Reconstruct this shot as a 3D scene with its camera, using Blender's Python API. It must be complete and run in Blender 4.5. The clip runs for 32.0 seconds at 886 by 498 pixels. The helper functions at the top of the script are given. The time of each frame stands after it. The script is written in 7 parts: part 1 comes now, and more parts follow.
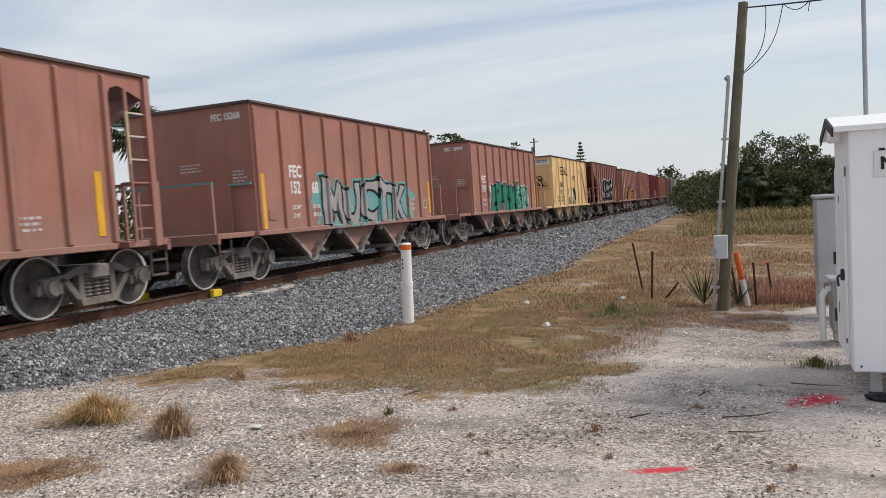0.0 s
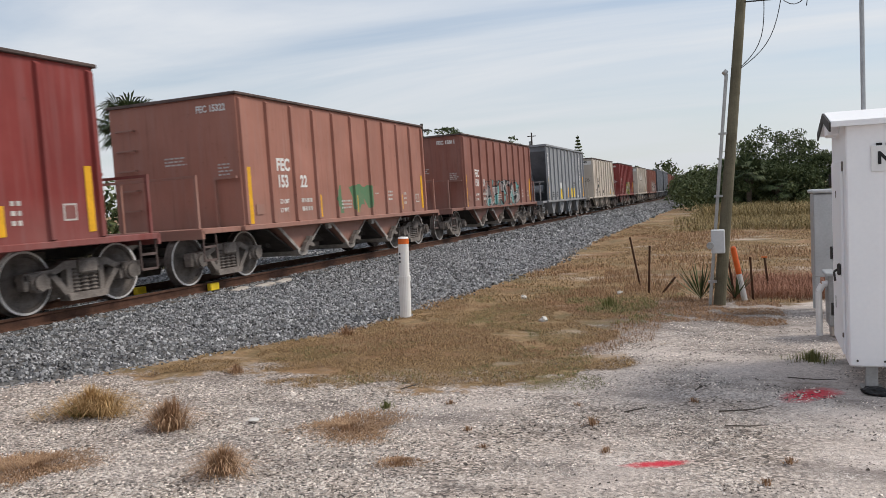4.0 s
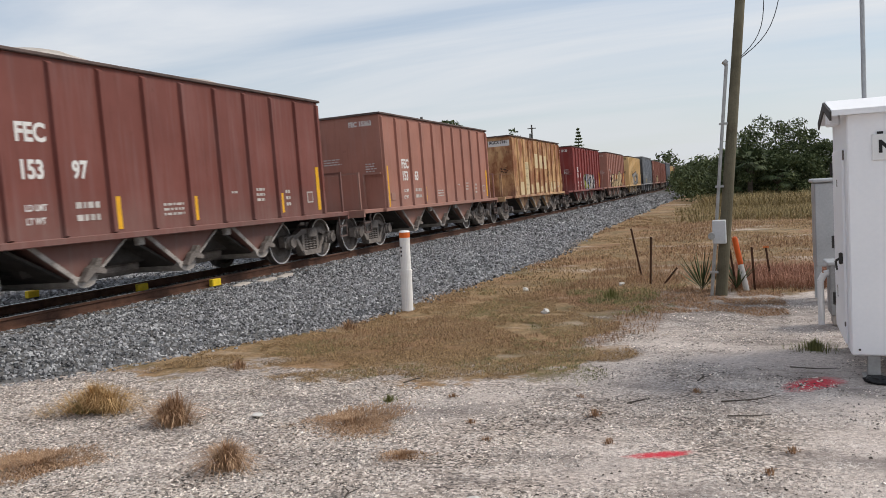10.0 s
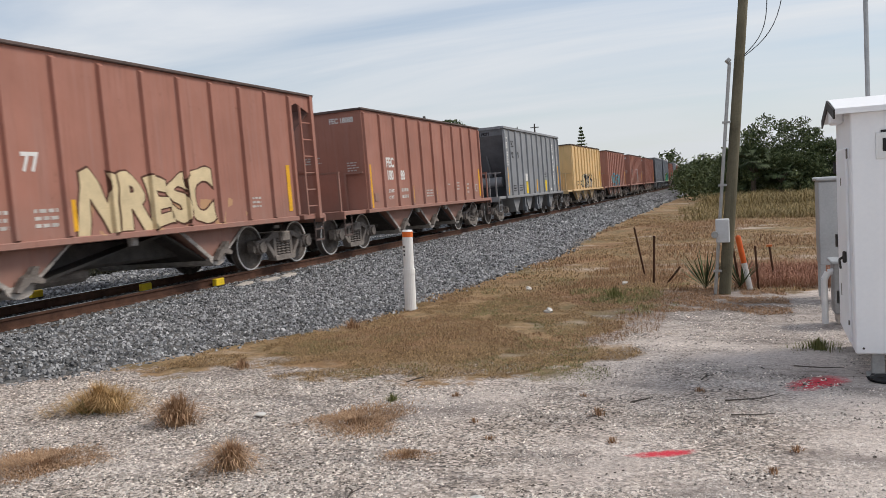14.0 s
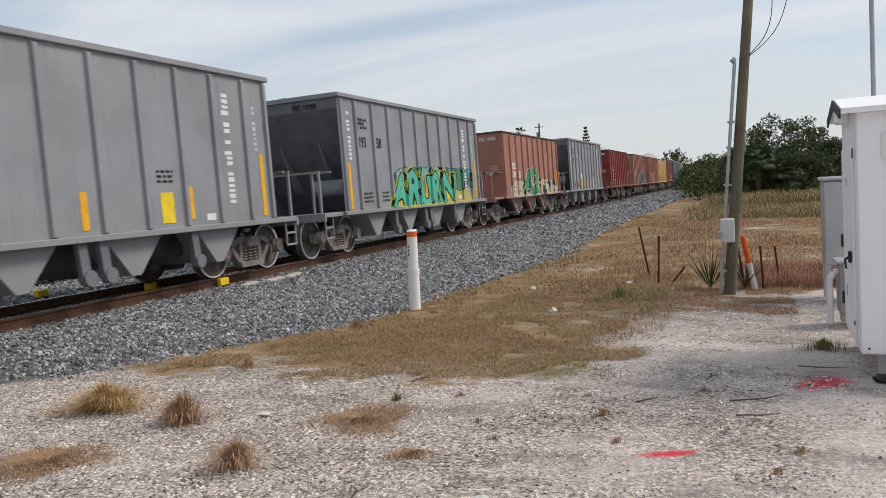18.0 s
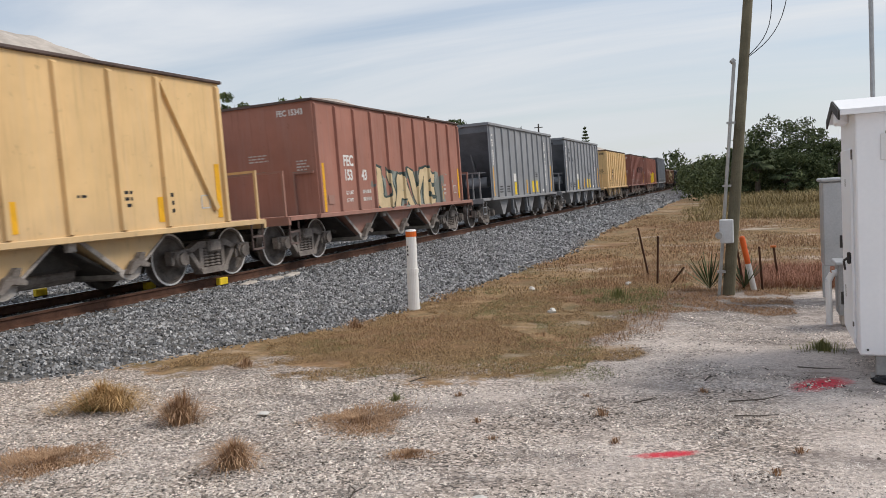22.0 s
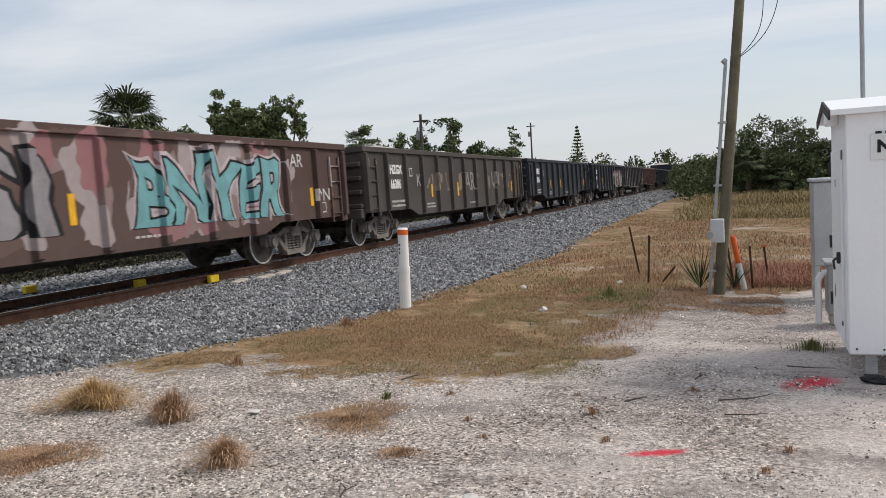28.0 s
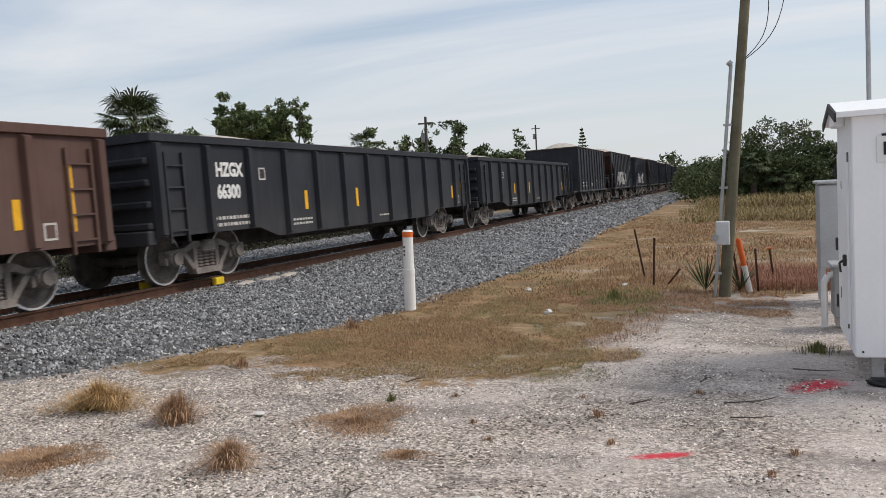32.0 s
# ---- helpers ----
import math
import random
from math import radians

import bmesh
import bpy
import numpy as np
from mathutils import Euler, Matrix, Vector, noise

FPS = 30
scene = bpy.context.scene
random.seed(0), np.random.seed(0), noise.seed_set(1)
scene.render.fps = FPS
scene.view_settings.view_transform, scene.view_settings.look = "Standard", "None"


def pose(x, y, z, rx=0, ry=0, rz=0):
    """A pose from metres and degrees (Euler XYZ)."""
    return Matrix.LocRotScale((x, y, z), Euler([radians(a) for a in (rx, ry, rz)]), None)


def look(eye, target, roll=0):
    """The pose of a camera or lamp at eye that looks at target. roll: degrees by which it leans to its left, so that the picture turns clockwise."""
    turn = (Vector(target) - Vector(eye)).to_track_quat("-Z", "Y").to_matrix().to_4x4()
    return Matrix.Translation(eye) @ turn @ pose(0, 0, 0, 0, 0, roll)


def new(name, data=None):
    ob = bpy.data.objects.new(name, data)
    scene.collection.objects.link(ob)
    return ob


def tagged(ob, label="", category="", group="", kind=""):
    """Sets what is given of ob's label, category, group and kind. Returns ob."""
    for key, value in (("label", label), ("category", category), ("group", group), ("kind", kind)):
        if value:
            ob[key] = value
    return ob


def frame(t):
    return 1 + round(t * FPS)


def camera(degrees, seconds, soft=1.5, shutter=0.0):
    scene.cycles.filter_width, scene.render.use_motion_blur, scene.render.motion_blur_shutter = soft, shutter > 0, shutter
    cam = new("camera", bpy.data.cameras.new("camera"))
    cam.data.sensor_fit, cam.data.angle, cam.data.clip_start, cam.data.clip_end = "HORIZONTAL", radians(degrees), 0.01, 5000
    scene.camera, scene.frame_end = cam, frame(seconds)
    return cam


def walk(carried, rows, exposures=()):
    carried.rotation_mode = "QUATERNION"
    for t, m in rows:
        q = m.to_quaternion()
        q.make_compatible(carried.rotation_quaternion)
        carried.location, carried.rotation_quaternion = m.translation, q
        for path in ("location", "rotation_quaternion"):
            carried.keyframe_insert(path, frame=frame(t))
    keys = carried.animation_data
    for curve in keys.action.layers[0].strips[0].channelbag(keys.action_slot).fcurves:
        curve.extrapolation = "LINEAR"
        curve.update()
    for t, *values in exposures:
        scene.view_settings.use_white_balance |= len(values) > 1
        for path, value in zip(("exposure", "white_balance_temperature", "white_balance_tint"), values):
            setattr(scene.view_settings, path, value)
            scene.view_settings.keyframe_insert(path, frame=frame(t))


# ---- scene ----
# camera: a phone held by hand, standing still
EYE = (0.0, 0.0, 1.75)
cam = camera(58.67, 32.0, soft=0.6, shutter=0.07)


def aim(t, yaw, pitch, roll):
    c = math.cos(pitch)
    way = Vector((-math.sin(yaw) * c, math.cos(yaw) * c, math.sin(pitch)))
    return t, look(EYE, Vector(EYE) + way, math.degrees(roll))


walk(cam, [aim(*row) for row in [
    (0.0, 0.36616, -0.0547, -0.05206), (0.5, 0.36656, -0.05475, -0.05181), (1.0, 0.36575, -0.05563, -0.04989),
    (1.5, 0.3648, -0.05626, -0.04824), (2.0, 0.36344, -0.05658, -0.04687), (2.5, 0.36304, -0.05791, -0.04625),
    (3.0, 0.36321, -0.05944, -0.04718), (3.5, 0.36331, -0.06104, -0.0488), (5.5, 0.3626, -0.06454, -0.05389),
    (6.0, 0.36232, -0.0649, -0.05553), (6.5, 0.36153, -0.06515, -0.05727), (7.0, 0.36047, -0.06546, -0.05817),
    (7.5, 0.35974, -0.06617, -0.05855), (8.0, 0.35974, -0.06738, -0.058), (8.5, 0.36032, -0.06838, -0.05747),
    (9.0, 0.36186, -0.06948, -0.05831), (9.5, 0.36379, -0.07014, -0.05995), (10.0, 0.36532, -0.07072, -0.061),
    (10.5, 0.36671, -0.07123, -0.06168), (11.0, 0.36719, -0.07147, -0.0609), (11.5, 0.36708, -0.07151, -0.06068),
    (12.0, 0.36727, -0.07177, -0.06074), (12.5, 0.36758, -0.07208, -0.06126), (13.0, 0.3684, -0.07216, -0.0619),
    (13.5, 0.3686, -0.07191, -0.06259), (14.0, 0.36915, -0.07146, -0.06291), (14.5, 0.36944, -0.0708, -0.06368),
    (16.5, 0.37123, -0.06915, -0.06403), (17.0, 0.37225, -0.06956, -0.06389), (17.5, 0.37351, -0.07069, -0.06353),
    (18.0, 0.37474, -0.07144, -0.06276), (18.5, 0.37574, -0.07189, -0.06119), (19.0, 0.37626, -0.07063, -0.06009),
    (19.5, 0.37568, -0.06911, -0.05822), (20.0, 0.37461, -0.06757, -0.05838), (20.5, 0.37281, -0.06711, -0.05797),
    (21.0, 0.37268, -0.06831, -0.05856), (21.5, 0.37277, -0.06957, -0.05969), (22.0, 0.37363, -0.0714, -0.06016),
    (22.5, 0.37438, -0.07251, -0.06051), (23.0, 0.37462, -0.07345, -0.06046), (23.5, 0.37388, -0.0743, -0.05927),
    (24.0, 0.37198, -0.07477, -0.05928), (24.5, 0.36973, -0.07568, -0.0587), (25.0, 0.36761, -0.07688, -0.05843),
    (25.5, 0.36561, -0.07699, -0.05894), (27.5, 0.36328, -0.07525, -0.05652), (28.0, 0.36329, -0.07411, -0.05573),
    (28.5, 0.36341, -0.07277, -0.05595), (29.0, 0.36416, -0.07126, -0.05708), (29.5, 0.3651, -0.07042, -0.05812),
    (30.0, 0.36644, -0.07031, -0.059), (30.5, 0.36828, -0.0703, -0.05926), (31.0, 0.36908, -0.0705, -0.05874),
    (31.5, 0.36962, -0.07082, -0.05699), (32.0, 0.36927, -0.07085, -0.05569),
]])

# world: thin high cloud over a pale blue sky, low soft sun behind the camera
SUN_UP, SUN_ROUND = radians(48), radians(64)
world = bpy.data.worlds.new("sky")
scene.world = world
world.use_nodes = True
wn, wl = world.node_tree.nodes, world.node_tree.links
wn.clear()
w_out, w_bg = wn.new("ShaderNodeOutputWorld"), wn.new("ShaderNodeBackground")
w_sky = wn.new("ShaderNodeTexSky")
w_sky.sky_type, w_sky.sun_disc = "NISHITA", False
w_sky.sun_elevation, w_sky.sun_rotation = SUN_UP, SUN_ROUND
w_sky.air_density, w_sky.dust_density, w_sky.ozone_density = 1.0, 0.6, 1.0
w_co, w_map = wn.new("ShaderNodeTexCoord"), wn.new("ShaderNodeMapping")
w_map.inputs["Rotation"].default_value = (0, 0, radians(-7))
w_map.inputs["Scale"].default_value = (0.21, 0.58, 1.0)
w_sep, w_com = wn.new("ShaderNodeSeparateXYZ"), wn.new("ShaderNodeCombineXYZ")
w_up, w_dx, w_dy = wn.new("ShaderNodeMath"), wn.new("ShaderNodeMath"), wn.new("ShaderNodeMath")
w_up.operation, w_dx.operation, w_dy.operation = "ADD", "DIVIDE", "DIVIDE"
w_up.inputs[1].default_value = 0.10
wl.new(w_co.outputs["Generated"], w_sep.inputs[0])
wl.new(w_sep.outputs["Z"], w_up.inputs[0])
for node, axis in ((w_dx, "X"), (w_dy, "Y")):
    wl.new(w_sep.outputs[axis], node.inputs[0])
    wl.new(w_up.outputs[0], node.inputs[1])
    wl.new(node.outputs[0], w_com.inputs[axis])
w_noise, w_fine = wn.new("ShaderNodeTexNoise"), wn.new("ShaderNodeTexNoise")
w_noise.inputs["Scale"].default_value, w_noise.inputs["Detail"].default_value = 1.35, 7
w_noise.inputs["Roughness"].default_value, w_noise.inputs["Distortion"].default_value = 0.55, 0.5
w_ramp, w_mix = wn.new("ShaderNodeValToRGB"), wn.new("ShaderNodeMix")
w_ramp.color_ramp.elements[0].position, w_ramp.color_ramp.elements[1].position = 0.40, 0.63
w_ramp.color_ramp.elements[0].color = (0.28, 0.28, 0.28, 1)
w_ramp.color_ramp.elements[1].color = (0.95, 0.95, 0.95, 1)
w_mix.data_type = "RGBA"
w_mix.inputs["B"].default_value = (6.65, 6.85, 7.15, 1)
wl.new(w_com.outputs[0], w_map.inputs["Vector"])
wl.new(w_map.outputs["Vector"], w_noise.inputs["Vector"])
wl.new(w_noise.outputs["Fac"], w_ramp.inputs["Fac"])
wl.new(w_ramp.outputs["Color"], w_mix.inputs["Factor"])
wl.new(w_sky.outputs["Color"], w_mix.inputs["A"])
w_haze, w_low = wn.new("ShaderNodeMix"), wn.new("ShaderNodeMapRange")
w_haze.data_type = "RGBA"
w_haze.inputs["B"].default_value = (5.35, 5.60, 5.90, 1)
w_low.inputs["From Min"].default_value, w_low.inputs["From Max"].default_value = 0.0, 0.24
w_low.inputs["To Min"].default_value, w_low.inputs["To Max"].default_value = 0.85, 0.0
wl.new(w_sep.outputs["Z"], w_low.inputs["Value"])
wl.new(w_low.outputs["Result"], w_haze.inputs["Factor"])
wl.new(w_mix.outputs["Result"], w_haze.inputs["A"])
wl.new(w_haze.outputs["Result"], w_bg.inputs["Color"])
w_bg.inputs["Strength"].default_value = 0.115
wl.new(w_bg.outputs["Background"], w_out.inputs["Surface"])

sun = new("sun", bpy.data.lights.new("sun", "SUN"))
sun.data.energy, sun.data.angle, sun.data.color = 2.35, radians(20), (1.0, 0.92, 0.82)
sun.matrix_world = look((math.sin(SUN_ROUND) * math.cos(SUN_UP), math.cos(SUN_ROUND) * math.cos(SUN_UP), math.sin(SUN_UP)), (0, 0, 0))
scene.view_settings.exposure = 0.06


# ---------------------------------------------------------------- materials
def nodes_of(name, rough=0.8, metal=0.0):
    m = bpy.data.materials.new(name)
    m.use_nodes = True
    n, l = m.node_tree.nodes, m.node_tree.links
    b = n["Principled BSDF"]
    b.inputs["Roughness"].default_value, b.inputs["Metallic"].default_value = rough, metal
    b.inputs["Specular IOR Level"].default_value = 0.3
    return m, n, l, b


def noise_of(n, l, vec, scale, detail=4, rough=0.55, dist=0.0):
    t = n.new("ShaderNodeTexNoise")
    t.inputs["Scale"].default_value, t.inputs["Detail"].default_value = scale, detail
    t.inputs["Roughness"].default_value, t.inputs["Distortion"].default_value = rough, dist
    if vec is not None:
        l.new(vec, t.inputs["Vector"])
    return t.outputs["Fac"]


def ramp_of(n, l, fac, stops):
    r = n.new("ShaderNodeValToRGB")
    e = r.color_ramp.elements
    while len(e) < len(stops):
        e.new(0.5)
    for k, (p, c) in zip(e, stops):
        k.position = p
        k.color = (*c, 1) if isinstance(c, tuple) else (c, c, c, 1)
    l.new(fac, r.inputs["Fac"])
    return r.outputs["Color"]


def blend(n, l, fac, a, b, kind="MIX"):
    x = n.new("ShaderNodeMix")
    x.data_type, x.blend_type = "RGBA", kind
    for sock, v in (("Factor", fac), ("A", a), ("B", b)):
        i = x.inputs[sock]
        if isinstance(v, bpy.types.NodeSocket):
            l.new(v, i)
        elif isinstance(v, tuple):
            i.default_value = (*v, 1)
        else:
            i.default_value = v
    return x.outputs["Result"]


def calc(n, l, op, a, b=None, clamp=False):
    x = n.new("ShaderNodeMath")
    x.operation, x.use_clamp = op, clamp
    for i, v in enumerate((a, b)):
        if v is None:
            continue
        if isinstance(v, bpy.types.NodeSocket):
            l.new(v, x.inputs[i])
        else:
            x.inputs[i].default_value = v
    return x.outputs[0]


def mapped(n, l, vec, loc=(0, 0, 0), scale=(1, 1, 1)):
    x = n.new("ShaderNodeMapping")
    x.inputs["Location"].default_value, x.inputs["Scale"].default_value = loc, scale
    l.new(vec, x.inputs["Vector"])
    return x.outputs["Vector"]


def bump_of(n, l, b, height, strength=0.3, dist=0.01):
    x = n.new("ShaderNodeBump")
    x.inputs["Strength"].default_value, x.inputs["Distance"].default_value = strength, dist
    l.new(height, x.inputs["Height"])
    l.new(x.outputs["Normal"], b.inputs["Normal"])


def surface(name, dark, light, rough=0.8, metal=0.0, scale=6.0, fine=60.0, bump=0.25, dist=0.004, vary=0.0, island=False):
    """A worn surface: two colours mixed by coarse and fine noise."""
    m, n, l, b = nodes_of(name, rough, metal)
    co = n.new("ShaderNodeTexCoord").outputs["Object"]
    a, f = noise_of(n, l, co, scale, 5), noise_of(n, l, co, fine, 3)
    k = calc(n, l, "ADD", calc(n, l, "MULTIPLY", a, 0.65), calc(n, l, "MULTIPLY", f, 0.35))
    col = ramp_of(n, l, k, [(0.32, dark), (0.66, light)])
    if vary or island:
        info = n.new("ShaderNodeNewGeometry").outputs["Random Per Island"] if island else n.new("ShaderNodeObjectInfo").outputs["Random"]
        v = calc(n, l, "ADD", calc(n, l, "MULTIPLY", info, 2 * vary), 1 - vary)
        h = n.new("ShaderNodeHueSaturation")
        l.new(v, h.inputs["Value"])
        l.new(col, h.inputs["Color"])
        col = h.outputs["Color"]
    l.new(col, b.inputs["Base Color"])
    if bump:
        bump_of(n, l, b, k, bump, dist)
    return m


def car_paint(name, base, seed=0, rust=0.25, dust=0.35, patches=None, tags=(), runs=None):
    """Freight-car paint: faded sheets, rust streaks, road dust low down and sprayed lettering as wear of its own shape.
    tags: (y0, y1, z0, z1, palette of colours, outline colour or None, cell size)."""
    m, n, l, b = nodes_of(name, 0.62)
    co = n.new("ShaderNodeTexCoord").outputs["Object"]
    at = mapped(n, l, co, (seed * 3.7, seed * 5.3, seed * 1.9))
    big = noise_of(n, l, at, 0.9, 5)
    dark, light = tuple(c * 0.84 for c in base), tuple(min(1, c * 1.14 + 0.01) for c in base)
    col = ramp_of(n, l, big, [(0.28, dark), (0.52, base), (0.78, light)])
    streak = noise_of(n, l, mapped(n, l, at, scale=(3.0, 5.5, 0.35)), 1.6, 5)
    col = blend(n, l, calc(n, l, "MULTIPLY", ramp_of(n, l, streak, [(0.48, 0.0), (0.78, 1.0)]), dust), col, tuple(min(1, c * 0.75 + 0.10) for c in base))
    if patches:
        spot = noise_of(n, l, mapped(n, l, at, scale=(1.0, 1.2, 0.55)), 1.15, 6, 0.65)
        col = blend(n, l, ramp_of(n, l, spot, [(0.43, 0.0), (0.56, 0.92)]), col, patches)
        col = blend(n, l, ramp_of(n, l, noise_of(n, l, mapped(n, l, at, (4.0, 2.0, 1.0), (1.2, 1.6, 0.8)), 2.2, 8, 0.75), [(0.56, 0.0), (0.66, 0.8)]), col, tuple(c * 0.35 for c in patches))
    spot = noise_of(n, l, at, 5.5, 8, 0.7)
    col = blend(n, l, calc(n, l, "MULTIPLY", ramp_of(n, l, spot, [(0.62, 0.0), (0.70, 1.0)]), rust), col, (0.075, 0.03, 0.017))
    drip = noise_of(n, l, mapped(n, l, at, scale=(8.0, 11.0, 0.5)), 1.5, 4, 0.6)
    col = blend(n, l, calc(n, l, "MULTIPLY", ramp_of(n, l, drip, [(0.56, 0.0), (0.78, 1.0)]), 0.42), col, tuple(c * 0.42 for c in base))
    sep = n.new("ShaderNodeSeparateXYZ")
    l.new(co, sep.inputs[0])
    if runs:
        run = noise_of(n, l, mapped(n, l, at, scale=(0.0, 2.3, 0.42)), 1.3, 8, 0.68)
        fall = ramp_of(n, l, calc(n, l, "MULTIPLY", sep.outputs["Z"], 0.4), [(0.42, 1.0), (0.72, 0.25)])
        col = blend(n, l, calc(n, l, "MULTIPLY", ramp_of(n, l, run, [(0.46, 0.0), (0.60, 0.95)]), fall), col, runs)
    for k, (y0, y1, z0, z1, palette, line, cell) in enumerate(tags):
        wob = noise_of(n, l, mapped(n, l, co, (k * 9 + seed, 0, 0), (0.0, 1.0, 1.0)), 2.2, 2)
        u = calc(n, l, "DIVIDE", calc(n, l, "SUBTRACT", sep.outputs["Y"], (y0 + y1) / 2), (y1 - y0) / 2)
        v = calc(n, l, "DIVIDE", calc(n, l, "SUBTRACT", sep.outputs["Z"], (z0 + z1) / 2), (z1 - z0) / 2)
        far = calc(n, l, "ADD", calc(n, l, "POWER", calc(n, l, "ABSOLUTE", u), 6.0), calc(n, l, "POWER", calc(n, l, "ABSOLUTE", v), 4.0))
        far = calc(n, l, "ADD", far, calc(n, l, "MULTIPLY", calc(n, l, "SUBTRACT", wob, 0.5), 2.6))
        inside = calc(n, l, "LESS_THAN", far, 0.82)
        halo = calc(n, l, "LESS_THAN", far, 0.98)
        warp = n.new("ShaderNodeTexNoise")
        warp.inputs["Scale"].default_value, warp.inputs["Detail"].default_value = 1.7, 1
        l.new(mapped(n, l, co, (seed, k * 4, 0)), warp.inputs["Vector"])
        vor = n.new("ShaderNodeTexVoronoi"), n.new("ShaderNodeTexVoronoi")
        vor[1].feature = "DISTANCE_TO_EDGE"
        bent = n.new("ShaderNodeVectorMath")
        bent.operation = "MULTIPLY_ADD"
        l.new(warp.outputs["Color"], bent.inputs[0])
        bent.inputs[1].default_value = (0.0, 1.5 * cell, 1.2 * cell)
        slant = n.new("ShaderNodeMapping")
        slant.inputs["Location"].default_value, slant.inputs["Scale"].default_value = (seed * 2.3, seed, k), (0.0, 1.9, 0.95)
        slant.inputs["Rotation"].default_value = (radians(-14 if k % 2 else 16), 0, 0)
        l.new(co, slant.inputs["Vector"])
        l.new(slant.outputs["Vector"], bent.inputs[2])
        for x in vor:
            x.inputs["Scale"].default_value = 1.15 / cell
            l.new(bent.outputs[0], x.inputs["Vector"])
        pick = n.new("ShaderNodeSeparateColor")
        l.new(vor[0].outputs["Color"], pick.inputs[0])
        rr = n.new("ShaderNodeValToRGB")
        rr.color_ramp.interpolation = "CONSTANT"
        while len(rr.color_ramp.elements) < len(palette):
            rr.color_ramp.elements.new(0.5)
        for j, (e, c) in enumerate(zip(rr.color_ramp.elements, palette)):
            e.position, e.color = j / len(palette), (*c, 1)
        l.new(pick.outputs[0], rr.inputs["Fac"])
        fade = noise_of(n, l, co, 7.0, 4)
        paint = blend(n, l, calc(n, l, "MULTIPLY", fade, 0.35), rr.outputs["Color"], base)
        if line:
            edge = vor[1].outputs["Distance"]
            glint = calc(n, l, "MULTIPLY", calc(n, l, "LESS_THAN", edge, 0.115), calc(n, l, "GREATER_THAN", pick.outputs[1], 0.62))
            paint = blend(n, l, calc(n, l, "MULTIPLY", glint, 0.8), paint, (0.66, 0.65, 0.63))
            paint = blend(n, l, calc(n, l, "LESS_THAN", edge, 0.06), paint, line)
            col = blend(n, l, calc(n, l, "MULTIPLY", halo, 0.9), col, line)
        col = blend(n, l, calc(n, l, "MULTIPLY", inside, 0.94), col, paint)
    low = calc(n, l, "MULTIPLY", noise_of(n, l, at, 2.2, 5), ramp_of(n, l, calc(n, l, "MULTIPLY", sep.outputs["Z"], 0.25), [(0.2, 0.75), (0.42, 0.0)]))
    col = blend(n, l, calc(n, l, "MULTIPLY", low, min(1.0, dust * 1.5)), col, (0.26, 0.235, 0.21))
    l.new(col, b.inputs["Base Color"])
    dent = noise_of(n, l, at, 1.7, 3)
    bump_of(n, l, b, dent, 0.35, 0.03)
    return m


def plain(name, col, rough=0.7, metal=0.0, wear=0.25):
    return surface(name, tuple(c * (1 - wear) for c in col), tuple(min(1, c * (1 + wear * 0.5)) for c in col), rough, metal, 3.0, 45.0, 0.15, 0.003)


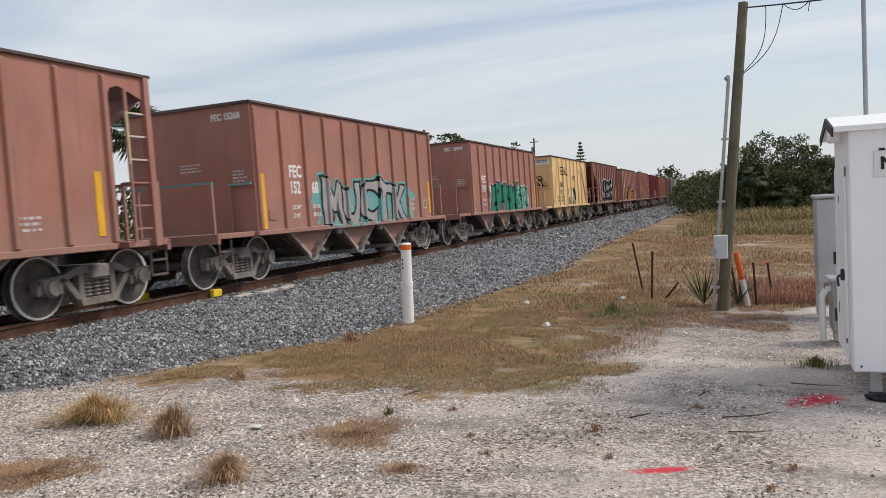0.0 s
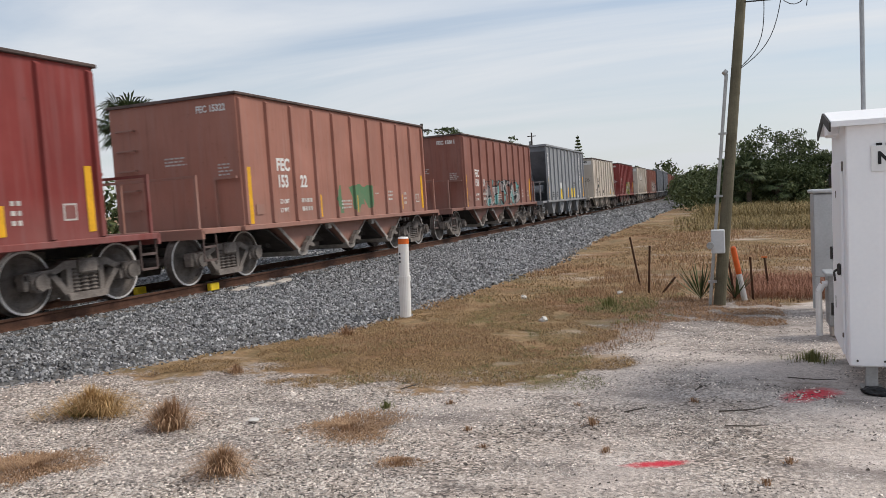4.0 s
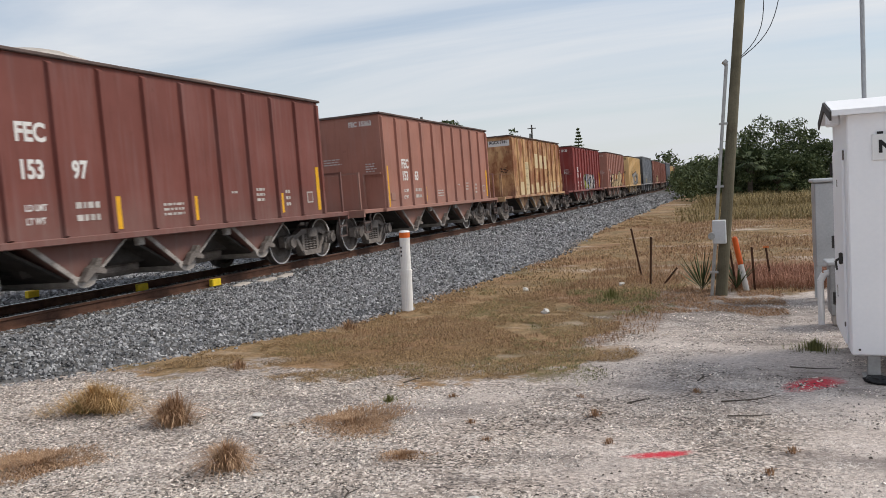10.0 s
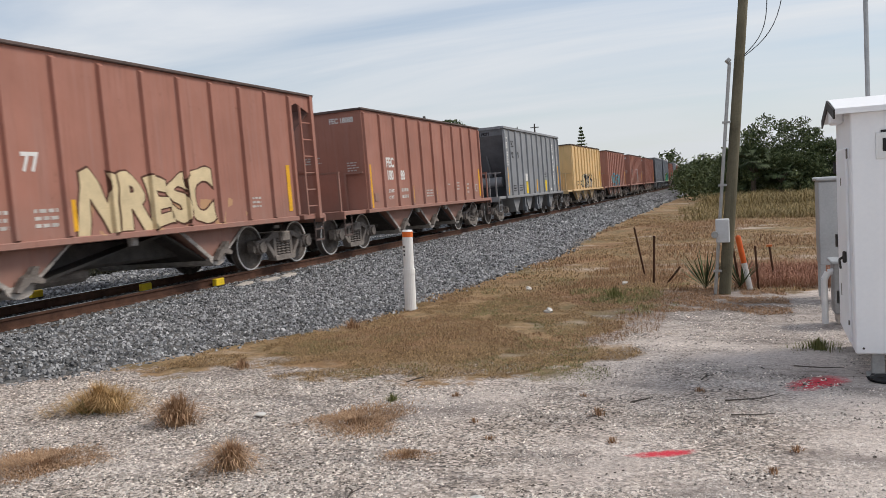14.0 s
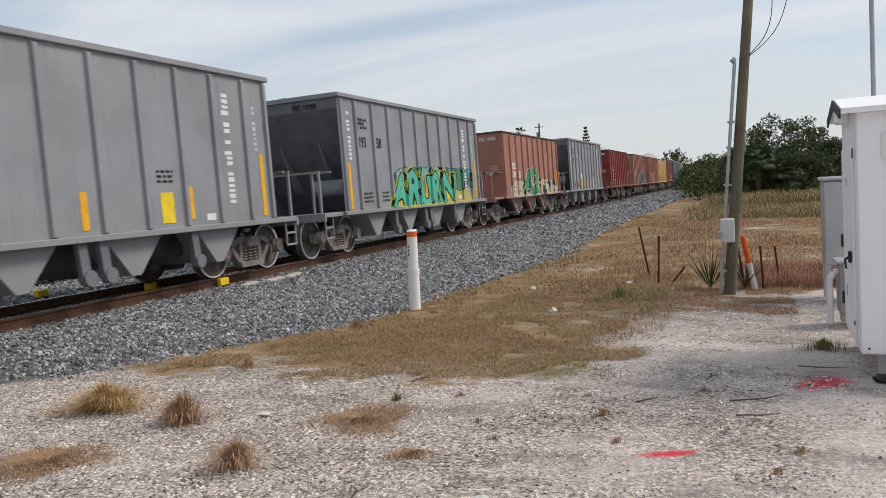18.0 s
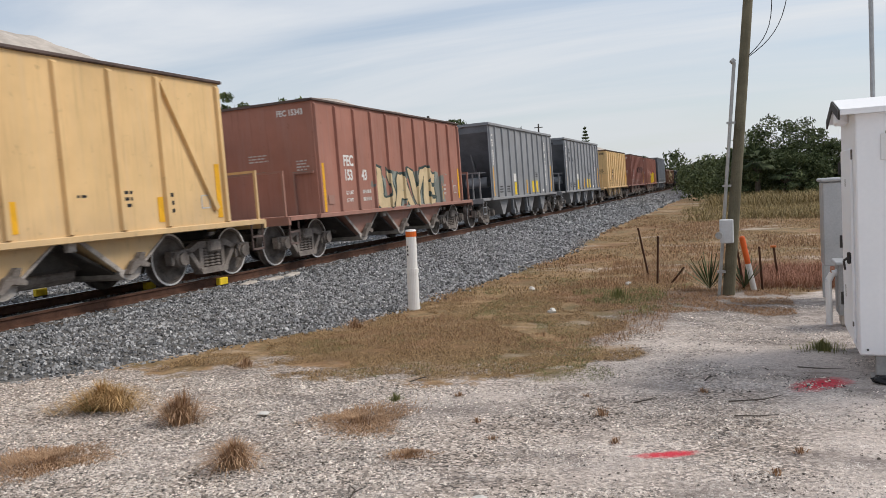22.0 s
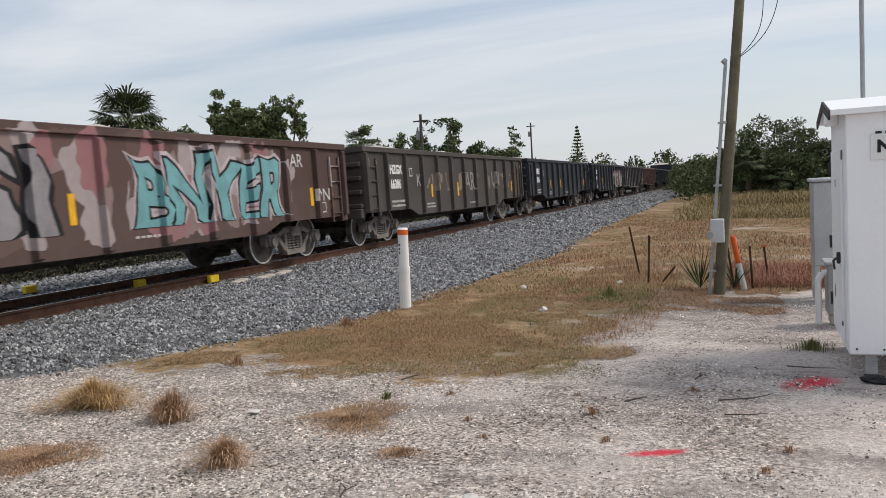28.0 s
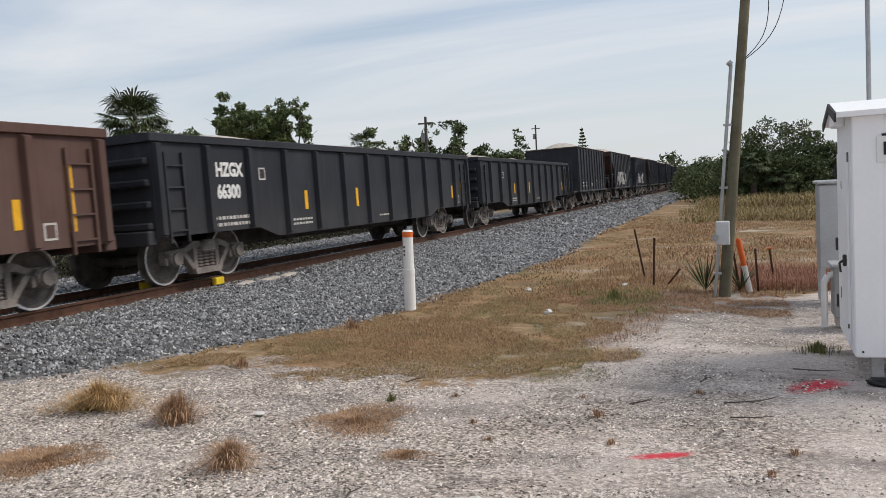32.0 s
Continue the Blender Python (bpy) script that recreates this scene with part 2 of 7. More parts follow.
M = {
    "steel_dust": surface("dusty_cast_steel", (0.065, 0.055, 0.048), (0.29, 0.255, 0.23), 0.8, 0.0, 4.0, 40.0),
    "steel_dark": surface("grimy_dark_steel", (0.022, 0.02, 0.019), (0.075, 0.068, 0.062), 0.75, 0.0, 4.0, 40.0),
    "wheel": surface("dusty_wheel_steel", (0.045, 0.038, 0.034), (0.19, 0.165, 0.148), 0.7, 0.1, 5.0, 50.0),
    "rim": surface("bright_wheel_rim", (0.60, 0.58, 0.56), (0.82, 0.80, 0.78), 0.45, 0.2, 8.0, 60.0, 0.1),
    "rail": surface("rusty_rail_steel", (0.06, 0.028, 0.018), (0.14, 0.07, 0.045), 0.75, 0.1, 7.0, 60.0),
    "railtop": surface("polished_rail_head", (0.30, 0.29, 0.28), (0.45, 0.44, 0.43), 0.3, 0.9, 7.0, 60.0, 0.05),
    "tie": surface("weathered_timber_tie", (0.05, 0.04, 0.032), (0.16, 0.135, 0.115), 0.9, 0.0, 3.0, 30.0, 0.6, 0.01, 0.3),
    "plate_white": plain("white_number_plate", (0.70, 0.69, 0.67), 0.6, wear=0.1),
    "tie_pale": surface("pale_concrete_tie_end", (0.36, 0.31, 0.27), (0.56, 0.51, 0.46), 0.9, 0.0, 3.0, 30.0, 0.5, 0.01),
    "ballast": surface("grey_ballast_bed", (0.035, 0.034, 0.034), (0.19, 0.186, 0.18), 0.95, 0.0, 14.0, 26.0, 1.0, 0.05),
    "stone": surface("grey_ballast_stone", (0.105, 0.109, 0.118), (0.37, 0.37, 0.37), 0.85, 0.0, 5.0, 50.0, 0.4, 0.004, 0.7, True),
    "pebble": surface("pale_shell_gravel", (0.30, 0.26, 0.23), (0.80, 0.73, 0.66), 0.9, 0.0, 5.0, 50.0, 0.3, 0.003, 0.65, True),
    "crumb": surface("dark_humus_crumb", (0.03, 0.025, 0.02), (0.12, 0.10, 0.085), 0.95, 0.0, 8.0, 50.0, 0.3, 0.003, 0.5, True),
    "yellow": plain("safety_yellow", (0.80, 0.42, 0.02), 0.55),
    "lemon": plain("lemon_label", (0.85, 0.60, 0.03), 0.55),
    "white": plain("white_paint", (0.74, 0.73, 0.71), 0.6, wear=0.15),
    "white_dirty": plain("faded_white_paint", (0.55, 0.52, 0.49), 0.7, wear=0.3),
    "black": plain("black_paint", (0.018, 0.018, 0.02), 0.55),
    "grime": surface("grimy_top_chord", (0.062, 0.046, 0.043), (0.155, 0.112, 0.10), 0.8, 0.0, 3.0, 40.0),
    "dust_pale": surface("stone_dusted_steel", (0.19, 0.17, 0.155), (0.50, 0.46, 0.425), 0.85, 0.0, 5.0, 40.0),
    # dark red-brown sheet for the sloped ends of cut cars
    "brown_dark": surface("dark_brown_sheet", (0.050, 0.022, 0.017), (0.13, 0.058, 0.045), 0.85, 0.0, 2.0, 30.0),
    # car grey with the shade under the sloped ends put into its colour
    "shade_grey": surface("shaded_grey_steel", (0.12, 0.128, 0.142), (0.215, 0.225, 0.245), 0.8, 0.0, 2.0, 30.0),
    "load": surface("pale_limestone_load", (0.33, 0.295, 0.26), (0.55, 0.50, 0.45), 0.95, 0.0, 4.0, 25.0, 0.8, 0.03),
}

# ---------------------------------------------------------------- mesh helpers
def mesh_of(name, bm, mat=None, smooth=False):
    me = bpy.data.meshes.new(name)
    bm.to_mesh(me)
    bm.free()
    if mat is not None:
        me.materials.append(mat)
    if smooth:
        me.shade_smooth()
    return me


def part(name, data, material=None, parent=None, label=""):
    """Links a bmesh or mesh as one object under a thing or part; the material sits on the object."""
    me = mesh_of(name, data, material) if isinstance(data, bmesh.types.BMesh) else data
    ob = new(name, me)
    ob.parent = parent
    if material is not None and me.materials and me.materials[0] is not material:
        ob.material_slots[0].link = "OBJECT"
        ob.material_slots[0].material = material
    if label:
        ob["label"] = label
    return ob


def thing(name, label, category, group="", kind="", at=None):
    ob = new(name)
    ob.empty_display_size = 0.3
    if at is not None:
        ob.matrix_basis = at
    return tagged(ob, label, category, group, kind)


def box(bm, c, s, rot=None, bevel=0.0):
    """A box of size s round c in bm."""
    m = Matrix.Translation(c)
    if rot is not None:
        m = m @ rot
    g = bmesh.ops.create_cube(bm, size=1.0, matrix=m @ Matrix.Diagonal((*s, 1)))
    if bevel:
        es = list({e for v in g["verts"] for e in v.link_edges})
        bmesh.ops.bevel(bm, geom=es, offset=bevel, segments=1, affect="EDGES")
    return g["verts"]


def beam(bm, a, b, w, h=None):
    """A square bar from a to b."""
    a, b = Vector(a), Vector(b)
    d = b - a
    q = d.to_track_quat("Y", "Z").to_matrix().to_4x4()
    box(bm, (a + b) / 2, (w, d.length, h or w), q)


def rod(bm, a, b, r, seg=8, r2=None):
    a, b = Vector(a), Vector(b)
    d = b - a
    q = d.to_track_quat("Z", "Y").to_matrix().to_4x4()
    bmesh.ops.create_cone(bm, cap_ends=True, segments=seg, radius1=r, radius2=r if r2 is None else r2, depth=d.length, matrix=Matrix.Translation((a + b) / 2) @ q)


def prism(bm, outline, x0, x1):
    """Extrudes an outline of (y, z) from x0 to x1."""
    a = [bm.verts.new((x0, y, z)) for y, z in outline]
    b = [bm.verts.new((x1, y, z)) for y, z in outline]
    bm.faces.new(a), bm.faces.new(b[::-1])
    for i in range(len(a)):
        j = (i + 1) % len(a)
        bm.faces.new((a[j], a[i], b[i], b[j]))
    bmesh.ops.recalc_face_normals(bm, faces=bm.faces[:])


def polys(verts, faces, name, mat):
    me = bpy.data.meshes.new(name)
    me.from_pydata(verts, [], faces)
    me.materials.append(mat)
    me.update()
    return me


LETTERS = {}


def letters(text, size, bold=0.0, thick=0.004):
    """Lettering in the built-in font as a thin mesh: x along the line, z out of the face."""
    key = (text, round(size, 3), round(bold, 3))
    if key not in LETTERS:
        cu = bpy.data.curves.new("lettering", "FONT")
        cu.body, cu.size, cu.offset, cu.extrude, cu.resolution_u = text, size, bold, thick / 2, 3
        ob = bpy.data.objects.new("lettering", cu)
        me = bpy.data.meshes.new_from_object(ob)
        bpy.data.objects.remove(ob)
        bpy.data.curves.remove(cu)
        me.materials.append(None) if not me.materials else None
        LETTERS[key] = me
    return LETTERS[key]

# ---------------------------------------------------------------- the line of the track
RAIL_X, RAIL_Z, BANK = -9.514, 0.408, 0.0181
K0, K1, S1 = 0.00008, 0.000374, 45.0
HALF = 0.79


def bend(s):
    """The near rail at s metres along the line: x, y and heading."""
    def arc(x, y, a, k, d):
        return x + (math.cos(a + k * d) - math.cos(a)) / k, y + (math.sin(a + k * d) - math.sin(a)) / k, a + k * d
    x, y, a = arc(RAIL_X, 0.0, 0.0, K0, min(s, S1))
    return arc(x, y, a, K1, s - S1) if s > S1 else (x, y, a)


def on_line(s, u=0.0, z=0.0):
    """A point at s, u metres towards the camera's side of the near rail, at height z over the ground."""
    x, y, a = bend(s)
    return Vector((x + math.cos(a) * u, y + math.sin(a) * u, z))


def on_track(s):
    """The pose of a vehicle whose middle is at s: x across, y along, z up from the rail heads."""
    x, y, a = bend(s)
    c, d = math.cos(BANK), math.sin(BANK)
    ax, ay = Vector((math.cos(a) * c, math.sin(a) * c, d)), Vector((-math.sin(a), math.cos(a), 0))
    az = Vector((-math.cos(a) * d, -math.sin(a) * d, c))
    o = Vector((x, y, RAIL_Z)) - ax * HALF
    return Matrix(((ax.x, ay.x, az.x, o.x), (ax.y, ay.y, az.y, o.y), (ax.z, ay.z, az.z, o.z), (0, 0, 0, 1)))


def toe(s):
    """How far the ballast reaches from the near rail."""
    return float(np.interp(s, [-40, 3, 5.9, 6.7, 8.4, 9.6, 13, 19, 32, 60, 120, 400], [1.9, 1.9, 2.05, 2.8, 3.5, 4.3, 4.6, 5.1, 4.5, 4.4, 4.2, 3.6]))


# ---------------------------------------------------------------- ground
def ground_material():
    m, n, l, b = nodes_of("shell_gravel_and_dry_grass", 0.95)
    co = n.new("ShaderNodeTexCoord").outputs["Object"]
    sep = n.new("ShaderNodeSeparateXYZ")
    l.new(co, sep.inputs[0])
    x, y = sep.outputs["X"], sep.outputs["Y"]
    wob = calc(n, l, "MULTIPLY", calc(n, l, "SUBTRACT", noise_of(n, l, co, 1.1, 8, 0.72), 0.5), 5.0)
    yw, xw = calc(n, l, "ADD", y, wob), calc(n, l, "ADD", x, wob)
    near = calc(n, l, "MULTIPLY", calc(n, l, "SUBTRACT", yw, 6.7), 1.6, True)
    left = calc(n, l, "MULTIPLY", calc(n, l, "SUBTRACT", -1.15, xw), 1.6, True)
    back = calc(n, l, "MULTIPLY", calc(n, l, "SUBTRACT", yw, 12.2), 1.0, True)
    grass = calc(n, l, "MAXIMUM", calc(n, l, "MULTIPLY", near, left), back)
    # gravel: bright chips over dusty sand
    chips = n.new("ShaderNodeTexVoronoi")
    chips.inputs["Scale"].default_value = 52.0
    l.new(co, chips.inputs["Vector"])
    sc = n.new("ShaderNodeSeparateColor")
    l.new(chips.outputs["Color"], sc.inputs[0])
    fine = noise_of(n, l, co, 110.0, 3)
    tone = calc(n, l, "ADD", calc(n, l, "MULTIPLY", sc.outputs[0], 0.6), calc(n, l, "MULTIPLY", fine, 0.4))
    gravel = ramp_of(n, l, tone, [(0.24, (0.045, 0.038, 0.033)), (0.40, (0.27, 0.225, 0.19)), (0.66, (0.50, 0.42, 0.36)), (0.84, (0.90, 0.82, 0.75))])
    grit = calc(n, l, "ADD", calc(n, l, "MULTIPLY", noise_of(n, l, co, 22.0, 6, 0.75), 0.55), calc(n, l, "MULTIPLY", noise_of(n, l, co, 95.0, 3, 0.6), 0.45))
    sand = ramp_of(n, l, grit, [(0.38, (0.10, 0.085, 0.075)), (0.43, (0.52, 0.45, 0.405)), (0.53, (0.69, 0.605, 0.555)), (0.64, (0.86, 0.79, 0.73))])
    patch = noise_of(n, l, mapped(n, l, co, (3.0, 8.0, 0)), 0.55, 5, 0.6)
    right = calc(n, l, "MULTIPLY", calc(n, l, "ADD", calc(n, l, "MULTIPLY", x, 0.16), 0.58), 1.0, True)
    dusty = ramp_of(n, l, calc(n, l, "ADD", calc(n, l, "MULTIPLY", patch, 0.75), calc(n, l, "MULTIPLY", right, 0.35)), [(0.45, 0.0), (0.62, 0.85)])
    bare = blend(n, l, dusty, gravel, sand)
    stain = noise_of(n, l, mapped(n, l, co, (11.0, 2.0, 0), (0.8, 1.7, 1)), 0.8, 6, 0.7)
    bare = blend(n, l, ramp_of(n, l, stain, [(0.49, 0.0), (0.64, 0.68)]), bare, (0.15, 0.125, 0.115))
    pale = noise_of(n, l, mapped(n, l, co, (5.0, 1.0, 0), (0.5, 1.0, 1)), 0.5, 5, 0.6)
    mat = calc(n, l, "ADD", calc(n, l, "MULTIPLY", noise_of(n, l, co, 7.0, 7, 0.75), 0.6), calc(n, l, "MULTIPLY", noise_of(n, l, mapped(n, l, co, scale=(1.0, 0.35, 1.0)), 90.0, 3, 0.6), 0.4))
    straw = ramp_of(n, l, mat, [(0.34, (0.10, 0.06, 0.028)), (0.48, (0.30, 0.19, 0.093)), (0.66, (0.54, 0.37, 0.205))])
    straw = blend(n, l, ramp_of(n, l, noise_of(n, l, co, 0.8, 7, 0.75), [(0.44, 0.0), (0.60, 0.75)]), straw, (0.13, 0.108, 0.045))
    straw = blend(n, l, ramp_of(n, l, noise_of(n, l, co, 0.45, 4), [(0.5, 0.0), (0.68, 0.6)]), straw, (0.26, 0.115, 0.055))
    straw = blend(n, l, ramp_of(n, l, pale, [(0.55, 0.0), (0.63, 0.7)]), straw, (0.58, 0.50, 0.42))
    col = blend(n, l, ramp_of(n, l, grass, [(0.25, 0.0), (0.75, 0.95)]), bare, straw)
    # dark humus trodden into the sand
    for cx, cy, rx, ry, keep in ((-0.5, 11.2, 2.3, 2.4, 0.92), (0.35, 9.0, 1.2, 0.9, 0.35), (0.35, 7.6, 0.7, 0.5, 0.3), (-0.35, 6.35, 0.8, 0.4, 0.35), (-1.3, 5.9, 0.7, 0.3, 0.4)):
        u, v = (calc(n, l, "DIVIDE", calc(n, l, "SUBTRACT", a, c), r) for a, c, r in ((x, cx, rx), (y, cy, ry)))
        r = calc(n, l, "ADD", calc(n, l, "MULTIPLY", u, u), calc(n, l, "MULTIPLY", v, v))
        r = calc(n, l, "ADD", r, calc(n, l, "MULTIPLY", noise_of(n, l, co, 3.2, 9, 0.8), 2.6))
        col = blend(n, l, ramp_of(n, l, calc(n, l, "MULTIPLY", r, 0.33), [(0.36, keep), (0.66, 0.0)]), col, (0.135, 0.112, 0.10))
    # white shell grit strewn over the trodden ground
    strewn = calc(n, l, "MULTIPLY", ramp_of(n, l, noise_of(n, l, mapped(n, l, co, (2.0, 7.0, 0), (0.8, 1.5, 1)), 2.4, 7, 0.7), [(0.46, 0.0), (0.64, 1.0)]), ramp_of(n, l, noise_of(n, l, co, 60.0, 4, 0.7), [(0.52, 0.0), (0.60, 0.9)]))
    strewn = calc(n, l, "MULTIPLY", strewn, calc(n, l, "SUBTRACT", 1.0, ramp_of(n, l, grass, [(0.25, 0.0), (0.75, 1.0)])))
    col = blend(n, l, strewn, col, (0.86, 0.81, 0.76))
    for cx, cy, rx, ry, turn in ((-0.55, 5.12, 0.26, 0.075, 0.35), (0.50, 7.0, 0.36, 0.20, 0.8)):
        c, s = math.cos(turn), math.sin(turn)
        dx, dy = calc(n, l, "SUBTRACT", x, cx), calc(n, l, "SUBTRACT", y, cy)
        u = calc(n, l, "DIVIDE", calc(n, l, "ADD", calc(n, l, "MULTIPLY", dx, c), calc(n, l, "MULTIPLY", dy, s)), rx)
        v = calc(n, l, "DIVIDE", calc(n, l, "SUBTRACT", calc(n, l, "MULTIPLY", dy, c), calc(n, l, "MULTIPLY", dx, s)), ry)
        r = calc(n, l, "ADD", calc(n, l, "MULTIPLY", u, u), calc(n, l, "MULTIPLY", v, v))
        r = calc(n, l, "ADD", r, calc(n, l, "MULTIPLY", noise_of(n, l, co, 18.0, 6, 0.7), 1.45))
        col = blend(n, l, ramp_of(n, l, calc(n, l, "MULTIPLY", r, 0.5), [(0.40, 0.95), (0.80, 0.0)]), col, (0.66, 0.035, 0.065))
    l.new(col, b.inputs["Base Color"])
    bump_of(n, l, b, calc(n, l, "ADD", tone, calc(n, l, "MULTIPLY", stain, 2.0)), 0.9, 0.025)
    return m


def ground_sheet():
    def axis(lo, hi, step, far):
        mid = list(np.arange(lo, hi, step))
        out, d = [], step
        while (out[-1] if out else 0) < far:
            d *= 1.28
            out.append((out[-1] if out else 0) + d)
        return [lo - v for v in reversed(out)] + mid + [mid[-1] + v for v in out]
    xs, ys = axis(-9.0, 4.0, 0.12, 3500), axis(1.5, 20.0, 0.12, 3500)
    verts, nx = [], len(xs)
    for y in ys:
        for x in xs:
            k = 1.0 if abs(x) < 60 and abs(y) < 120 else 0.0
            z = (0.05 * noise.noise((x * 0.35, y * 0.35, 1)) + 0.016 * noise.noise((x * 2.1, y * 2.1, 5)) + 0.008 * noise.noise((x * 6, y * 6, 9))) * k
            verts.append((x, y, z - 0.01))
    faces = [(j * nx + i, j * nx + i + 1, (j + 1) * nx + i + 1, (j + 1) * nx + i) for j in range(len(ys) - 1) for i in range(nx - 1)]
    me = polys(verts, faces, "ground", ground_material())
    me.shade_smooth()
    return tagged(new("ground", me), "pale shell gravel and dry straw-coloured grass", "ground", kind="structure")


ground_sheet()


def ballast_top(u, s):
    t = toe(s)
    return float(np.interp(u, [-9.0, -8.2, -2.4, -0.7, 0.75, 1.0, t * 0.62 + 0.3, t], [-0.06, 0.05, 0.21, 0.225, 0.225, 0.20, 0.10, -0.03]))


def ballast_bed():
    ss = list(np.arange(-800, -40, 20.0)) + list(np.arange(-40, 40, 1.0)) + list(np.arange(40, 900, 6.0))
    verts, us = [], 17
    for s in ss:
        t = toe(s)
        for u in list(np.linspace(-9.0, -0.7, 8)) + list(np.linspace(-0.2, t, 9)):
            verts.append(on_line(s, u, ballast_top(u, s)))
    faces = [(j * us + i, j * us + i + 1, (j + 1) * us + i + 1, (j + 1) * us + i) for j in range(len(ss) - 1) for i in range(us - 1)]
    me = polys(verts, faces, "ballast_bed", M["ballast"])
    me.shade_smooth()
    return tagged(new("ballast_bed", me), "grey crushed-stone ballast bed under the track", "ballast", kind="structure")


ballast_bed()

CHIP = np.array([(-1, -1, -0.6), (1, -0.8, -0.7), (0.9, 1, -0.6), (-0.8, 0.9, -0.7), (-0.7, -0.6, 0.7), (0.6, -0.8, 0.6), (0.7, 0.6, 0.8), (-0.6, 0.7, 0.6)])
CHIP_F = [(3, 2, 1, 0), (4, 5, 6, 7), (0, 1, 5, 4), (1, 2, 6, 5), (2, 3, 7, 6), (3, 0, 4, 7)]


def stones(name, places, sizes, mat, label, rng):
    """Many broken stones in one mesh."""
    n = len(places)
    v = CHIP[None] * (1 + rng.uniform(-0.35, 0.35, (n, 8, 3))) * sizes[:, None, None] * rng.uniform(0.6, 1.15, (n, 1, 3))
    q = rng.normal(size=(n, 4))
    q /= np.linalg.norm(q, axis=1)[:, None]
    w, a, b, c = q.T
    rot = np.stack([1 - 2 * (b * b + c * c), 2 * (a * b - c * w), 2 * (a * c + b * w), 2 * (a * b + c * w), 1 - 2 * (a * a + c * c), 2 * (b * c - a * w),
                    2 * (a * c - b * w), 2 * (b * c + a * w), 1 - 2 * (a * a + b * b)], 1).reshape(n, 3, 3)
    v = np.einsum("nij,nkj->nki", rot, v) + places[:, None]
    f = np.array(CHIP_F)[None] + (np.arange(n) * 8)[:, None, None]
    me = polys(v.reshape(-1, 3).tolist(), f.reshape(-1, 4).tolist(), name, mat)
    return tagged(new(name, me), label, "stones", kind="stuff")


def ballast_stones():
    rng = np.random.default_rng(4)
    ps, zs = [], []
    for s0, s1, per, size in ((1.0, 14.0, 820, 0.021), (14.0, 26.0, 420, 0.027), (26.0, 48.0, 120, 0.045), (48.0, 90.0, 40, 0.075)):
        for _ in range(int((s1 - s0) * 5.2 * per)):
            s, u = rng.uniform(s0, s1), rng.uniform(-2.4, 5.3)
            t = toe(s)
            if u > t + 0.12 * rng.normal() or (abs(u + 0.025) < 0.09 or abs(u + 1.555) < 0.09):
                continue
            ps.append((*on_line(s, u).xy, max(ballast_top(u, s), -0.01) + rng.uniform(-0.3, 0.55) * size))
            zs.append(size * rng.uniform(0.55, 1.3))
    for _ in range(13000):
        s, u = rng.uniform(5.0, 48.0), rng.uniform(-6.6, -2.4)
        ps.append((*on_line(s, u).xy, ballast_top(u, s) + 0.01))
        zs.append(0.042 * rng.uniform(0.55, 1.3))
    stones("ballast_stones", np.array(ps), np.array(zs), M["stone"], "sharp grey granite ballast stones along the track", rng)


def flakes(name, places, sizes, mat, label, rng, flat=0.6):
    """Many small chips lying on the ground, four facets each."""
    n = len(places)
    a = rng.uniform(0, 6.283, n)[:, None] + np.array([0, 1.6, 3.1, 4.7])[None] + rng.uniform(-0.5, 0.5, (n, 4))
    r = sizes[:, None] * rng.uniform(0.6, 1.4, (n, 4))
    v = np.zeros((n, 5, 3))
    v[:, :4, 0], v[:, :4, 1] = np.cos(a) * r, np.sin(a) * r
    v[:, :4, 2] = -0.2 * sizes[:, None]
    v[:, 4, :2] = rng.uniform(-0.5, 0.5, (n, 2)) * sizes[:, None]
    v[:, 4, 2] = sizes * flat * rng.uniform(0.6, 1.5, n)
    v += places[:, None]
    f = np.array([(0, 1, 4), (1, 2, 4), (2, 3, 4), (3, 0, 4)])[None] + (np.arange(n) * 5)[:, None, None]
    return tagged(new(name, polys(v.reshape(-1, 3).tolist(), f.reshape(-1, 3).tolist(), name, mat)), label, "stones", kind="stuff")


def lie(x, y):
    return 0.05 * noise.noise((x * 0.35, y * 0.35, 1)) + 0.016 * noise.noise((x * 2.1, y * 2.1, 5)) - 0.008


def gravel_chips():
    rng = np.random.default_rng(6)
    ps, zs = [], []
    for _ in range(150000):
        y = 2.6 + 9.4 * rng.random() ** 1.5
        x = rng.uniform(-7.4, 1.8)
        if x < RAIL_X + toe(y) + 0.05 or (y > 6.6 and x < -1.3) or noise.noise((x * 1.1, y * 1.6, 2)) < -0.30 + 0.45 * rng.random() - (0.45 if x < -2.2 else -0.12):
            continue
        ps.append((x, y, lie(x, y)))
        zs.append(0.0035 + 0.0125 * rng.random() ** 2.6)
    flakes("gravel_chips", np.array(ps), np.array(zs), M["pebble"], "loose pale shell and limestone gravel chips", rng)
    ps, zs = [], []
    for _ in range(24000):
        x, y = rng.uniform(-3.4, 1.8), 2.7 + 9.0 * rng.random() ** 1.2
        if noise.noise((x * 1.3, y * 2.0, 14)) < 0.0 + 0.40 * rng.random() or (y > 6.8 and x < -1.4):
            continue
        ps.append((x, y, lie(x, y) + 0.003))
        zs.append(0.003 + 0.010 * rng.random() ** 3)
    flakes("dark_crumbs", np.array(ps), np.array(zs), M["crumb"], "dark crumbs of humus and dead leaves on the sand", rng, 0.35)


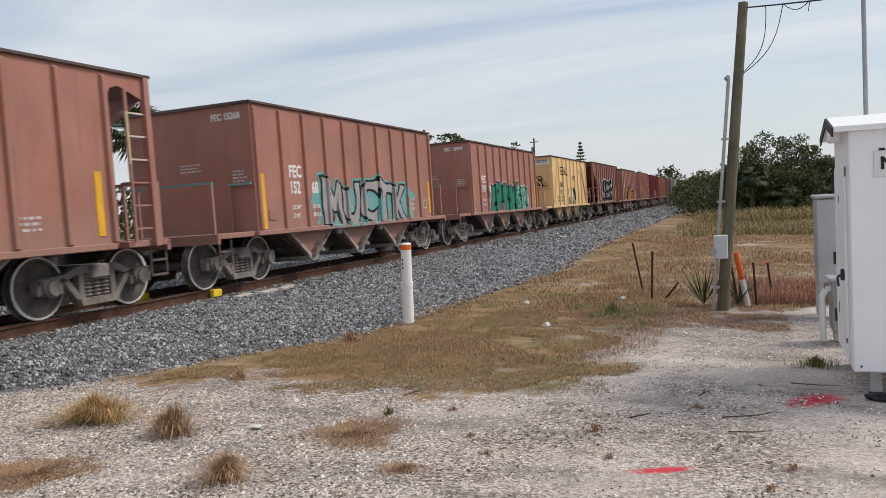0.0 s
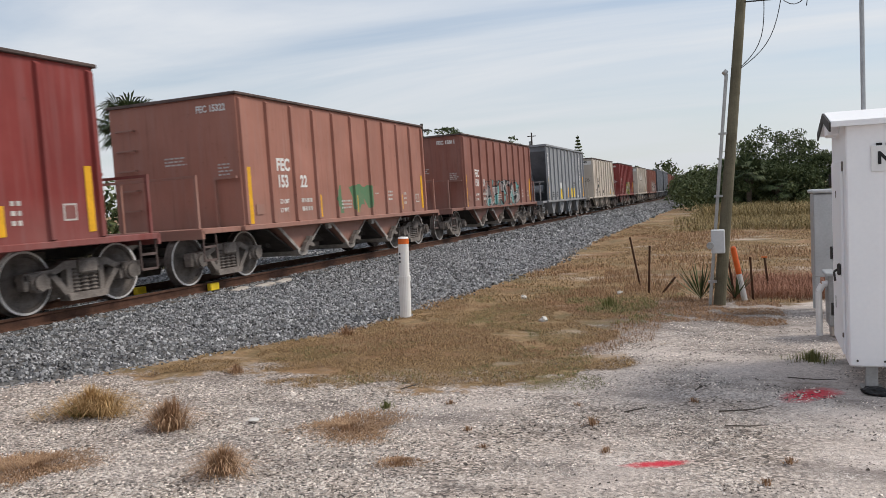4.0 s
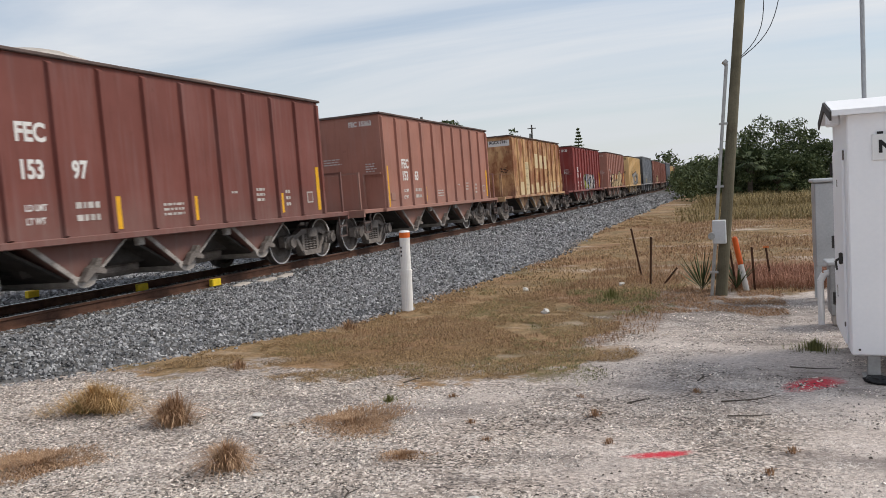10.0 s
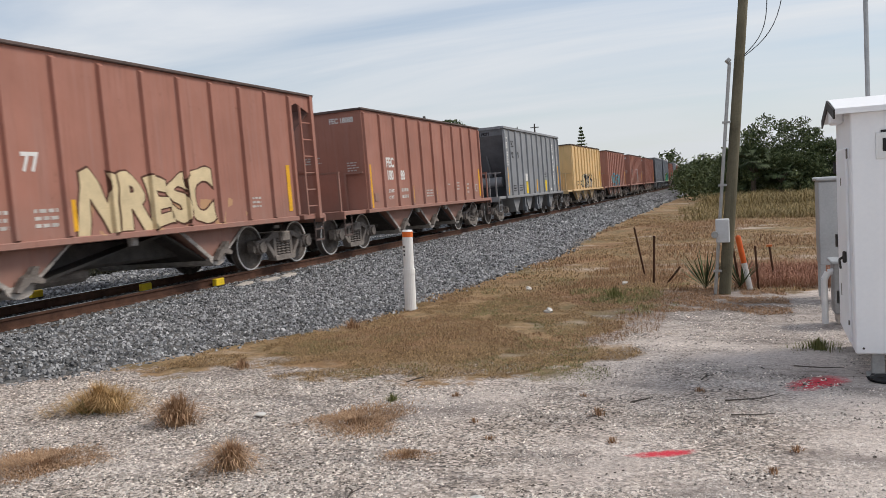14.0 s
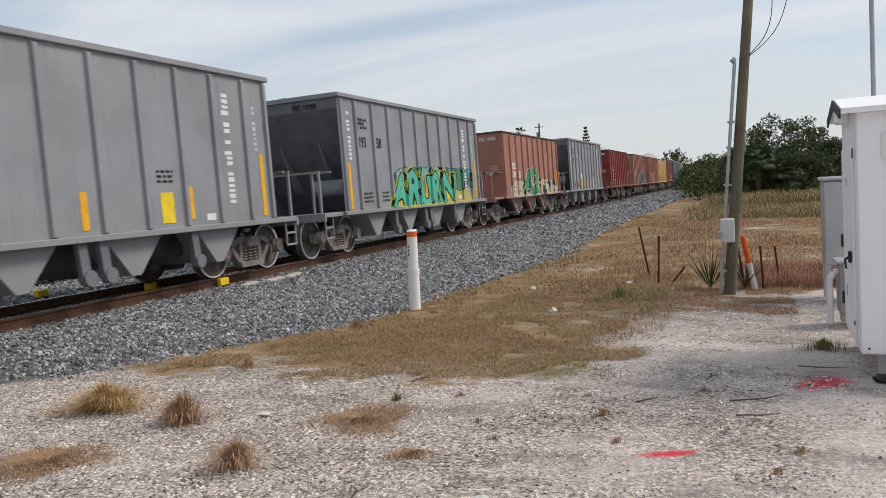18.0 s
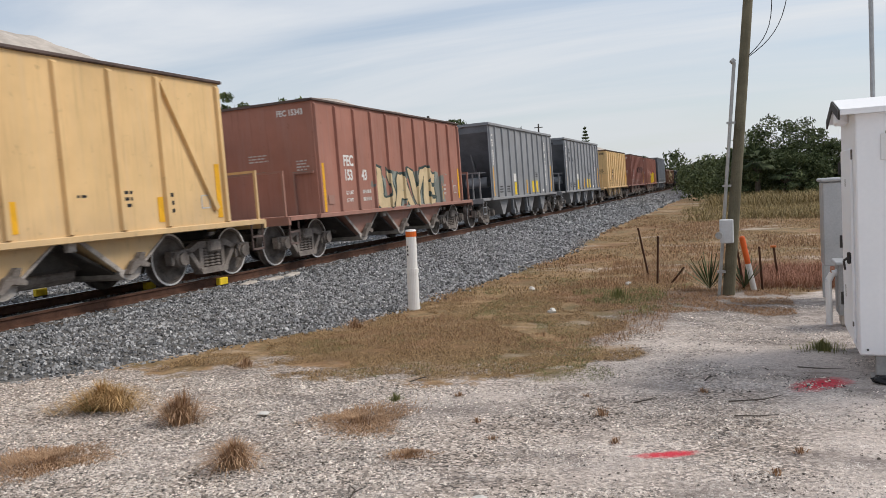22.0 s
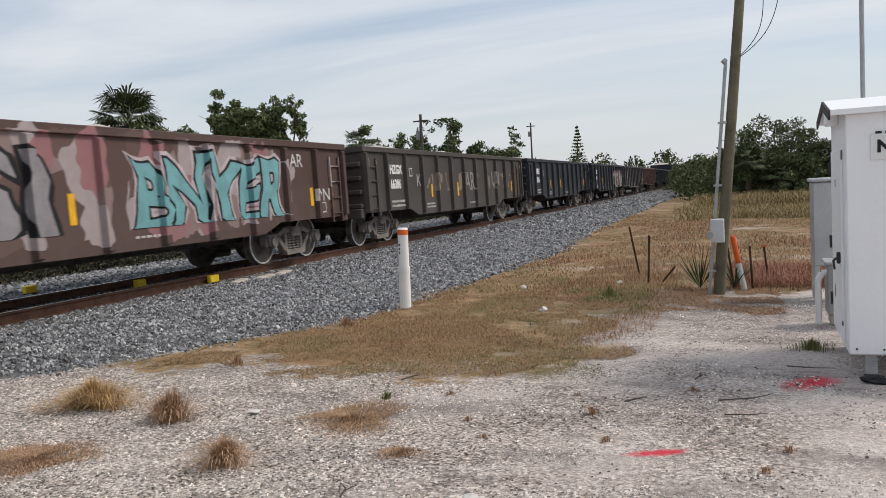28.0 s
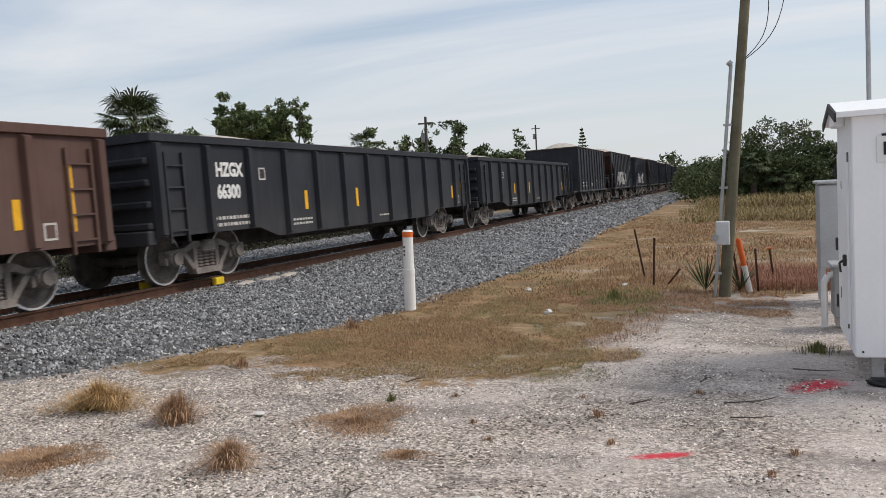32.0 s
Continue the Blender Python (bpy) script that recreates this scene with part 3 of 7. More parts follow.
# ---------------------------------------------------------------- rails and ties
def rail(name, u, label):
    prof = [(-0.075, 0), (0.075, 0), (0.07, 0.02), (0.012, 0.035), (0.012, 0.125), (0.037, 0.135), (0.037, 0.165), (0.03, 0.172), (-0.03, 0.172), (-0.037, 0.165), (-0.037, 0.135), (-0.012, 0.125), (-0.012, 0.035), (-0.07, 0.02)]
    ss = list(np.arange(-800, -60, 20.0)) + list(np.arange(-60, 45, 3.0)) + list(np.arange(45, 900, 8.0))
    verts = [on_line(s, u + p, RAIL_Z - 0.172 + q + BANK * u) for s in ss for p, q in prof]
    k = len(prof)
    faces = [(j * k + i, j * k + (i + 1) % k, (j + 1) * k + (i + 1) % k, (j + 1) * k + i) for j in range(len(ss) - 1) for i in range(k)]
    me = polys(verts, faces, name, M["rail"])
    me.materials.append(M["railtop"])
    for p in me.polygons:
        if p.index % k == 7:
            p.material_index = 1
    return tagged(new(name, me), label, "rail", "running rails", "structure")


rail("rail", -0.025, "rusty steel rail with a polished head")
rail("rail", -0.025 - 1.53, "rusty steel rail with a polished head")


def ties():
    bed = thing("track_ties", "weathered timber ties half sunk in grey ballast", "railway ties", kind="structure")
    bm = bmesh.new()
    box(bm, (0, 0, 0), (2.6, 0.23, 0.17), bevel=0.012)
    me = mesh_of("tie", bm, M["tie"])
    for i in range(150):
        s = -14 + i * 0.53
        o = part("tie", me, M["tie"], bed)
        o.matrix_basis = on_track(s) @ pose(0, 0, -0.172 - 0.085)
    return bed


ties()

# ---------------------------------------------------------------- freight cars
MESH = {}


def shared(key, make, mat):
    """A mesh that alike pieces share."""
    if key not in MESH:
        bm = bmesh.new()
        make(bm)
        MESH[key] = mesh_of(key.split("/")[-1], bm, mat)
    return MESH[key]


R_WHEEL = 0.457


def wheelset_mesh():
    if "wheelset" in MESH:
        return MESH["wheelset"]
    prof = [(0.0, 0.09), (0.05, 0.09), (0.055, 0.17), (0.02, 0.28), (0.03, 0.37), (0.062, 0.385), (0.064, 0.425), (0.062, R_WHEEL), (-0.06, R_WHEEL + 0.004), (-0.066, R_WHEEL + 0.026), (-0.085, R_WHEEL + 0.02), (-0.085, 0.385), (-0.03, 0.37), (-0.03, 0.2), (-0.06, 0.16), (-0.07, 0.09)]
    verts, faces, slots, seg = [], [], [], 28
    for side in (1, -1):
        base = len(verts)
        for i in range(seg):
            a = 2 * math.pi * i / seg
            verts += [(side * (0.765 + x), r * math.cos(a), r * math.sin(a)) for x, r in prof]
        k = len(prof)
        for i in range(seg):
            j = (i + 1) % seg
            for p in range(k - 1):
                f = (base + i * k + p, base + i * k + p + 1, base + j * k + p + 1, base + j * k + p)
                faces.append(f if side < 0 else f[::-1])
                slots.append(1 if p == 6 else 0)
        hub = len(verts)
        verts.append((side * 0.765, 0, 0))
        for i in range(seg):
            faces.append((hub, base + i * k, base + ((i + 1) % seg) * k))
            slots.append(0)
    base = len(verts)
    for i in range(10):
        a = 2 * math.pi * i / 10
        verts += [(-0.8, 0.085 * math.cos(a), 0.085 * math.sin(a)), (0.8, 0.085 * math.cos(a), 0.085 * math.sin(a))]
    for i in range(10):
        j = (i + 1) % 10
        faces.append((base + 2 * i, base + 2 * j, base + 2 * j + 1, base + 2 * i + 1))
        slots.append(0)
    me = polys(verts, faces, "wheelset", M["wheel"])
    me.materials.append(M["rim"])
    for p, s in zip(me.polygons, slots):
        p.material_index = s
    MESH["wheelset"] = me
    return me


def side_frame(bm):
    """A cast truck side: top chord, bowed lower chord, columns and pedestal ends."""
    x0, x1 = -0.07, 0.07
    prism(bm, [(-1.12, 0.60), (-0.62, 0.62), (-0.40, 0.72), (0.40, 0.72), (0.62, 0.62), (1.12, 0.60), (1.14, 0.50), (0.66, 0.50), (0.42, 0.60), (-0.42, 0.60), (-0.66, 0.50), (-1.14, 0.50)], x0, x1)
    for s in (1, -1):
        prism(bm, [(s * 0.70, 0.56), (s * 0.58, 0.56), (s * 0.28, 0.20), (s * 0.36, 0.15)], x0, x1)
        prism(bm, [(s * 0.36, 0.62), (s * 0.26, 0.62), (s * 0.26, 0.22), (s * 0.36, 0.22)], x0 * 0.8, x1 * 0.8)
        prism(bm, [(s * 1.13, 0.58), (s * 1.03, 0.58), (s * 1.05, 0.36), (s * 1.12, 0.36)], x0, x1)
        prism(bm, [(s * 0.74, 0.58), (s * 0.66, 0.58), (s * 0.68, 0.34), (s * 0.74, 0.36)], x0, x1)
        box(bm, (0.0, s * 0.889, 0.54), (0.2, 0.34, 0.12), bevel=0.02)
    prism(bm, [(-0.40, 0.24), (0.40, 0.24), (0.36, 0.13), (-0.36, 0.13)], x0 * 1.4, x1 * 1.4)


def spring(bm):
    """One coil spring, a ringed column in one skin."""
    rings = []
    for k in range(13):
        r, z = (0.082 if k % 2 else 0.055), 0.24 + k * 0.028
        rings.append([bm.verts.new((r * math.cos(a * math.pi / 5), r * math.sin(a * math.pi / 5), z)) for a in range(10)])
    for a, b in zip(rings, rings[1:]):
        for q in range(10):
            bm.faces.new((a[q], a[(q + 1) % 10], b[(q + 1) % 10], b[q]))
    bm.faces.new(rings[0][::-1])
    bm.faces.new(rings[-1])


def bolster(bm):
    box(bm, (0, 0, 0.62), (2.3, 0.36, 0.22), bevel=0.03)
    rod(bm, (0, 0, 0.7), (0, 0, 0.86), 0.2, 12)
    for y in (-0.5, 0.5):
        box(bm, (0, y * 0.72, 0.42), (1.9, 0.1, 0.12))


def cap(bm):
    rod(bm, (-0.06, 0, 0), (0.05, 0, 0), 0.145, 12)
    rod(bm, (0.05, 0, 0), (0.10, 0, 0), 0.115, 10)


WHEELSETS = []


def truck(car, y):
    t = part("truck", shared("bolster", bolster, M["steel_dust"]), M["steel_dust"], car)
    t.location = (0, y, 0)
    for x in (1.0, -1.0):
        part("side_frame", shared("side_frame", side_frame, M["steel_dust"]), M["steel_dust"], t).location = (x, 0, 0)
        for y2 in (-0.17, 0.0, 0.17):
            part("spring", shared("spring", spring, M["steel_dust"]), M["steel_dust"], t).location = (x, y2, 0)
        for k in (-0.889, 0.889):
            o = part("bearing_cap", shared("cap", cap, M["steel_dust"]), M["steel_dust"], t)
            o.matrix_basis = pose(x + 0.06 * x, k, R_WHEEL, 0, 0, 0 if x > 0 else 180)
    for k in (-0.889, 0.889):
        w = part("wheelset", wheelset_mesh(), None, t)
        w.location = (0, k, R_WHEEL)
        WHEELSETS.append((w, car, y + k))
    return t


def coupler(bm):
    box(bm, (0, -0.45, 0), (0.16, 0.9, 0.2), bevel=0.02)
    box(bm, (0, 0.08, 0), (0.3, 0.26, 0.3), bevel=0.04)
    box(bm, (0.16, 0.2, 0), (0.1, 0.18, 0.26), bevel=0.03)


def rail_frame(bm):
    """An end railing: one bar on two posts."""
    for x in (-1.36, -0.35, 1.33):
        beam(bm, (x, 0, 0), (x, 0, 0.96), 0.05)
    beam(bm, (-1.40, 0, 0.98), (1.36, 0, 0.98), 0.045)


def grab_frame(bm):
    """A short bar from the corner of the tub to a post."""
    beam(bm, (0, 0, 0), (0, 0, 0.96), 0.045)
    beam(bm, (-0.02, 0, 0.98), (0.50, 0, 0.98), 0.045)


def rung(bm):
    """A bent grab iron standing off the sheet."""
    beam(bm, (-0.22, 0, 0), (0.22, 0, 0), 0.03)
    for x in (-0.22, 0.22):
        beam(bm, (x, 0, 0), (x, 0.09, 0), 0.03)


def foot_steps(bm):
    for y in (0, 0.36):
        beam(bm, (0, y, 0), (0, y, -0.50), 0.026)
    for z in (-0.24, -0.48):
        beam(bm, (0, 0, z), (0, 0.36, z), 0.026, 0.04)


def ladder(h):
    def make(bm):
        beam(bm, (0, -0.22, 0), (0, -0.22, h), 0.04)
        beam(bm, (0, 0.22, 0), (0, 0.22, h), 0.04)
        k = 0.2
        while k < h:
            beam(bm, (0, -0.22, k), (0, 0.22, k), 0.028)
            k += 0.36
    return make


def bay(top, low, z0, z1, wx):
    """A hopper chute, an open funnel of sheet steel."""
    def make(bm):
        a = [bm.verts.new(p) for p in ((-wx, -top, z1), (wx, -top, z1), (wx, top, z1), (-wx, top, z1))]
        k = wx * 0.98
        c = [bm.verts.new(p) for p in ((-k, -low, z0), (k, -low, z0), (k, low, z0), (-k, low, z0))]
        for i in range(4):
            j = (i + 1) % 4
            bm.faces.new((a[i], a[j], c[j], c[i]))
        bm.faces.new(c)
        bm.faces.new(a[::-1])
        bmesh.ops.recalc_face_normals(bm, faces=bm.faces[:])
    return make


def flange(bm):
    """Stone-dusted edge strips of a chute."""
    prism(bm, [(-0.98, 0.95), (-0.20, 0.40), (0.20, 0.40), (0.96, 0.95), (0.90, 0.95), (0.17, 0.44), (-0.14, 0.44), (-0.86, 0.95)], 1.305, 1.325)


def gate(bm):
    """A rounded clamshell door under a chute."""
    ring = [(0.23 * math.cos(a), 0.06 - 0.15 * math.sin(a)) for a in np.linspace(-0.25, math.pi + 0.1, 10)]
    for x in (-1.30, 1.30):
        prism(bm, ring, x - 0.03, x + 0.03)
    prism(bm, [(0.8 * y, z) for y, z in ring], -1.26, 1.26)


def latch(bm):
    prism(bm, [(-0.14, 0.02), (-0.08, 0.0), (0.10, 0.12), (0.30, 0.08), (0.34, 0.13), (0.22, 0.20), (0.26, 0.32), (0.18, 0.33), (0.10, 0.24), (0.0, 0.20)], 1.33, 1.43)


def side_sheet(s, y1, z0, z1, x1, cut=0.0):
    """One side of the body; a cut side follows the sloped end."""
    def make(bm):
        if cut:
            prism(bm, [(-y1, z1), (-y1 + 0.06, z1 - 0.28), (-y1 + cut, z1 - 1.25), (-y1 + cut, z0), (y1 - 0.88, z0), (y1 - 0.88, z1 - 0.42), (y1 - 0.80, z1 - 0.26), (y1 - 0.62, z1 - 0.20), (y1, z1 - 0.42), (y1, z1)], s * x1, s * (x1 - 0.02))
        else:
            prism(bm, [(-y1, z1), (-y1, z0), (y1, z0), (y1, z1)], s * x1, s * (x1 - 0.02))
    return make


def end_sheet(e, y1, z0, z1, x1, slope=0.0):
    """An end of the body, upright or sloped inwards."""
    def make(bm):
        if slope:
            prism(bm, [(e * y1, z1), (e * (y1 - 0.02), z1 - 0.30), (e * (y1 - slope), z0 + 0.02), (e * (y1 - slope - 0.03), z0 + 0.02), (e * (y1 - 0.05), z1 - 0.30), (e * (y1 - 0.03), z1)], x1 - 0.02, -(x1 - 0.02))
        else:
            prism(bm, [(e * y1, z1), (e * y1, z0), (e * (y1 - 0.02), z0), (e * (y1 - 0.02), z1)], x1 - 0.022, -(x1 - 0.022))
    return make


def rib(y, z0, z1, x, d, w):
    """A pressed side post, wider at its root."""
    def make(bm):
        s = 1 if x > 0 else -1
        a = [bm.verts.new(p) for p in ((x, y - w, z0), (x, y + w, z0), (x + s * d, y + w * 0.7, z0 + 0.02), (x + s * d, y - w * 0.7, z0 + 0.02))]
        b = [bm.verts.new(p) for p in ((x, y - w, z1), (x, y + w, z1), (x + s * d, y + w * 0.7, z1 - 0.05), (x + s * d, y - w * 0.7, z1 - 0.05))]
        for i in range(4):
            j = (i + 1) % 4
            bm.faces.new((a[i], a[j], b[j], b[i]))
        bm.faces.new(a), bm.faces.new(b[::-1])
        bmesh.ops.recalc_face_normals(bm, faces=bm.faces[:])
    return make


RIB_D, RIB_W = 0.062, 0.056


def rib_line(kind, braced=False):
    """Where the side posts stand along a hopper."""
    if braced:
        return [-4.57] + [-3.02 + 1.0067 * i for i in range(7)] + [4.57]
    if kind == "grey":
        return [-4.86] + [-4.15 + 0.9222 * i for i in range(10)] + [4.86]
    if kind == "cut":
        return [-4.05 + 0.865 * i for i in range(11)]
    return [-4.57 + 0.914 * i for i in range(11)]


def frame_rail(y1, x1, z, w, h):
    """A chord round the top of the tub."""
    def make(bm):
        for s in (1, -1):
            box(bm, (s * x1, 0, z), (w, 2 * y1 + w, h), bevel=0.012)
            box(bm, (0, s * y1, z), (2 * x1 - w, w, h))
    return make


def heap(y1, x1, z, peaks, seed):
    """Crushed limestone heaped in cones over the rim."""
    def make(bm):
        ny, nx = 48, 8
        g = []
        for j in range(ny + 1):
            for i in range(nx + 1):
                y, x = -y1 + 2 * y1 * j / ny, -x1 + 2 * x1 * i / nx
                hgt = max((p[1] - abs(y - p[0]) * p[2]) for p in peaks)
                hgt = hgt * (1 - (x / x1) ** 2) - 0.08 * (x / x1) ** 2
                g.append(bm.verts.new((x, y, z + max(-0.35, hgt) + 0.05 * noise.noise((x * 2, y * 2, seed)))))
        for j in range(ny):
            for i in range(nx):
                k = j * (nx + 1) + i
                bm.faces.new((g[k], g[k + 1], g[k + nx + 2], g[k + nx + 1]))
    return make


def mark(car, text, y, z, size, mat, x, bold=0.012, name="lettering", wide=1.0):
    o = part(name, letters(text, size, bold), mat, car)
    o.matrix_basis = pose(x, y, z, 90, 0, 90) @ Matrix.Diagonal((wide, 1, 1, 1))
    return o


def end_mark(car, text, x, y, z, size, mat):
    o = part("lettering", letters(text, size, 0.006), mat, car)
    o.matrix_basis = pose(x, y, z, 90, 0, 0) @ Matrix.Diagonal((0.85, 1, 1, 1))
    return o


def plate(car, name, y, z, sy, sz, mat, x, label=""):
    """A thin label or reflector stuck to the side."""
    bm = bmesh.new()
    box(bm, (0, 0, 0), (0.006, sy, sz))
    o = part(name, bm, mat, car, label)
    o.location = (x + 0.004, y, z)
    return o


def small_print(car, y, z, w, rows, mat, x, step=0.075):
    """Lines of stencilling too small to read."""
    bm = bmesh.new()
    k = random.Random(int(abs(y * 100)) + rows)
    for r in range(rows):
        a = 0.0
        while a < w:
            d = min(k.uniform(0.04, 0.13), w - a)
            box(bm, (0, a + d / 2, -r * step), (0.004, d, step * 0.5))
            a += d + 0.035
    o = tagged(part("small_stencil", bm, mat, car), kind="stuff")
    o.location = (x + 0.003, y, z)
    return o


def end_print(car, x, y, z, w, rows, mat):
    bm = bmesh.new()
    k = random.Random(rows)
    for r in range(rows):
        d = w * k.uniform(0.7, 1.0)
        a = 0.0
        while a < d:
            q = min(k.uniform(0.05, 0.14), d - a)
            box(bm, (a + q / 2 - w / 2, 0, -r * 0.065), (q, 0.004, 0.03))
            a += q + 0.03
    o = tagged(part("small_stencil", bm, mat, car), kind="stuff")
    o.location = (x, y - 0.004, z)
    return o


def sprayed(car, ribs, text, y, z, size, layers, wide=1.0, drop=(0, 0), depth=RIB_D, half=RIB_W, name=""):
    """Sprayed letters that follow the side posts; layers of (material, stroke weight), the lowest first."""
    top = len(layers) - 1
    for k, (mat, bold) in enumerate(layers):
        bm = bmesh.new()
        bm.from_mesh(letters(text, size, bold))
        sx, sz = drop if k < top else (0, 0)
        bmesh.ops.transform(bm, matrix=pose(1.504 + 0.005 * k, y + sx, z + sz, 90, 0, 90) @ Matrix.Diagonal((wide, 1, 1, 1)), verts=bm.verts[:])
        lo, hi = min(v.co.y for v in bm.verts), max(v.co.y for v in bm.verts)
        if top and len(text) > 1 and not name:
            zl, zh = min(v.co.z for v in bm.verts), max(v.co.z for v in bm.verts)
            for co, no, a, b in (((0, 1, 0), 1, lo, hi), ((0, 0, 1), 2, zl, zh)):
                for q in np.arange(a + 0.2, b, 0.24):
                    at = [0.0, 0.0, 0.0]
                    at[no] = float(q)
                    bmesh.ops.bisect_plane(bm, geom=bm.verts[:] + bm.edges[:] + bm.faces[:], plane_co=at, plane_no=co)
            seed = sum(map(ord, text)) % 50
            for v in bm.verts:
                py, pz = v.co.y, v.co.z
                rise = max(0.0, (pz - z) / size)
                v.co.z = max(1.0, z + (pz - z) * (1 + 0.09 * math.sin(2.3 * py + seed)) + 0.06 * rise * math.sin(9.0 * py + seed) + 0.11 * noise.noise((py * 1.6, pz * 1.4, seed)))
                v.co.y = py + size * 0.14 * noise.noise((py * 1.1, pz * 1.9, seed + 7)) + 0.06 * math.sin(3.1 * pz + 1.3 * py + seed) * size
            lo, hi = lo - 0.3, hi + 0.3
        near = [r for r in ribs if lo - 0.2 < r < hi + 0.2]
        for r in near:
            for d in (-1, -0.7, 0.7, 1):
                bmesh.ops.bisect_plane(bm, geom=bm.verts[:] + bm.edges[:] + bm.faces[:], plane_co=(0, r + d * half, 0), plane_no=(0, 1, 0))
        for v in bm.verts:
            v.co.x += max([float(np.interp(abs(v.co.y - r), [0.7 * half, half], [depth, 0])) for r in near] or [0])
        part(name or ("graffiti_fill" if k == top else "graffiti_rim") if top else "graffiti_tag", bm, mat, car)


FLEET = []


def running_gear(car, ytruck, yend, zc=0.85):
    for s in (-1, 1):
        truck(car, s * ytruck)
        c = part("coupler", shared("coupler", coupler, M["steel_dark"]), M["steel_dark"], car)
        c.matrix_basis = pose(0, s * (yend - 0.12), zc, 0, 0, 0 if s > 0 else 180)
    # centre sill, plus a wide dark block added to stand for under-car shade
    sill = shared("centre_sill/%.2f" % yend, lambda bm: (box(bm, (0, 0, 0.86), (0.34, 2 * yend - 1.3, 0.30), bevel=0.02), box(bm, (0, 0, 0.72), (1.7 if yend < 7 else 0.9, 2 * yend - 6.6, 0.44), bevel=0.05)), M["steel_dark"])
    part("centre_sill", sill, M["steel_dark"], car)


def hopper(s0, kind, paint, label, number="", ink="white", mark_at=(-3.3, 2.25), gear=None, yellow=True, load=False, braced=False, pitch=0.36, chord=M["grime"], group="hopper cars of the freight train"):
    """An open rock hopper. kind: flat (upright ends), grey (sloped ends between full sides), cut (sides cut back to the slope)."""
    car = thing("hopper_car", label, "freight car", group)
    FLEET.append((car, s0))
    x1, z0 = 1.50, 0.98
    y1, z1 = {"flat": (4.66, 3.54), "grey": (4.95, 3.76), "cut": (5.55, 3.62)}[kind]
    slope = {"flat": 0, "grey": 2.1, "cut": 3.4}[kind]
    for e in (1, -1):
        part("side_sheet", shared("%s/%d/side_sheet" % (kind, e), side_sheet(e, y1, z0, z1, x1, 1.45 if kind == "cut" else 0), M["steel_dark"]), paint, car)
        # sloped grey ends take a darker grey that paints in their shade
        part("end_sheet", shared("%s/%d/end_sheet" % (kind, e), end_sheet(e, y1, z0, z1, x1, slope), M["steel_dark"]), paint if kind == "flat" else M["shade_grey"] if kind == "grey" else M["brown_dark"], car)
    part("floor_sheet", shared("%s/floor_sheet" % kind, lambda bm: box(bm, (0, 0, z0 + 0.03), (2 * x1 - 0.08, 2 * (y1 - slope - 0.1), 0.04)), M["steel_dark"]), paint, car)
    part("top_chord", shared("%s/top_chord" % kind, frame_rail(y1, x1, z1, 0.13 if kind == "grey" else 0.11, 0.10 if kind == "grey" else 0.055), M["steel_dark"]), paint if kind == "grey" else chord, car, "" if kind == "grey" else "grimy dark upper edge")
    part("side_sill", shared("%s/side_sill" % kind, frame_rail(y1 if kind != "cut" else y1 - 1.0, x1, z0, 0.10, 0.10), M["steel_dark"]), paint, car)
    for i, y in enumerate(rib_line(kind, braced)):
        for sx in (x1, -x1):
            key = "%s%d/%d%s/rib" % (kind, braced, i, "ab"[sx > 0])
            part("rib", shared(key, rib(y, z0 + 0.05, z1 - 0.06, sx, RIB_D, RIB_W), M["steel_dark"]), paint, car)
    if braced:
        for sy in (-1, 1):
            for sx in (-1, 1):
                key = "brace%d%d/diagonal_brace" % (sy, sx)
                part("diagonal_brace", shared(key, lambda bm: beam(bm, (sx * (x1 + 0.03), sy * 3.12, z1 - 0.14), (sx * (x1 + 0.03), sy * 4.28, 1.28), 0.07, 0.10), M["steel_dark"]), paint, car)
    if kind == "cut":
        for sy in (-1, 1):
            for sx in (-1, 1):
                key = "cut/post%d%d/corner_post" % (sy, sx)
                part("corner_post", shared(key, lambda bm: beam(bm, (sx * x1, sy * (y1 - 0.06), z0 - 0.05), (sx * x1, sy * (y1 - 0.06), z1), 0.11), M["steel_dark"]), paint, car)
    if kind == "grey" or kind == "cut":
        for sy in (-1, 1):
            for x in (-0.55, 0.55):
                sl = slope

                def gusset(bm, sy=sy, x=x, sl=sl):
                    ys = lambda z: y1 - 0.03 - sl * (z1 - 0.3 - z) / (z1 - 0.3 - z0)
                    prism(bm, [(sy * ys(2.75), 2.75), (sy * ys(1.55), 1.55), (sy * (ys(1.55) + 0.42), 1.55)], x - 0.02, x + 0.02)
                part("gusset", shared("%s/%d%.1f/gusset" % (kind, sy, x), gusset, M["steel_dark"]), paint, car)
            tank = shared("%s/%d/air_tank" % (kind, sy), lambda bm: rod(bm, (0.3, sy * (y1 - 0.75), 1.62), (1.15, sy * (y1 - 0.75), 1.62), 0.2, 28), M["steel_dark"])
            part("air_reservoir", tank, paint, car)
    yend = 6.25
    for sy in (-1, 1):
        plat = shared("%s/%d/end_platform" % (kind, sy), lambda bm: (box(bm, (0, sy * ((y1 + 5.85) / 2 - 0.3), 0.98), (2.9, 5.85 - y1 + 0.6, 0.10), bevel=0.01), box(bm, (0, sy * 5.84, 0.93), (2.9, 0.07, 0.17))), M["steel_dark"])
        part("end_platform", plat, paint, car)
        metal = paint if kind == "grey" else M["grime"]
        part("railing", shared("railing", rail_frame, M["steel_dark"]), paint, car).matrix_basis = pose(0, sy * 5.80, 0.98)
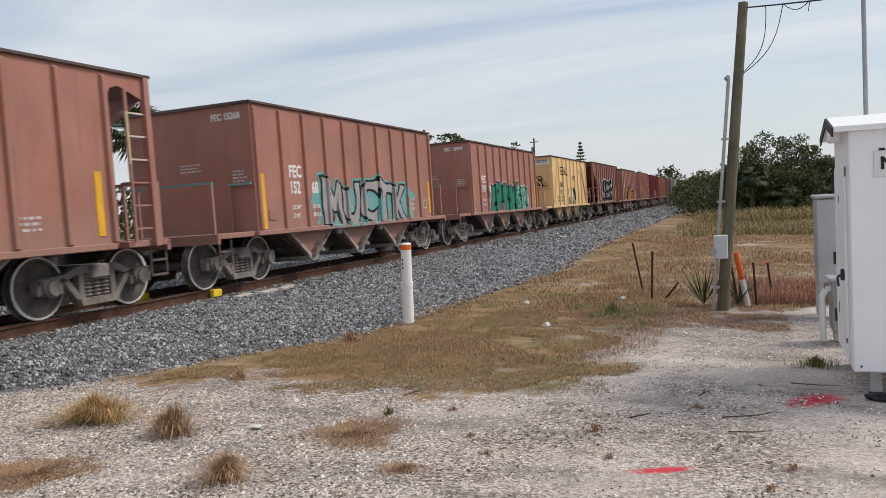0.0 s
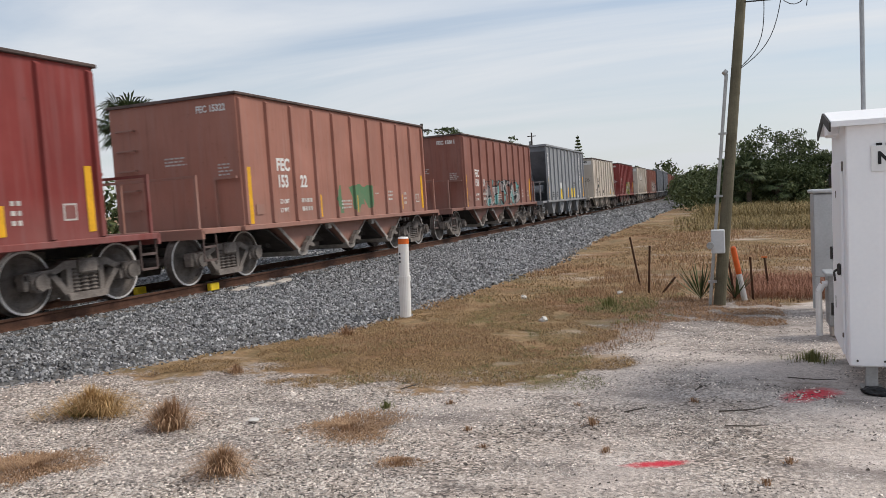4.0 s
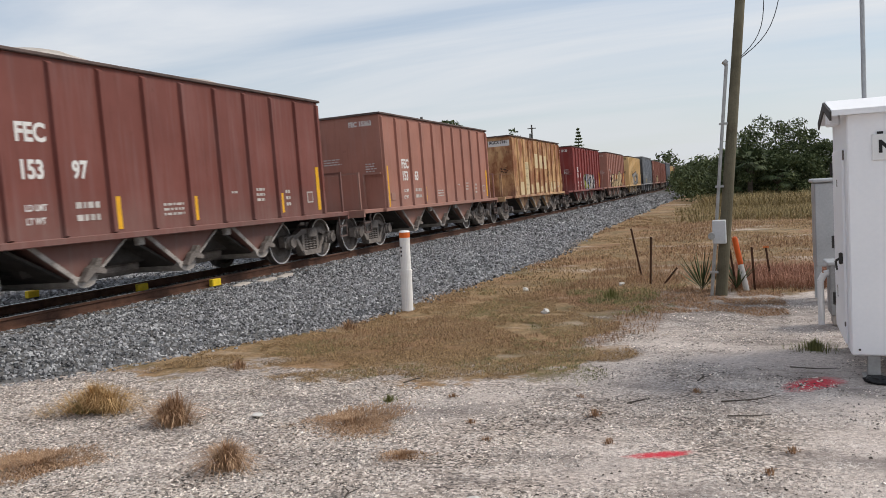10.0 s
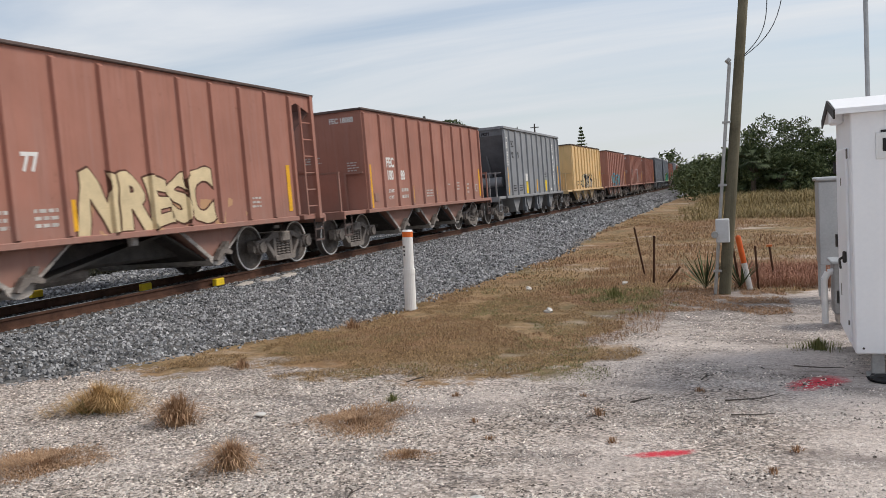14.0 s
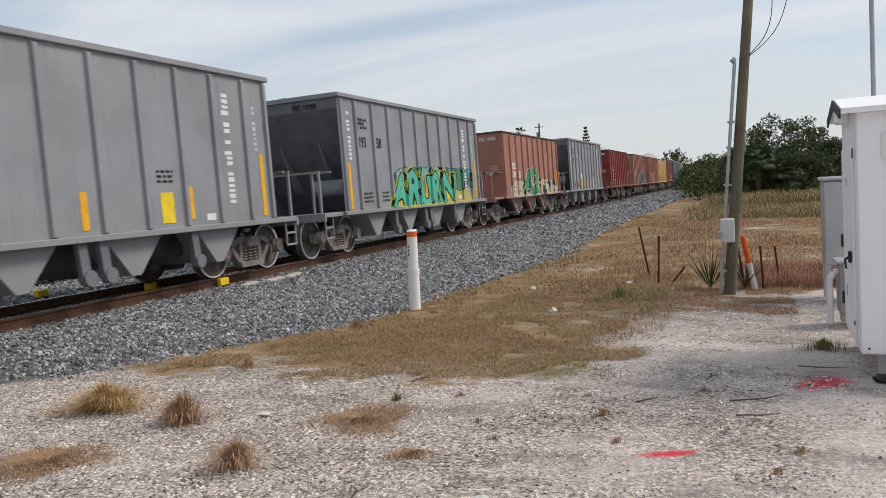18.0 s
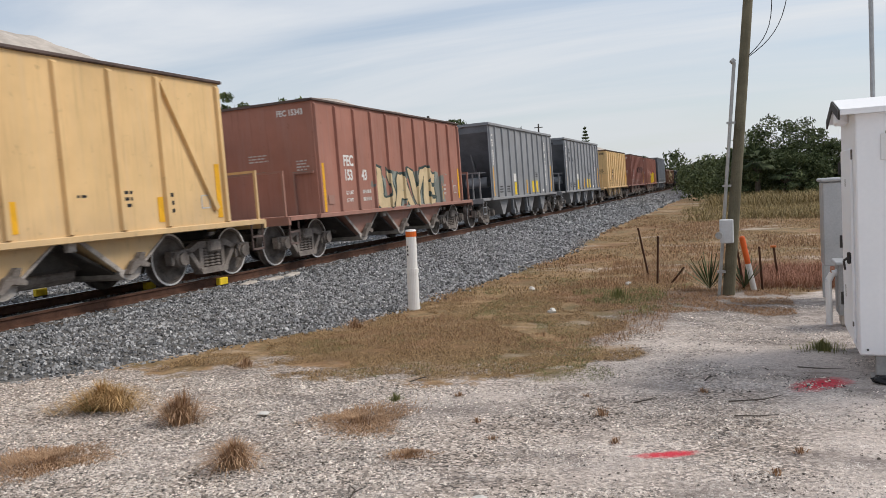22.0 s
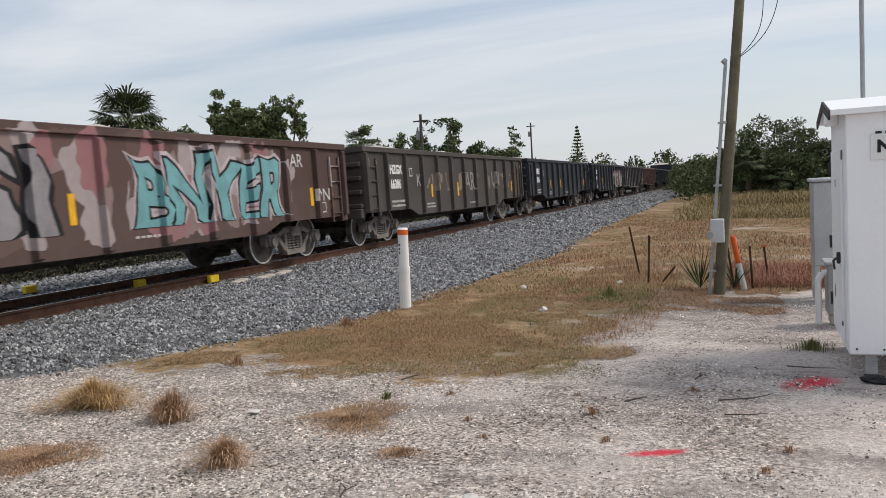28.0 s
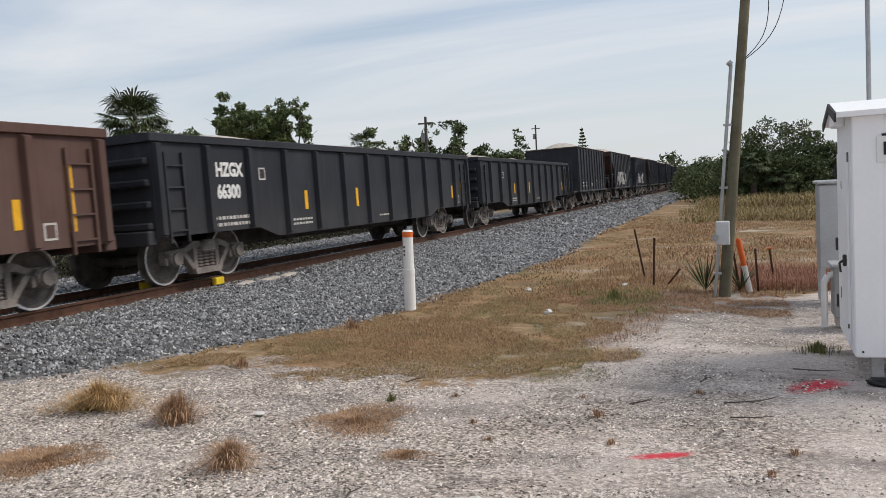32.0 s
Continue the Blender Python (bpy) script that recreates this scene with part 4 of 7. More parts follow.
        part("grab_rail", shared("grab_rail", grab_frame, M["steel_dark"]), paint, car).matrix_basis = pose(0.95, sy * (y1 + 0.06 if kind == "flat" else 5.45), 0.98)
        for x in (-1.40, 1.40):
            f = part("foot_steps", shared("foot_steps", foot_steps, M["steel_dark"]), metal, car)
            f.matrix_basis = pose(x, sy * 5.8, 0.94, 0, 0, 0 if sy < 0 else 180)
        if kind == "flat":
            for k in range(5):
                part("grab_iron", shared("grab_iron", rung, M["steel_dark"]), paint, car).matrix_basis = pose(-1.12, sy * (y1 + 0.09), 1.45 + 0.40 * k, 0, 0, 0 if sy < 0 else 180)
        elif kind == "grey":
            part("ladder", shared("ladder/2.4", ladder(2.35), M["steel_dark"]), paint, car).matrix_basis = pose(-1.46, sy * (y1 - 0.3), 1.05)
        elif sy > 0:
            for x in (-1.5, 1.5):
                part("ladder", shared("ladder/2.4", ladder(2.35), M["steel_dark"]), paint, car).matrix_basis = pose(x, y1 - 0.28, 1.02)
        else:
            for x in (-1.5, 1.5):
                for z in (1.45, 1.98):
                    bar = part("grab_iron", shared("side_grab", lambda bm: beam(bm, (0, -0.68, 0), (0, 0.68, 0), 0.032), M["steel_dark"]), paint, car)
                    bar.location = (x, -(y1 - 0.76), z)
            back = shared("cut/end_panel", lambda bm: box(bm, (0, y1 - 0.90, 1.75), (2.94, 0.02, 1.54)), M["steel_dark"])
            part("end_panel", back, paint, car)
            post = shared("cut/end_post", lambda bm: beam(bm, (-0.72, -(y1 - 0.02), z0), (-0.72, -(y1 - 0.02), z1), 0.11), M["steel_dark"])
            part("end_post", post, paint, car)
    if kind == "grey":
        for k, y in enumerate((-3.0, -0.9, 1.2, 3.3)):
            part("hopper_chute", shared("grey_chute", bay(0.62, 0.10, 0.34, 0.95, 1.36), M["steel_dark"]), paint, car).location = (0, y, 0)
        for y in (-2.05, 0.05, 0.45, 2.5):
            for x in (1.42, -1.42):
                o = part("gate_arm", shared("gate_arm", lambda bm: (beam(bm, (0, 0, 0.95), (0, 0.05, 0.35), 0.09, 0.16), rod(bm, (-0.06, 0.08, 0.42), (0.08, 0.08, 0.42), 0.12, 10)), M["steel_dust"]), M["shade_grey"], car)
                o.location = (x, y, 0)
    else:
        ys = (-2.30, -0.02, 2.26) if kind == "flat" else (-2.2, 2.0)
        for y in ys:
            part("hopper_chute", shared("chute_" + kind, bay(0.94, 0.17, 0.40, 0.95, 1.30), M["steel_dark"]), paint, car).location = (0, y, 0)
            part("chute_flange", shared("flange", flange, M["dust_pale"]), M["dust_pale"], car).location = (0, y, 0)
            part("discharge_gate", shared("gate", gate, M["steel_dust"]), M["dust_pale"], car).location = (0, y, 0.36)
            part("gate_latch", shared("latch", latch, M["steel_dark"]), M["steel_dust"], car).location = (0, y, 0.36)
        for y in [0.5 * (p + q) for p, q in zip(ys, ys[1:])]:
            for x in (-1.36, 1.36):
                part("hanger", shared("hanger", lambda bm: box(bm, (0, 0, 0.87), (0.10, 0.16, 0.14), bevel=0.015), M["dust_pale"]), M["dust_pale"], car).location = (x, y, 0)
        mid = shared("%s/slope_sheet" % kind, lambda bm: prism(bm, [q for y in ys for q in ((y - 1.2, 0.95), (y - 0.2, 0.42), (y + 0.2, 0.42))] + [q for y in ys[::-1] for q in ((y + 0.2, 0.38), (y - 0.2, 0.38), (y - 1.2, 0.90))], -1.2, 1.2), M["steel_dark"])
        part("slope_sheet", mid, M["steel_dark"], car)
        trough = shared("%s/trough" % kind, lambda bm: [rod(bm, (0.55, y + 0.3, 0.46), (0.55, y + 1.8, 0.46), 0.16, 12) for y in ys[:-1]], M["steel_dust"])
        part("cross_pipe", trough, M["steel_dust"], car)
    running_gear(car, 4.64, yend)
    ink_m = M[ink]
    if number:
        lead, num = (number.split(" ") + [""])[:2]
        y, z = mark_at
        drop = pitch
        size = 0.34 if len(num) == 4 and kind == "flat" else 0.35
        fit = (0.78 if braced else 0.82) / max(v.co.x for v in letters("RGCX" if lead == "RGCX" else "0000", size, 0.012).vertices)
        four = len(num) == 4
        mark(car, lead, y, z, size, ink_m, x1 + 0.003, wide=min(0.78, fit) if four else 0.86)
        four = four and kind != "grey"
        mark(car, num if four else num[:3], y, z - (0.40 if four else drop), size, ink_m, x1 + 0.003, wide=min(0.8, fit))
        if not four and len(num) > 3:
            mark(car, num[3:], y + {"grey": 1.0, "cut": 0.9, "flat": 0.90}[kind], z - drop, size, ink_m, x1 + 0.003, wide=0.8)
        if kind == "flat" and (braced or num == "7141") and ink == "black":
            bm = bmesh.new()
            box(bm, (0, 0, 0), (0.92, 0.006, 0.24))
            part("number_plate", bm, M["plate_white"], car, "white end number panel").location = (1.0, -(y1 + 0.004), z1 - 0.29)
        if kind == "flat":
            end_mark(car, number, 0.60, -(y1 + 0.010), z1 - 0.30, 0.18, ink_m)
            end_print(car, 0.08, -(y1 + 0.002), 2.42, 0.62, 3, M["white_dirty"] if ink == "white" else ink_m)
            end_print(car, 1.18, -(y1 + 0.002), 2.22, 0.34, 4, M["white_dirty"] if ink == "white" else ink_m)
        elif kind == "grey":
            end_mark(car, number, 0.3, -(y1 + 0.004), z1 - 0.27, 0.17, ink_m)
    fine = M["white_dirty"] if ink == "white" else M["black"]
    if kind == "flat":
        for text, z in (("LD LMT", 1.42), ("LT WT", 1.24)):
            mark(car, text, -3.36, z, 0.125, M["white"] if ink == "white" else fine, x1 + 0.003, 0.003, "stencil", 0.85)
        small_print(car, -2.5, 1.36 if len(number) == 8 else 1.47, 0.45, 2, fine, x1, 0.09 if len(number) == 8 else 0.18)
        small_print(car, -0.68, 1.42, 0.5, 3, fine, x1, 0.08)
        small_print(car, 1.2, 1.58, 0.2, 1, fine, x1)
        small_print(car, 2.0, 1.62, 0.28, 3, fine, x1, 0.10)
        small_print(car, 3.05, 1.56, 0.16, 3, fine, x1, 0.13)
        plate(car, "placard_board", -4.12, 1.32, 0.26, 0.20, paint, x1 + 0.01, "small square placard board")
    else:
        small_print(car, -3.95 if kind == "grey" else -2.9, 1.42, 0.5, 3, fine, x1, 0.10)
        small_print(car, -2.9 if kind == "grey" else -2.0, 1.42, 0.4, 3, fine, x1, 0.10)
        small_print(car, 1.66 if kind == "grey" else 2.9, 1.95 if kind == "grey" else 1.45, 0.4, 3, fine, x1, 0.08)
    if yellow:
        for y, z, h in (((-4.62, 1.62, 1.10), (4.62, 1.70, 1.2), (0.12, 1.38, 0.55), (2.44, 1.42, 0.55)) if kind == "grey" else ((-4.40, 1.6, 1.1), (-1.70, 1.33, 0.50), (0.12, 1.33, 0.42), (2.88, 1.33, 0.40), (4.40, 1.6, 0.95)) if kind == "flat" else ((-1.35, 1.33, 0.45), (4.36, 1.62, 0.95))):
            plate(car, "reflector", y, z, 0.13, h, M["yellow"], x1 + 0.002, "amber reflective strip")
    if kind == "grey":
        for y, z in ((-1.66, 1.32), (1.86, 1.36)) + (((1.14, 1.36),) if number in ("", "FEC 1924", "FEC 19456") else ()):
            plate(car, "warning_label", y, z, 0.3, 0.5, M["lemon"], x1, "lemon-yellow warning label")
        plate(car, "data_panel", -1.70, 1.76, 0.34, 0.32, M["white"], x1, "white data panel")
        plate(car, "data_panel", 2.95, 1.16, 0.24, 0.12, M["white"], x1, "small white label")
        for y0, za, zb, tall, ink_s in ((-4.50, 2.25, 3.42, 0.13, M["white"]), (3.62, 1.38, 3.34, 0.17, M["white"]), (4.48, 2.35, 3.2, 0.10, M["white_dirty"])):
            bm = bmesh.new()
            k = random.Random(3)
            z = za
            while z < zb:
                d = k.uniform(0.05, 0.09)
                up = tall * (1.25 if k.random() < 0.25 else 1.0)
                box(bm, (0, (tall - up) / 2, z + d / 2), (0.004, up, d))
                z += d + (0.035 if k.random() < 0.85 else 0.13)
            tagged(part("name_stencil", bm, ink_s, car, "white stencil running up the side"), kind="stuff").location = (x1 + 0.004, y0, 0)
    elif kind == "flat":
        plate(car, "data_panel", 4.02, 1.42, 0.24, 0.24, M["white_dirty"], x1, "small weathered data panel")
        plate(car, "data_panel", 4.02, 1.42, 0.19, 0.19, paint, x1 + 0.003)
    if load:
        peaks = [(-0.6, 0.95, 0.22), (1.6, 0.60, 0.2)] if braced else [(-1.8, 0.48, 0.24), (1.9, 0.42, 0.24)]
        part("stone_load", shared("%s%d/stone_load" % (kind, braced), heap(y1 - 0.1, x1 - 0.1, z1, peaks, 3), M["load"]), M["load"], car, "pale crushed limestone heaped in the car")
    return car


GON_D, GON_W = 0.10, 0.085


def gondola_ribs(y1=7.68):
    return [-y1 + 0.1 + (2 * y1 - 0.2) * i / 12 for i in range(13)]


def gondola(s0, paint, label, number="", ink="white", load=True, posts=None, y1=7.68, mark_at=(-5.93, 1.92)):
    """A long low gondola with pressed side posts and a heaped load."""
    car = thing("gondola_car", label, "freight car", "gondola cars of the freight train")
    FLEET.append((car, s0))
    x1, z0, z1 = 1.50, 0.86, 2.48
    k = "gon%.2f" % y1

    def shell(bm):
        for s in (1, -1):
            prism(bm, [(-y1, z1), (-y1, z0), (-y1 + 2.9, z0), (-y1 + 3.5, z0 - 0.2), (y1 - 3.5, z0 - 0.2), (y1 - 2.9, z0), (y1, z0), (y1, z1)], s * x1, s * (x1 - 0.02))
        for e in (1, -1):
            box(bm, (0, e * (y1 - 0.01), (z0 + z1) / 2), (2 * x1 - 0.05, 0.02, z1 - z0))
        box(bm, (0, 0, z0 + 0.03), (2 * x1 - 0.06, 2 * y1 - 0.06, 0.05))
        bmesh.ops.recalc_face_normals(bm, faces=bm.faces[:])
    part("body", shared(k + "/body", shell, M["steel_dark"]), paint, car)
    part("top_chord", shared(k + "/top_chord", frame_rail(y1, x1, z1, 0.13, 0.14), M["steel_dark"]), posts or paint, car)
    for i, y in enumerate(gondola_ribs(y1)):
        zl = z0 + 0.02 if abs(y) > y1 - 3.3 else z0 - 0.17
        for sx in (x1, -x1):
            part("rib", shared("%s/%d%s/rib" % (k, i, "ab"[sx > 0]), rib(y, zl, z1 - 0.06, sx, GON_D, GON_W), M["steel_dark"]), posts or paint, car)
    for sy in (-1, 1):
        for j, z in enumerate((1.05, 1.4, 1.75, 2.1)):
            bar = shared("%s/%d%d/end_corrugation" % (k, sy, j), lambda bm: box(bm, (0, sy * (y1 + 0.045), z), (2 * x1 - 0.1, 0.11, 0.13), bevel=0.03), M["steel_dark"])
            part("end_corrugation", bar, paint, car)
        ld = part("ladder", shared("ladder/1.5", ladder(1.5), M["steel_dark"]), paint, car)
        ld.matrix_basis = pose(1.53, sy * (y1 - 0.5), 0.75)
        sillb = shared("%s/%d/end_sill" % (k, sy), lambda bm: box(bm, (0, sy * (y1 + 0.05), 0.86), (2.9, 0.22, 0.24), bevel=0.02), M["steel_dark"])
        part("end_sill", sillb, paint, car)
    running_gear(car, y1 - 1.75, y1 + 0.52)
    if number:
        lead, num = number.split(" ")
        y, z = mark_at
        sprayed(car, gondola_ribs(y1), lead, y - 0.12, z - 0.06, 0.34, [(M[ink], 0.014)], 0.84, depth=GON_D, half=GON_W, name="lettering")
        sprayed(car, gondola_ribs(y1), num, y - 0.12, z - 0.46, 0.34, [(M[ink], 0.014)], 0.82 if len(num) < 6 else 0.68, depth=GON_D, half=GON_W, name="lettering")
        small_print(car, y - 0.3, z - 0.82, 1.1, 2, M["white_dirty"], x1, 0.12)
    small_print(car, -3.6, 0.95, 0.8, 2, M["white_dirty"], x1, 0.09)
    small_print(car, 0.6, 0.86, 0.7, 1, M["white_dirty"], x1)
    plate(car, "data_panel", -4.6, 1.9, 0.22, 0.24, M["white_dirty"], x1, "small white outlined panel")
    plate(car, "data_panel", -4.6, 1.9, 0.16, 0.18, paint, x1 + 0.003)
    plate(car, "data_panel", 6.6, 1.1, 0.22, 0.24, M["white_dirty"], x1, "small white outlined panel")
    plate(car, "data_panel", 6.6, 1.1, 0.16, 0.18, paint, x1 + 0.003)
    for y, h in ((7.0, 0.95), (-3.0, 0.4), (-0.6, 0.45), (2.6, 0.4), (6.1, 0.4)):
        plate(car, "reflector", y, 1.55 if h > 0.9 else 1.35, 0.12, h, M["yellow"], x1 + 0.002, "amber reflective strip")
    if load:
        hp = shared(k + "/stone_load", heap(y1 - 0.1, x1 - 0.08, z1, [(-4.2, 0.34, 0.12), (1.2, 0.3, 0.12), (5.0, 0.26, 0.14)], 5), M["load"])
        part("stone_load", hp, M["load"], car, "pale crushed limestone heaped above the rim")
    return car

# ---------------------------------------------------------------- the train
BROWN, BROWN2, MAROON, RED = (0.365, 0.165, 0.122), (0.26, 0.108, 0.082), (0.185, 0.060, 0.047), (0.225, 0.038, 0.033)
GREY, TAN, YELLOW, COAL = (0.27, 0.28, 0.30), (0.56, 0.492, 0.42), (0.74, 0.505, 0.245), (0.020, 0.022, 0.029)
TEAL, WHITE, BLACK, CREAM, PINK, ORANGE, GREEN, LIME, SILVER = (0.10, 0.40, 0.40), (0.62, 0.60, 0.58), (0.014, 0.014, 0.016), (0.60, 0.50, 0.30), (0.55, 0.20, 0.24), (0.60, 0.23, 0.05), (0.03, 0.22, 0.10), (0.45, 0.50, 0.06), (0.36, 0.35, 0.35)
SPEED = 22.52
# where the middle of each hopper car stands along the line at the start
PLACE = {-1: 4.7, 0: 17.72, 1: 30.81, 2: 43.47, 3: 56.11, 4: 69.05, 5: 82.02, 6: 94.61, 7: 107.43, 8: 120.37, 9: 133.3, 10: 146.19, 11: 158.96, 12: 172.12, 13: 184.88, 14: 197.65, 15: 210.63, 16: 223.51, 17: 236.34, 18: 248.91, 19: 261.65, 20: 274.42, 21: 287.07, 22: 299.74, 23: 312.57, 24: 325.14, 25: 337.78, 26: 350.58, 27: 363.54, 28: 376.0, 29: 388.58, 30: 401.28, 31: 413.86, 32: 426.73, 33: 439.5, 34: 451.97, 35: 465.03, 36: 477.64, 37: 490.23, 38: 502.77, 39: 515.35, 40: 528.27, 41: 541.16, 42: 554.15, 43: 566.72, 44: 579.28, 45: 591.95}

KINDS = {
    "brown": (BROWN, "faded brown open rock hopper car"), "brown2": (BROWN2, "weathered brown open rock hopper car"),
    "maroon": (MAROON, "dark maroon open rock hopper car"), "red": (RED, "deep red open rock hopper car"),
    "grey": (GREY, "dark grey rock hopper car with sloped ends"), "tan": (TAN, "pale tan open rock hopper car"),
    "yellow": (YELLOW, "mustard yellow open rock hopper car"), "rusty": ((0.60, 0.365, 0.175), "rust-eaten yellow hopper car with patched panels"),
}
CARS = [
    (-1, "cut", "brown", "", [(-1.2, 0.6, 1.2, 2.0, (CREAM, WHITE), None, 0.9)], ""),
    (0, "flat", "brown", "FEC 15268", [(-2.6, 3.4, 0.95, 1.9, (TEAL, BROWN, TEAL, (0.3, 0.13, 0.1)), None, 0.5)], ", teal and silver graffiti"),
    (1, "flat", "brown", "FEC 15994", [(-3.4, 3.4, 0.95, 1.9, (BROWN, TEAL, PINK, (0.2, 0.1, 0.09)), None, 0.6)], ", green and white graffiti"),
    (2, "flat", "yellow", "RGCX 7191", [(-0.9, 1.4, 1.05, 1.95, (YELLOW, YELLOW), BLACK, 1.3)], ", black scribbled tags"),
    (3, "cut", "brown2", "FEC 13244", [], ", white block graffiti"),
    (4, "flat", "brown", "FEC 15634", [(-2.8, 4.0, 0.95, 1.95, (BROWN, TEAL, (0.3, 0.1, 0.06), ORANGE), None, 0.5)], ", orange and teal graffiti"),
    (5, "flat", "brown", "FEC 15837", [], ""),
    (6, "flat", "red", "FEC 15449", [(-1.8, 1.4, 1.2, 1.85, (RED, (0.3, 0.12, 0.11), RED), (0.45, 0.33, 0.31), 0.6)], ", faint white outlines"),
    (7, "flat", "brown", "FEC 15322", [(-1.0, 1.6, 1.1, 1.8, (BROWN, GREEN, BROWN), None, 0.7)], ""),
    (8, "flat", "brown2", "FEC 15811", [(-2.6, 2.6, 1.0, 2.0, (BROWN2, SILVER, TEAL), BLACK, 0.6)], ", grey graffiti"),
    (9, "grey", "grey", "", [], ""),
    (10, "flat", "tan", "FEC 1401", [], ", rusty top edge"),
    (11, "flat", "red", "FEC 15306", [(-1.0, 2.2, 0.95, 2.05, (LIME, (0.3, 0.26, 0.12), CREAM, LIME), (0.1, 0.08, 0.05), 0.45)], ", olive yellow graffiti"),
    (12, "flat", "tan", "FEC 1400", [], ", white block letters along the top"),
    (13, "flat", "brown", "FEC 15392", [(-2.2, 4.4, 0.95, 2.1, ((0.45, 0.33, 0.28), BROWN, (0.48, 0.40, 0.36)), None, 0.7)], ", white and pink graffiti"),
    (14, "grey", "grey", "FEC 1924", [], ""),
    (15, "grey", "grey", "FEC 19323", [], ""),
    (16, "cut", "brown", "FEC 13144", [], ", pale graffiti"),
    (17, "flat", "maroon", "FEC 15397", [], ""),
    (18, "flat", "brown", "FEC 15363", [], ""),
    (19, "flat", "rusty", "RGCX 7141", [], ""),
    (20, "flat", "red", "FEC 15135", [(-1.6, 2.6, 1.0, 1.95, (SILVER, WHITE, (0.2, 0.3, 0.45), LIME, SILVER), BLACK, 0.55)], ", silver graffiti"),
    (21, "flat", "brown", "FEC 15111", [(-2.6, 3.7, 0.95, 2.0, (ORANGE, BROWN, (0.4, 0.2, 0.08)), None, 0.7)], ", orange and cream graffiti"),
    (22, "flat", "yellow", "RGCX 7159", [], ", silver graffiti with black outlines"),
    (23, "grey", "grey", "FEC 19273", [], ""),
    (24, "cut", "brown", "FEC 18077", [(-1.7, 2.7, 1.0, 1.5, ((0.55, 0.33, 0.16), BROWN, BROWN), None, 0.45)], ", cream graffiti"),
    (25, "flat", "brown", "FEC 18088", [], ""),
    (26, "grey", "grey", "FEC 19271", [], ""),
    (27, "flat", "yellow", "", [(-2.0, 1.5, 1.1, 1.9, (YELLOW, CREAM), BLACK, 0.9)], ""),
    (28, "flat", "brown", "", [(-3.0, 2.0, 1.0, 1.9, (TEAL, BROWN, (0.1, 0.25, 0.45)), None, 0.6)], ""),
    (29, "flat", "brown", "FEC 15922", [(0.0, 1.6, 1.1, 2.0, (WHITE, BROWN, SILVER), None, 0.5)], ""),
    (30, "flat", "brown", "FEC 15814", [(0.6, 2.4, 1.0, 1.5, (PINK, BROWN, BROWN), None, 0.5)], ""),
    (31, "grey", "grey", "FEC 19422", [], ""),
    (32, "grey", "grey", "FEC 19358", [(-2.4, 4.4, 0.95, 1.45, (LIME, LIME, (0.6, 0.45, 0.1)), None, 0.7), (-2.2, 4.2, 1.35, 2.1, (TEAL, GREEN, TEAL), BLACK, 0.6)], ", green and lime graffiti"),
    (33, "flat", "brown", "FEC 15935", [(-3.9, 4.3, 0.85, 1.66, (CREAM, CREAM, (0.58, 0.48, 0.31)), BLACK, 5.0)], ", cream and green graffiti"),
    (34, "grey", "grey", "FEC 19424", [], ""),
    (35, "flat", "red", "FEC 15261", [], ""),
    (36, "flat", "brown", "FEC 15877", [(-2.2, 4.3, 1.0, 2.15, ((0.14, 0.30, 0.36), BROWN, (0.16, 0.26, 0.28), BROWN), None, 0.8)], ", teal and white graffiti"),
    (37, "flat", "brown", "FEC 15903", [(-2.9, 3.4, 1.0, 2.2, ((0.42, 0.22, 0.16), BROWN, (0.42, 0.28, 0.14)), None, 0.7)], ", faded tan graffiti"),
    (38, "flat", "yellow", "RGCX 7181", [], ", heaped with stone"),
    (39, "flat", "brown", "FEC 15343", [(-1.9, 3.9, 1.0, 2.0, ((0.12, 0.2, 0.19), BROWN, (0.2, 0.3, 0.28)), None, 0.7)], ", tan block graffiti"),
    (40, "grey", "grey", "", [], ""),
    (41, "grey", "grey", "FEC 19456", [], ""),
    (42, "flat", "yellow", "RGCX 7105", [], ""),
    (43, "flat", "brown2", "FEC 15655", [], ", dark scribbled tag"),
    (44, "flat", "brown", "FEC 18026", [(-1.0, 2.6, 0.95, 2.0, (PINK, BROWN, PINK), None, 0.6)], ", yellow block graffiti on pink"),
    (45, "grey", "grey", "FEC 19287", [], ""),
]


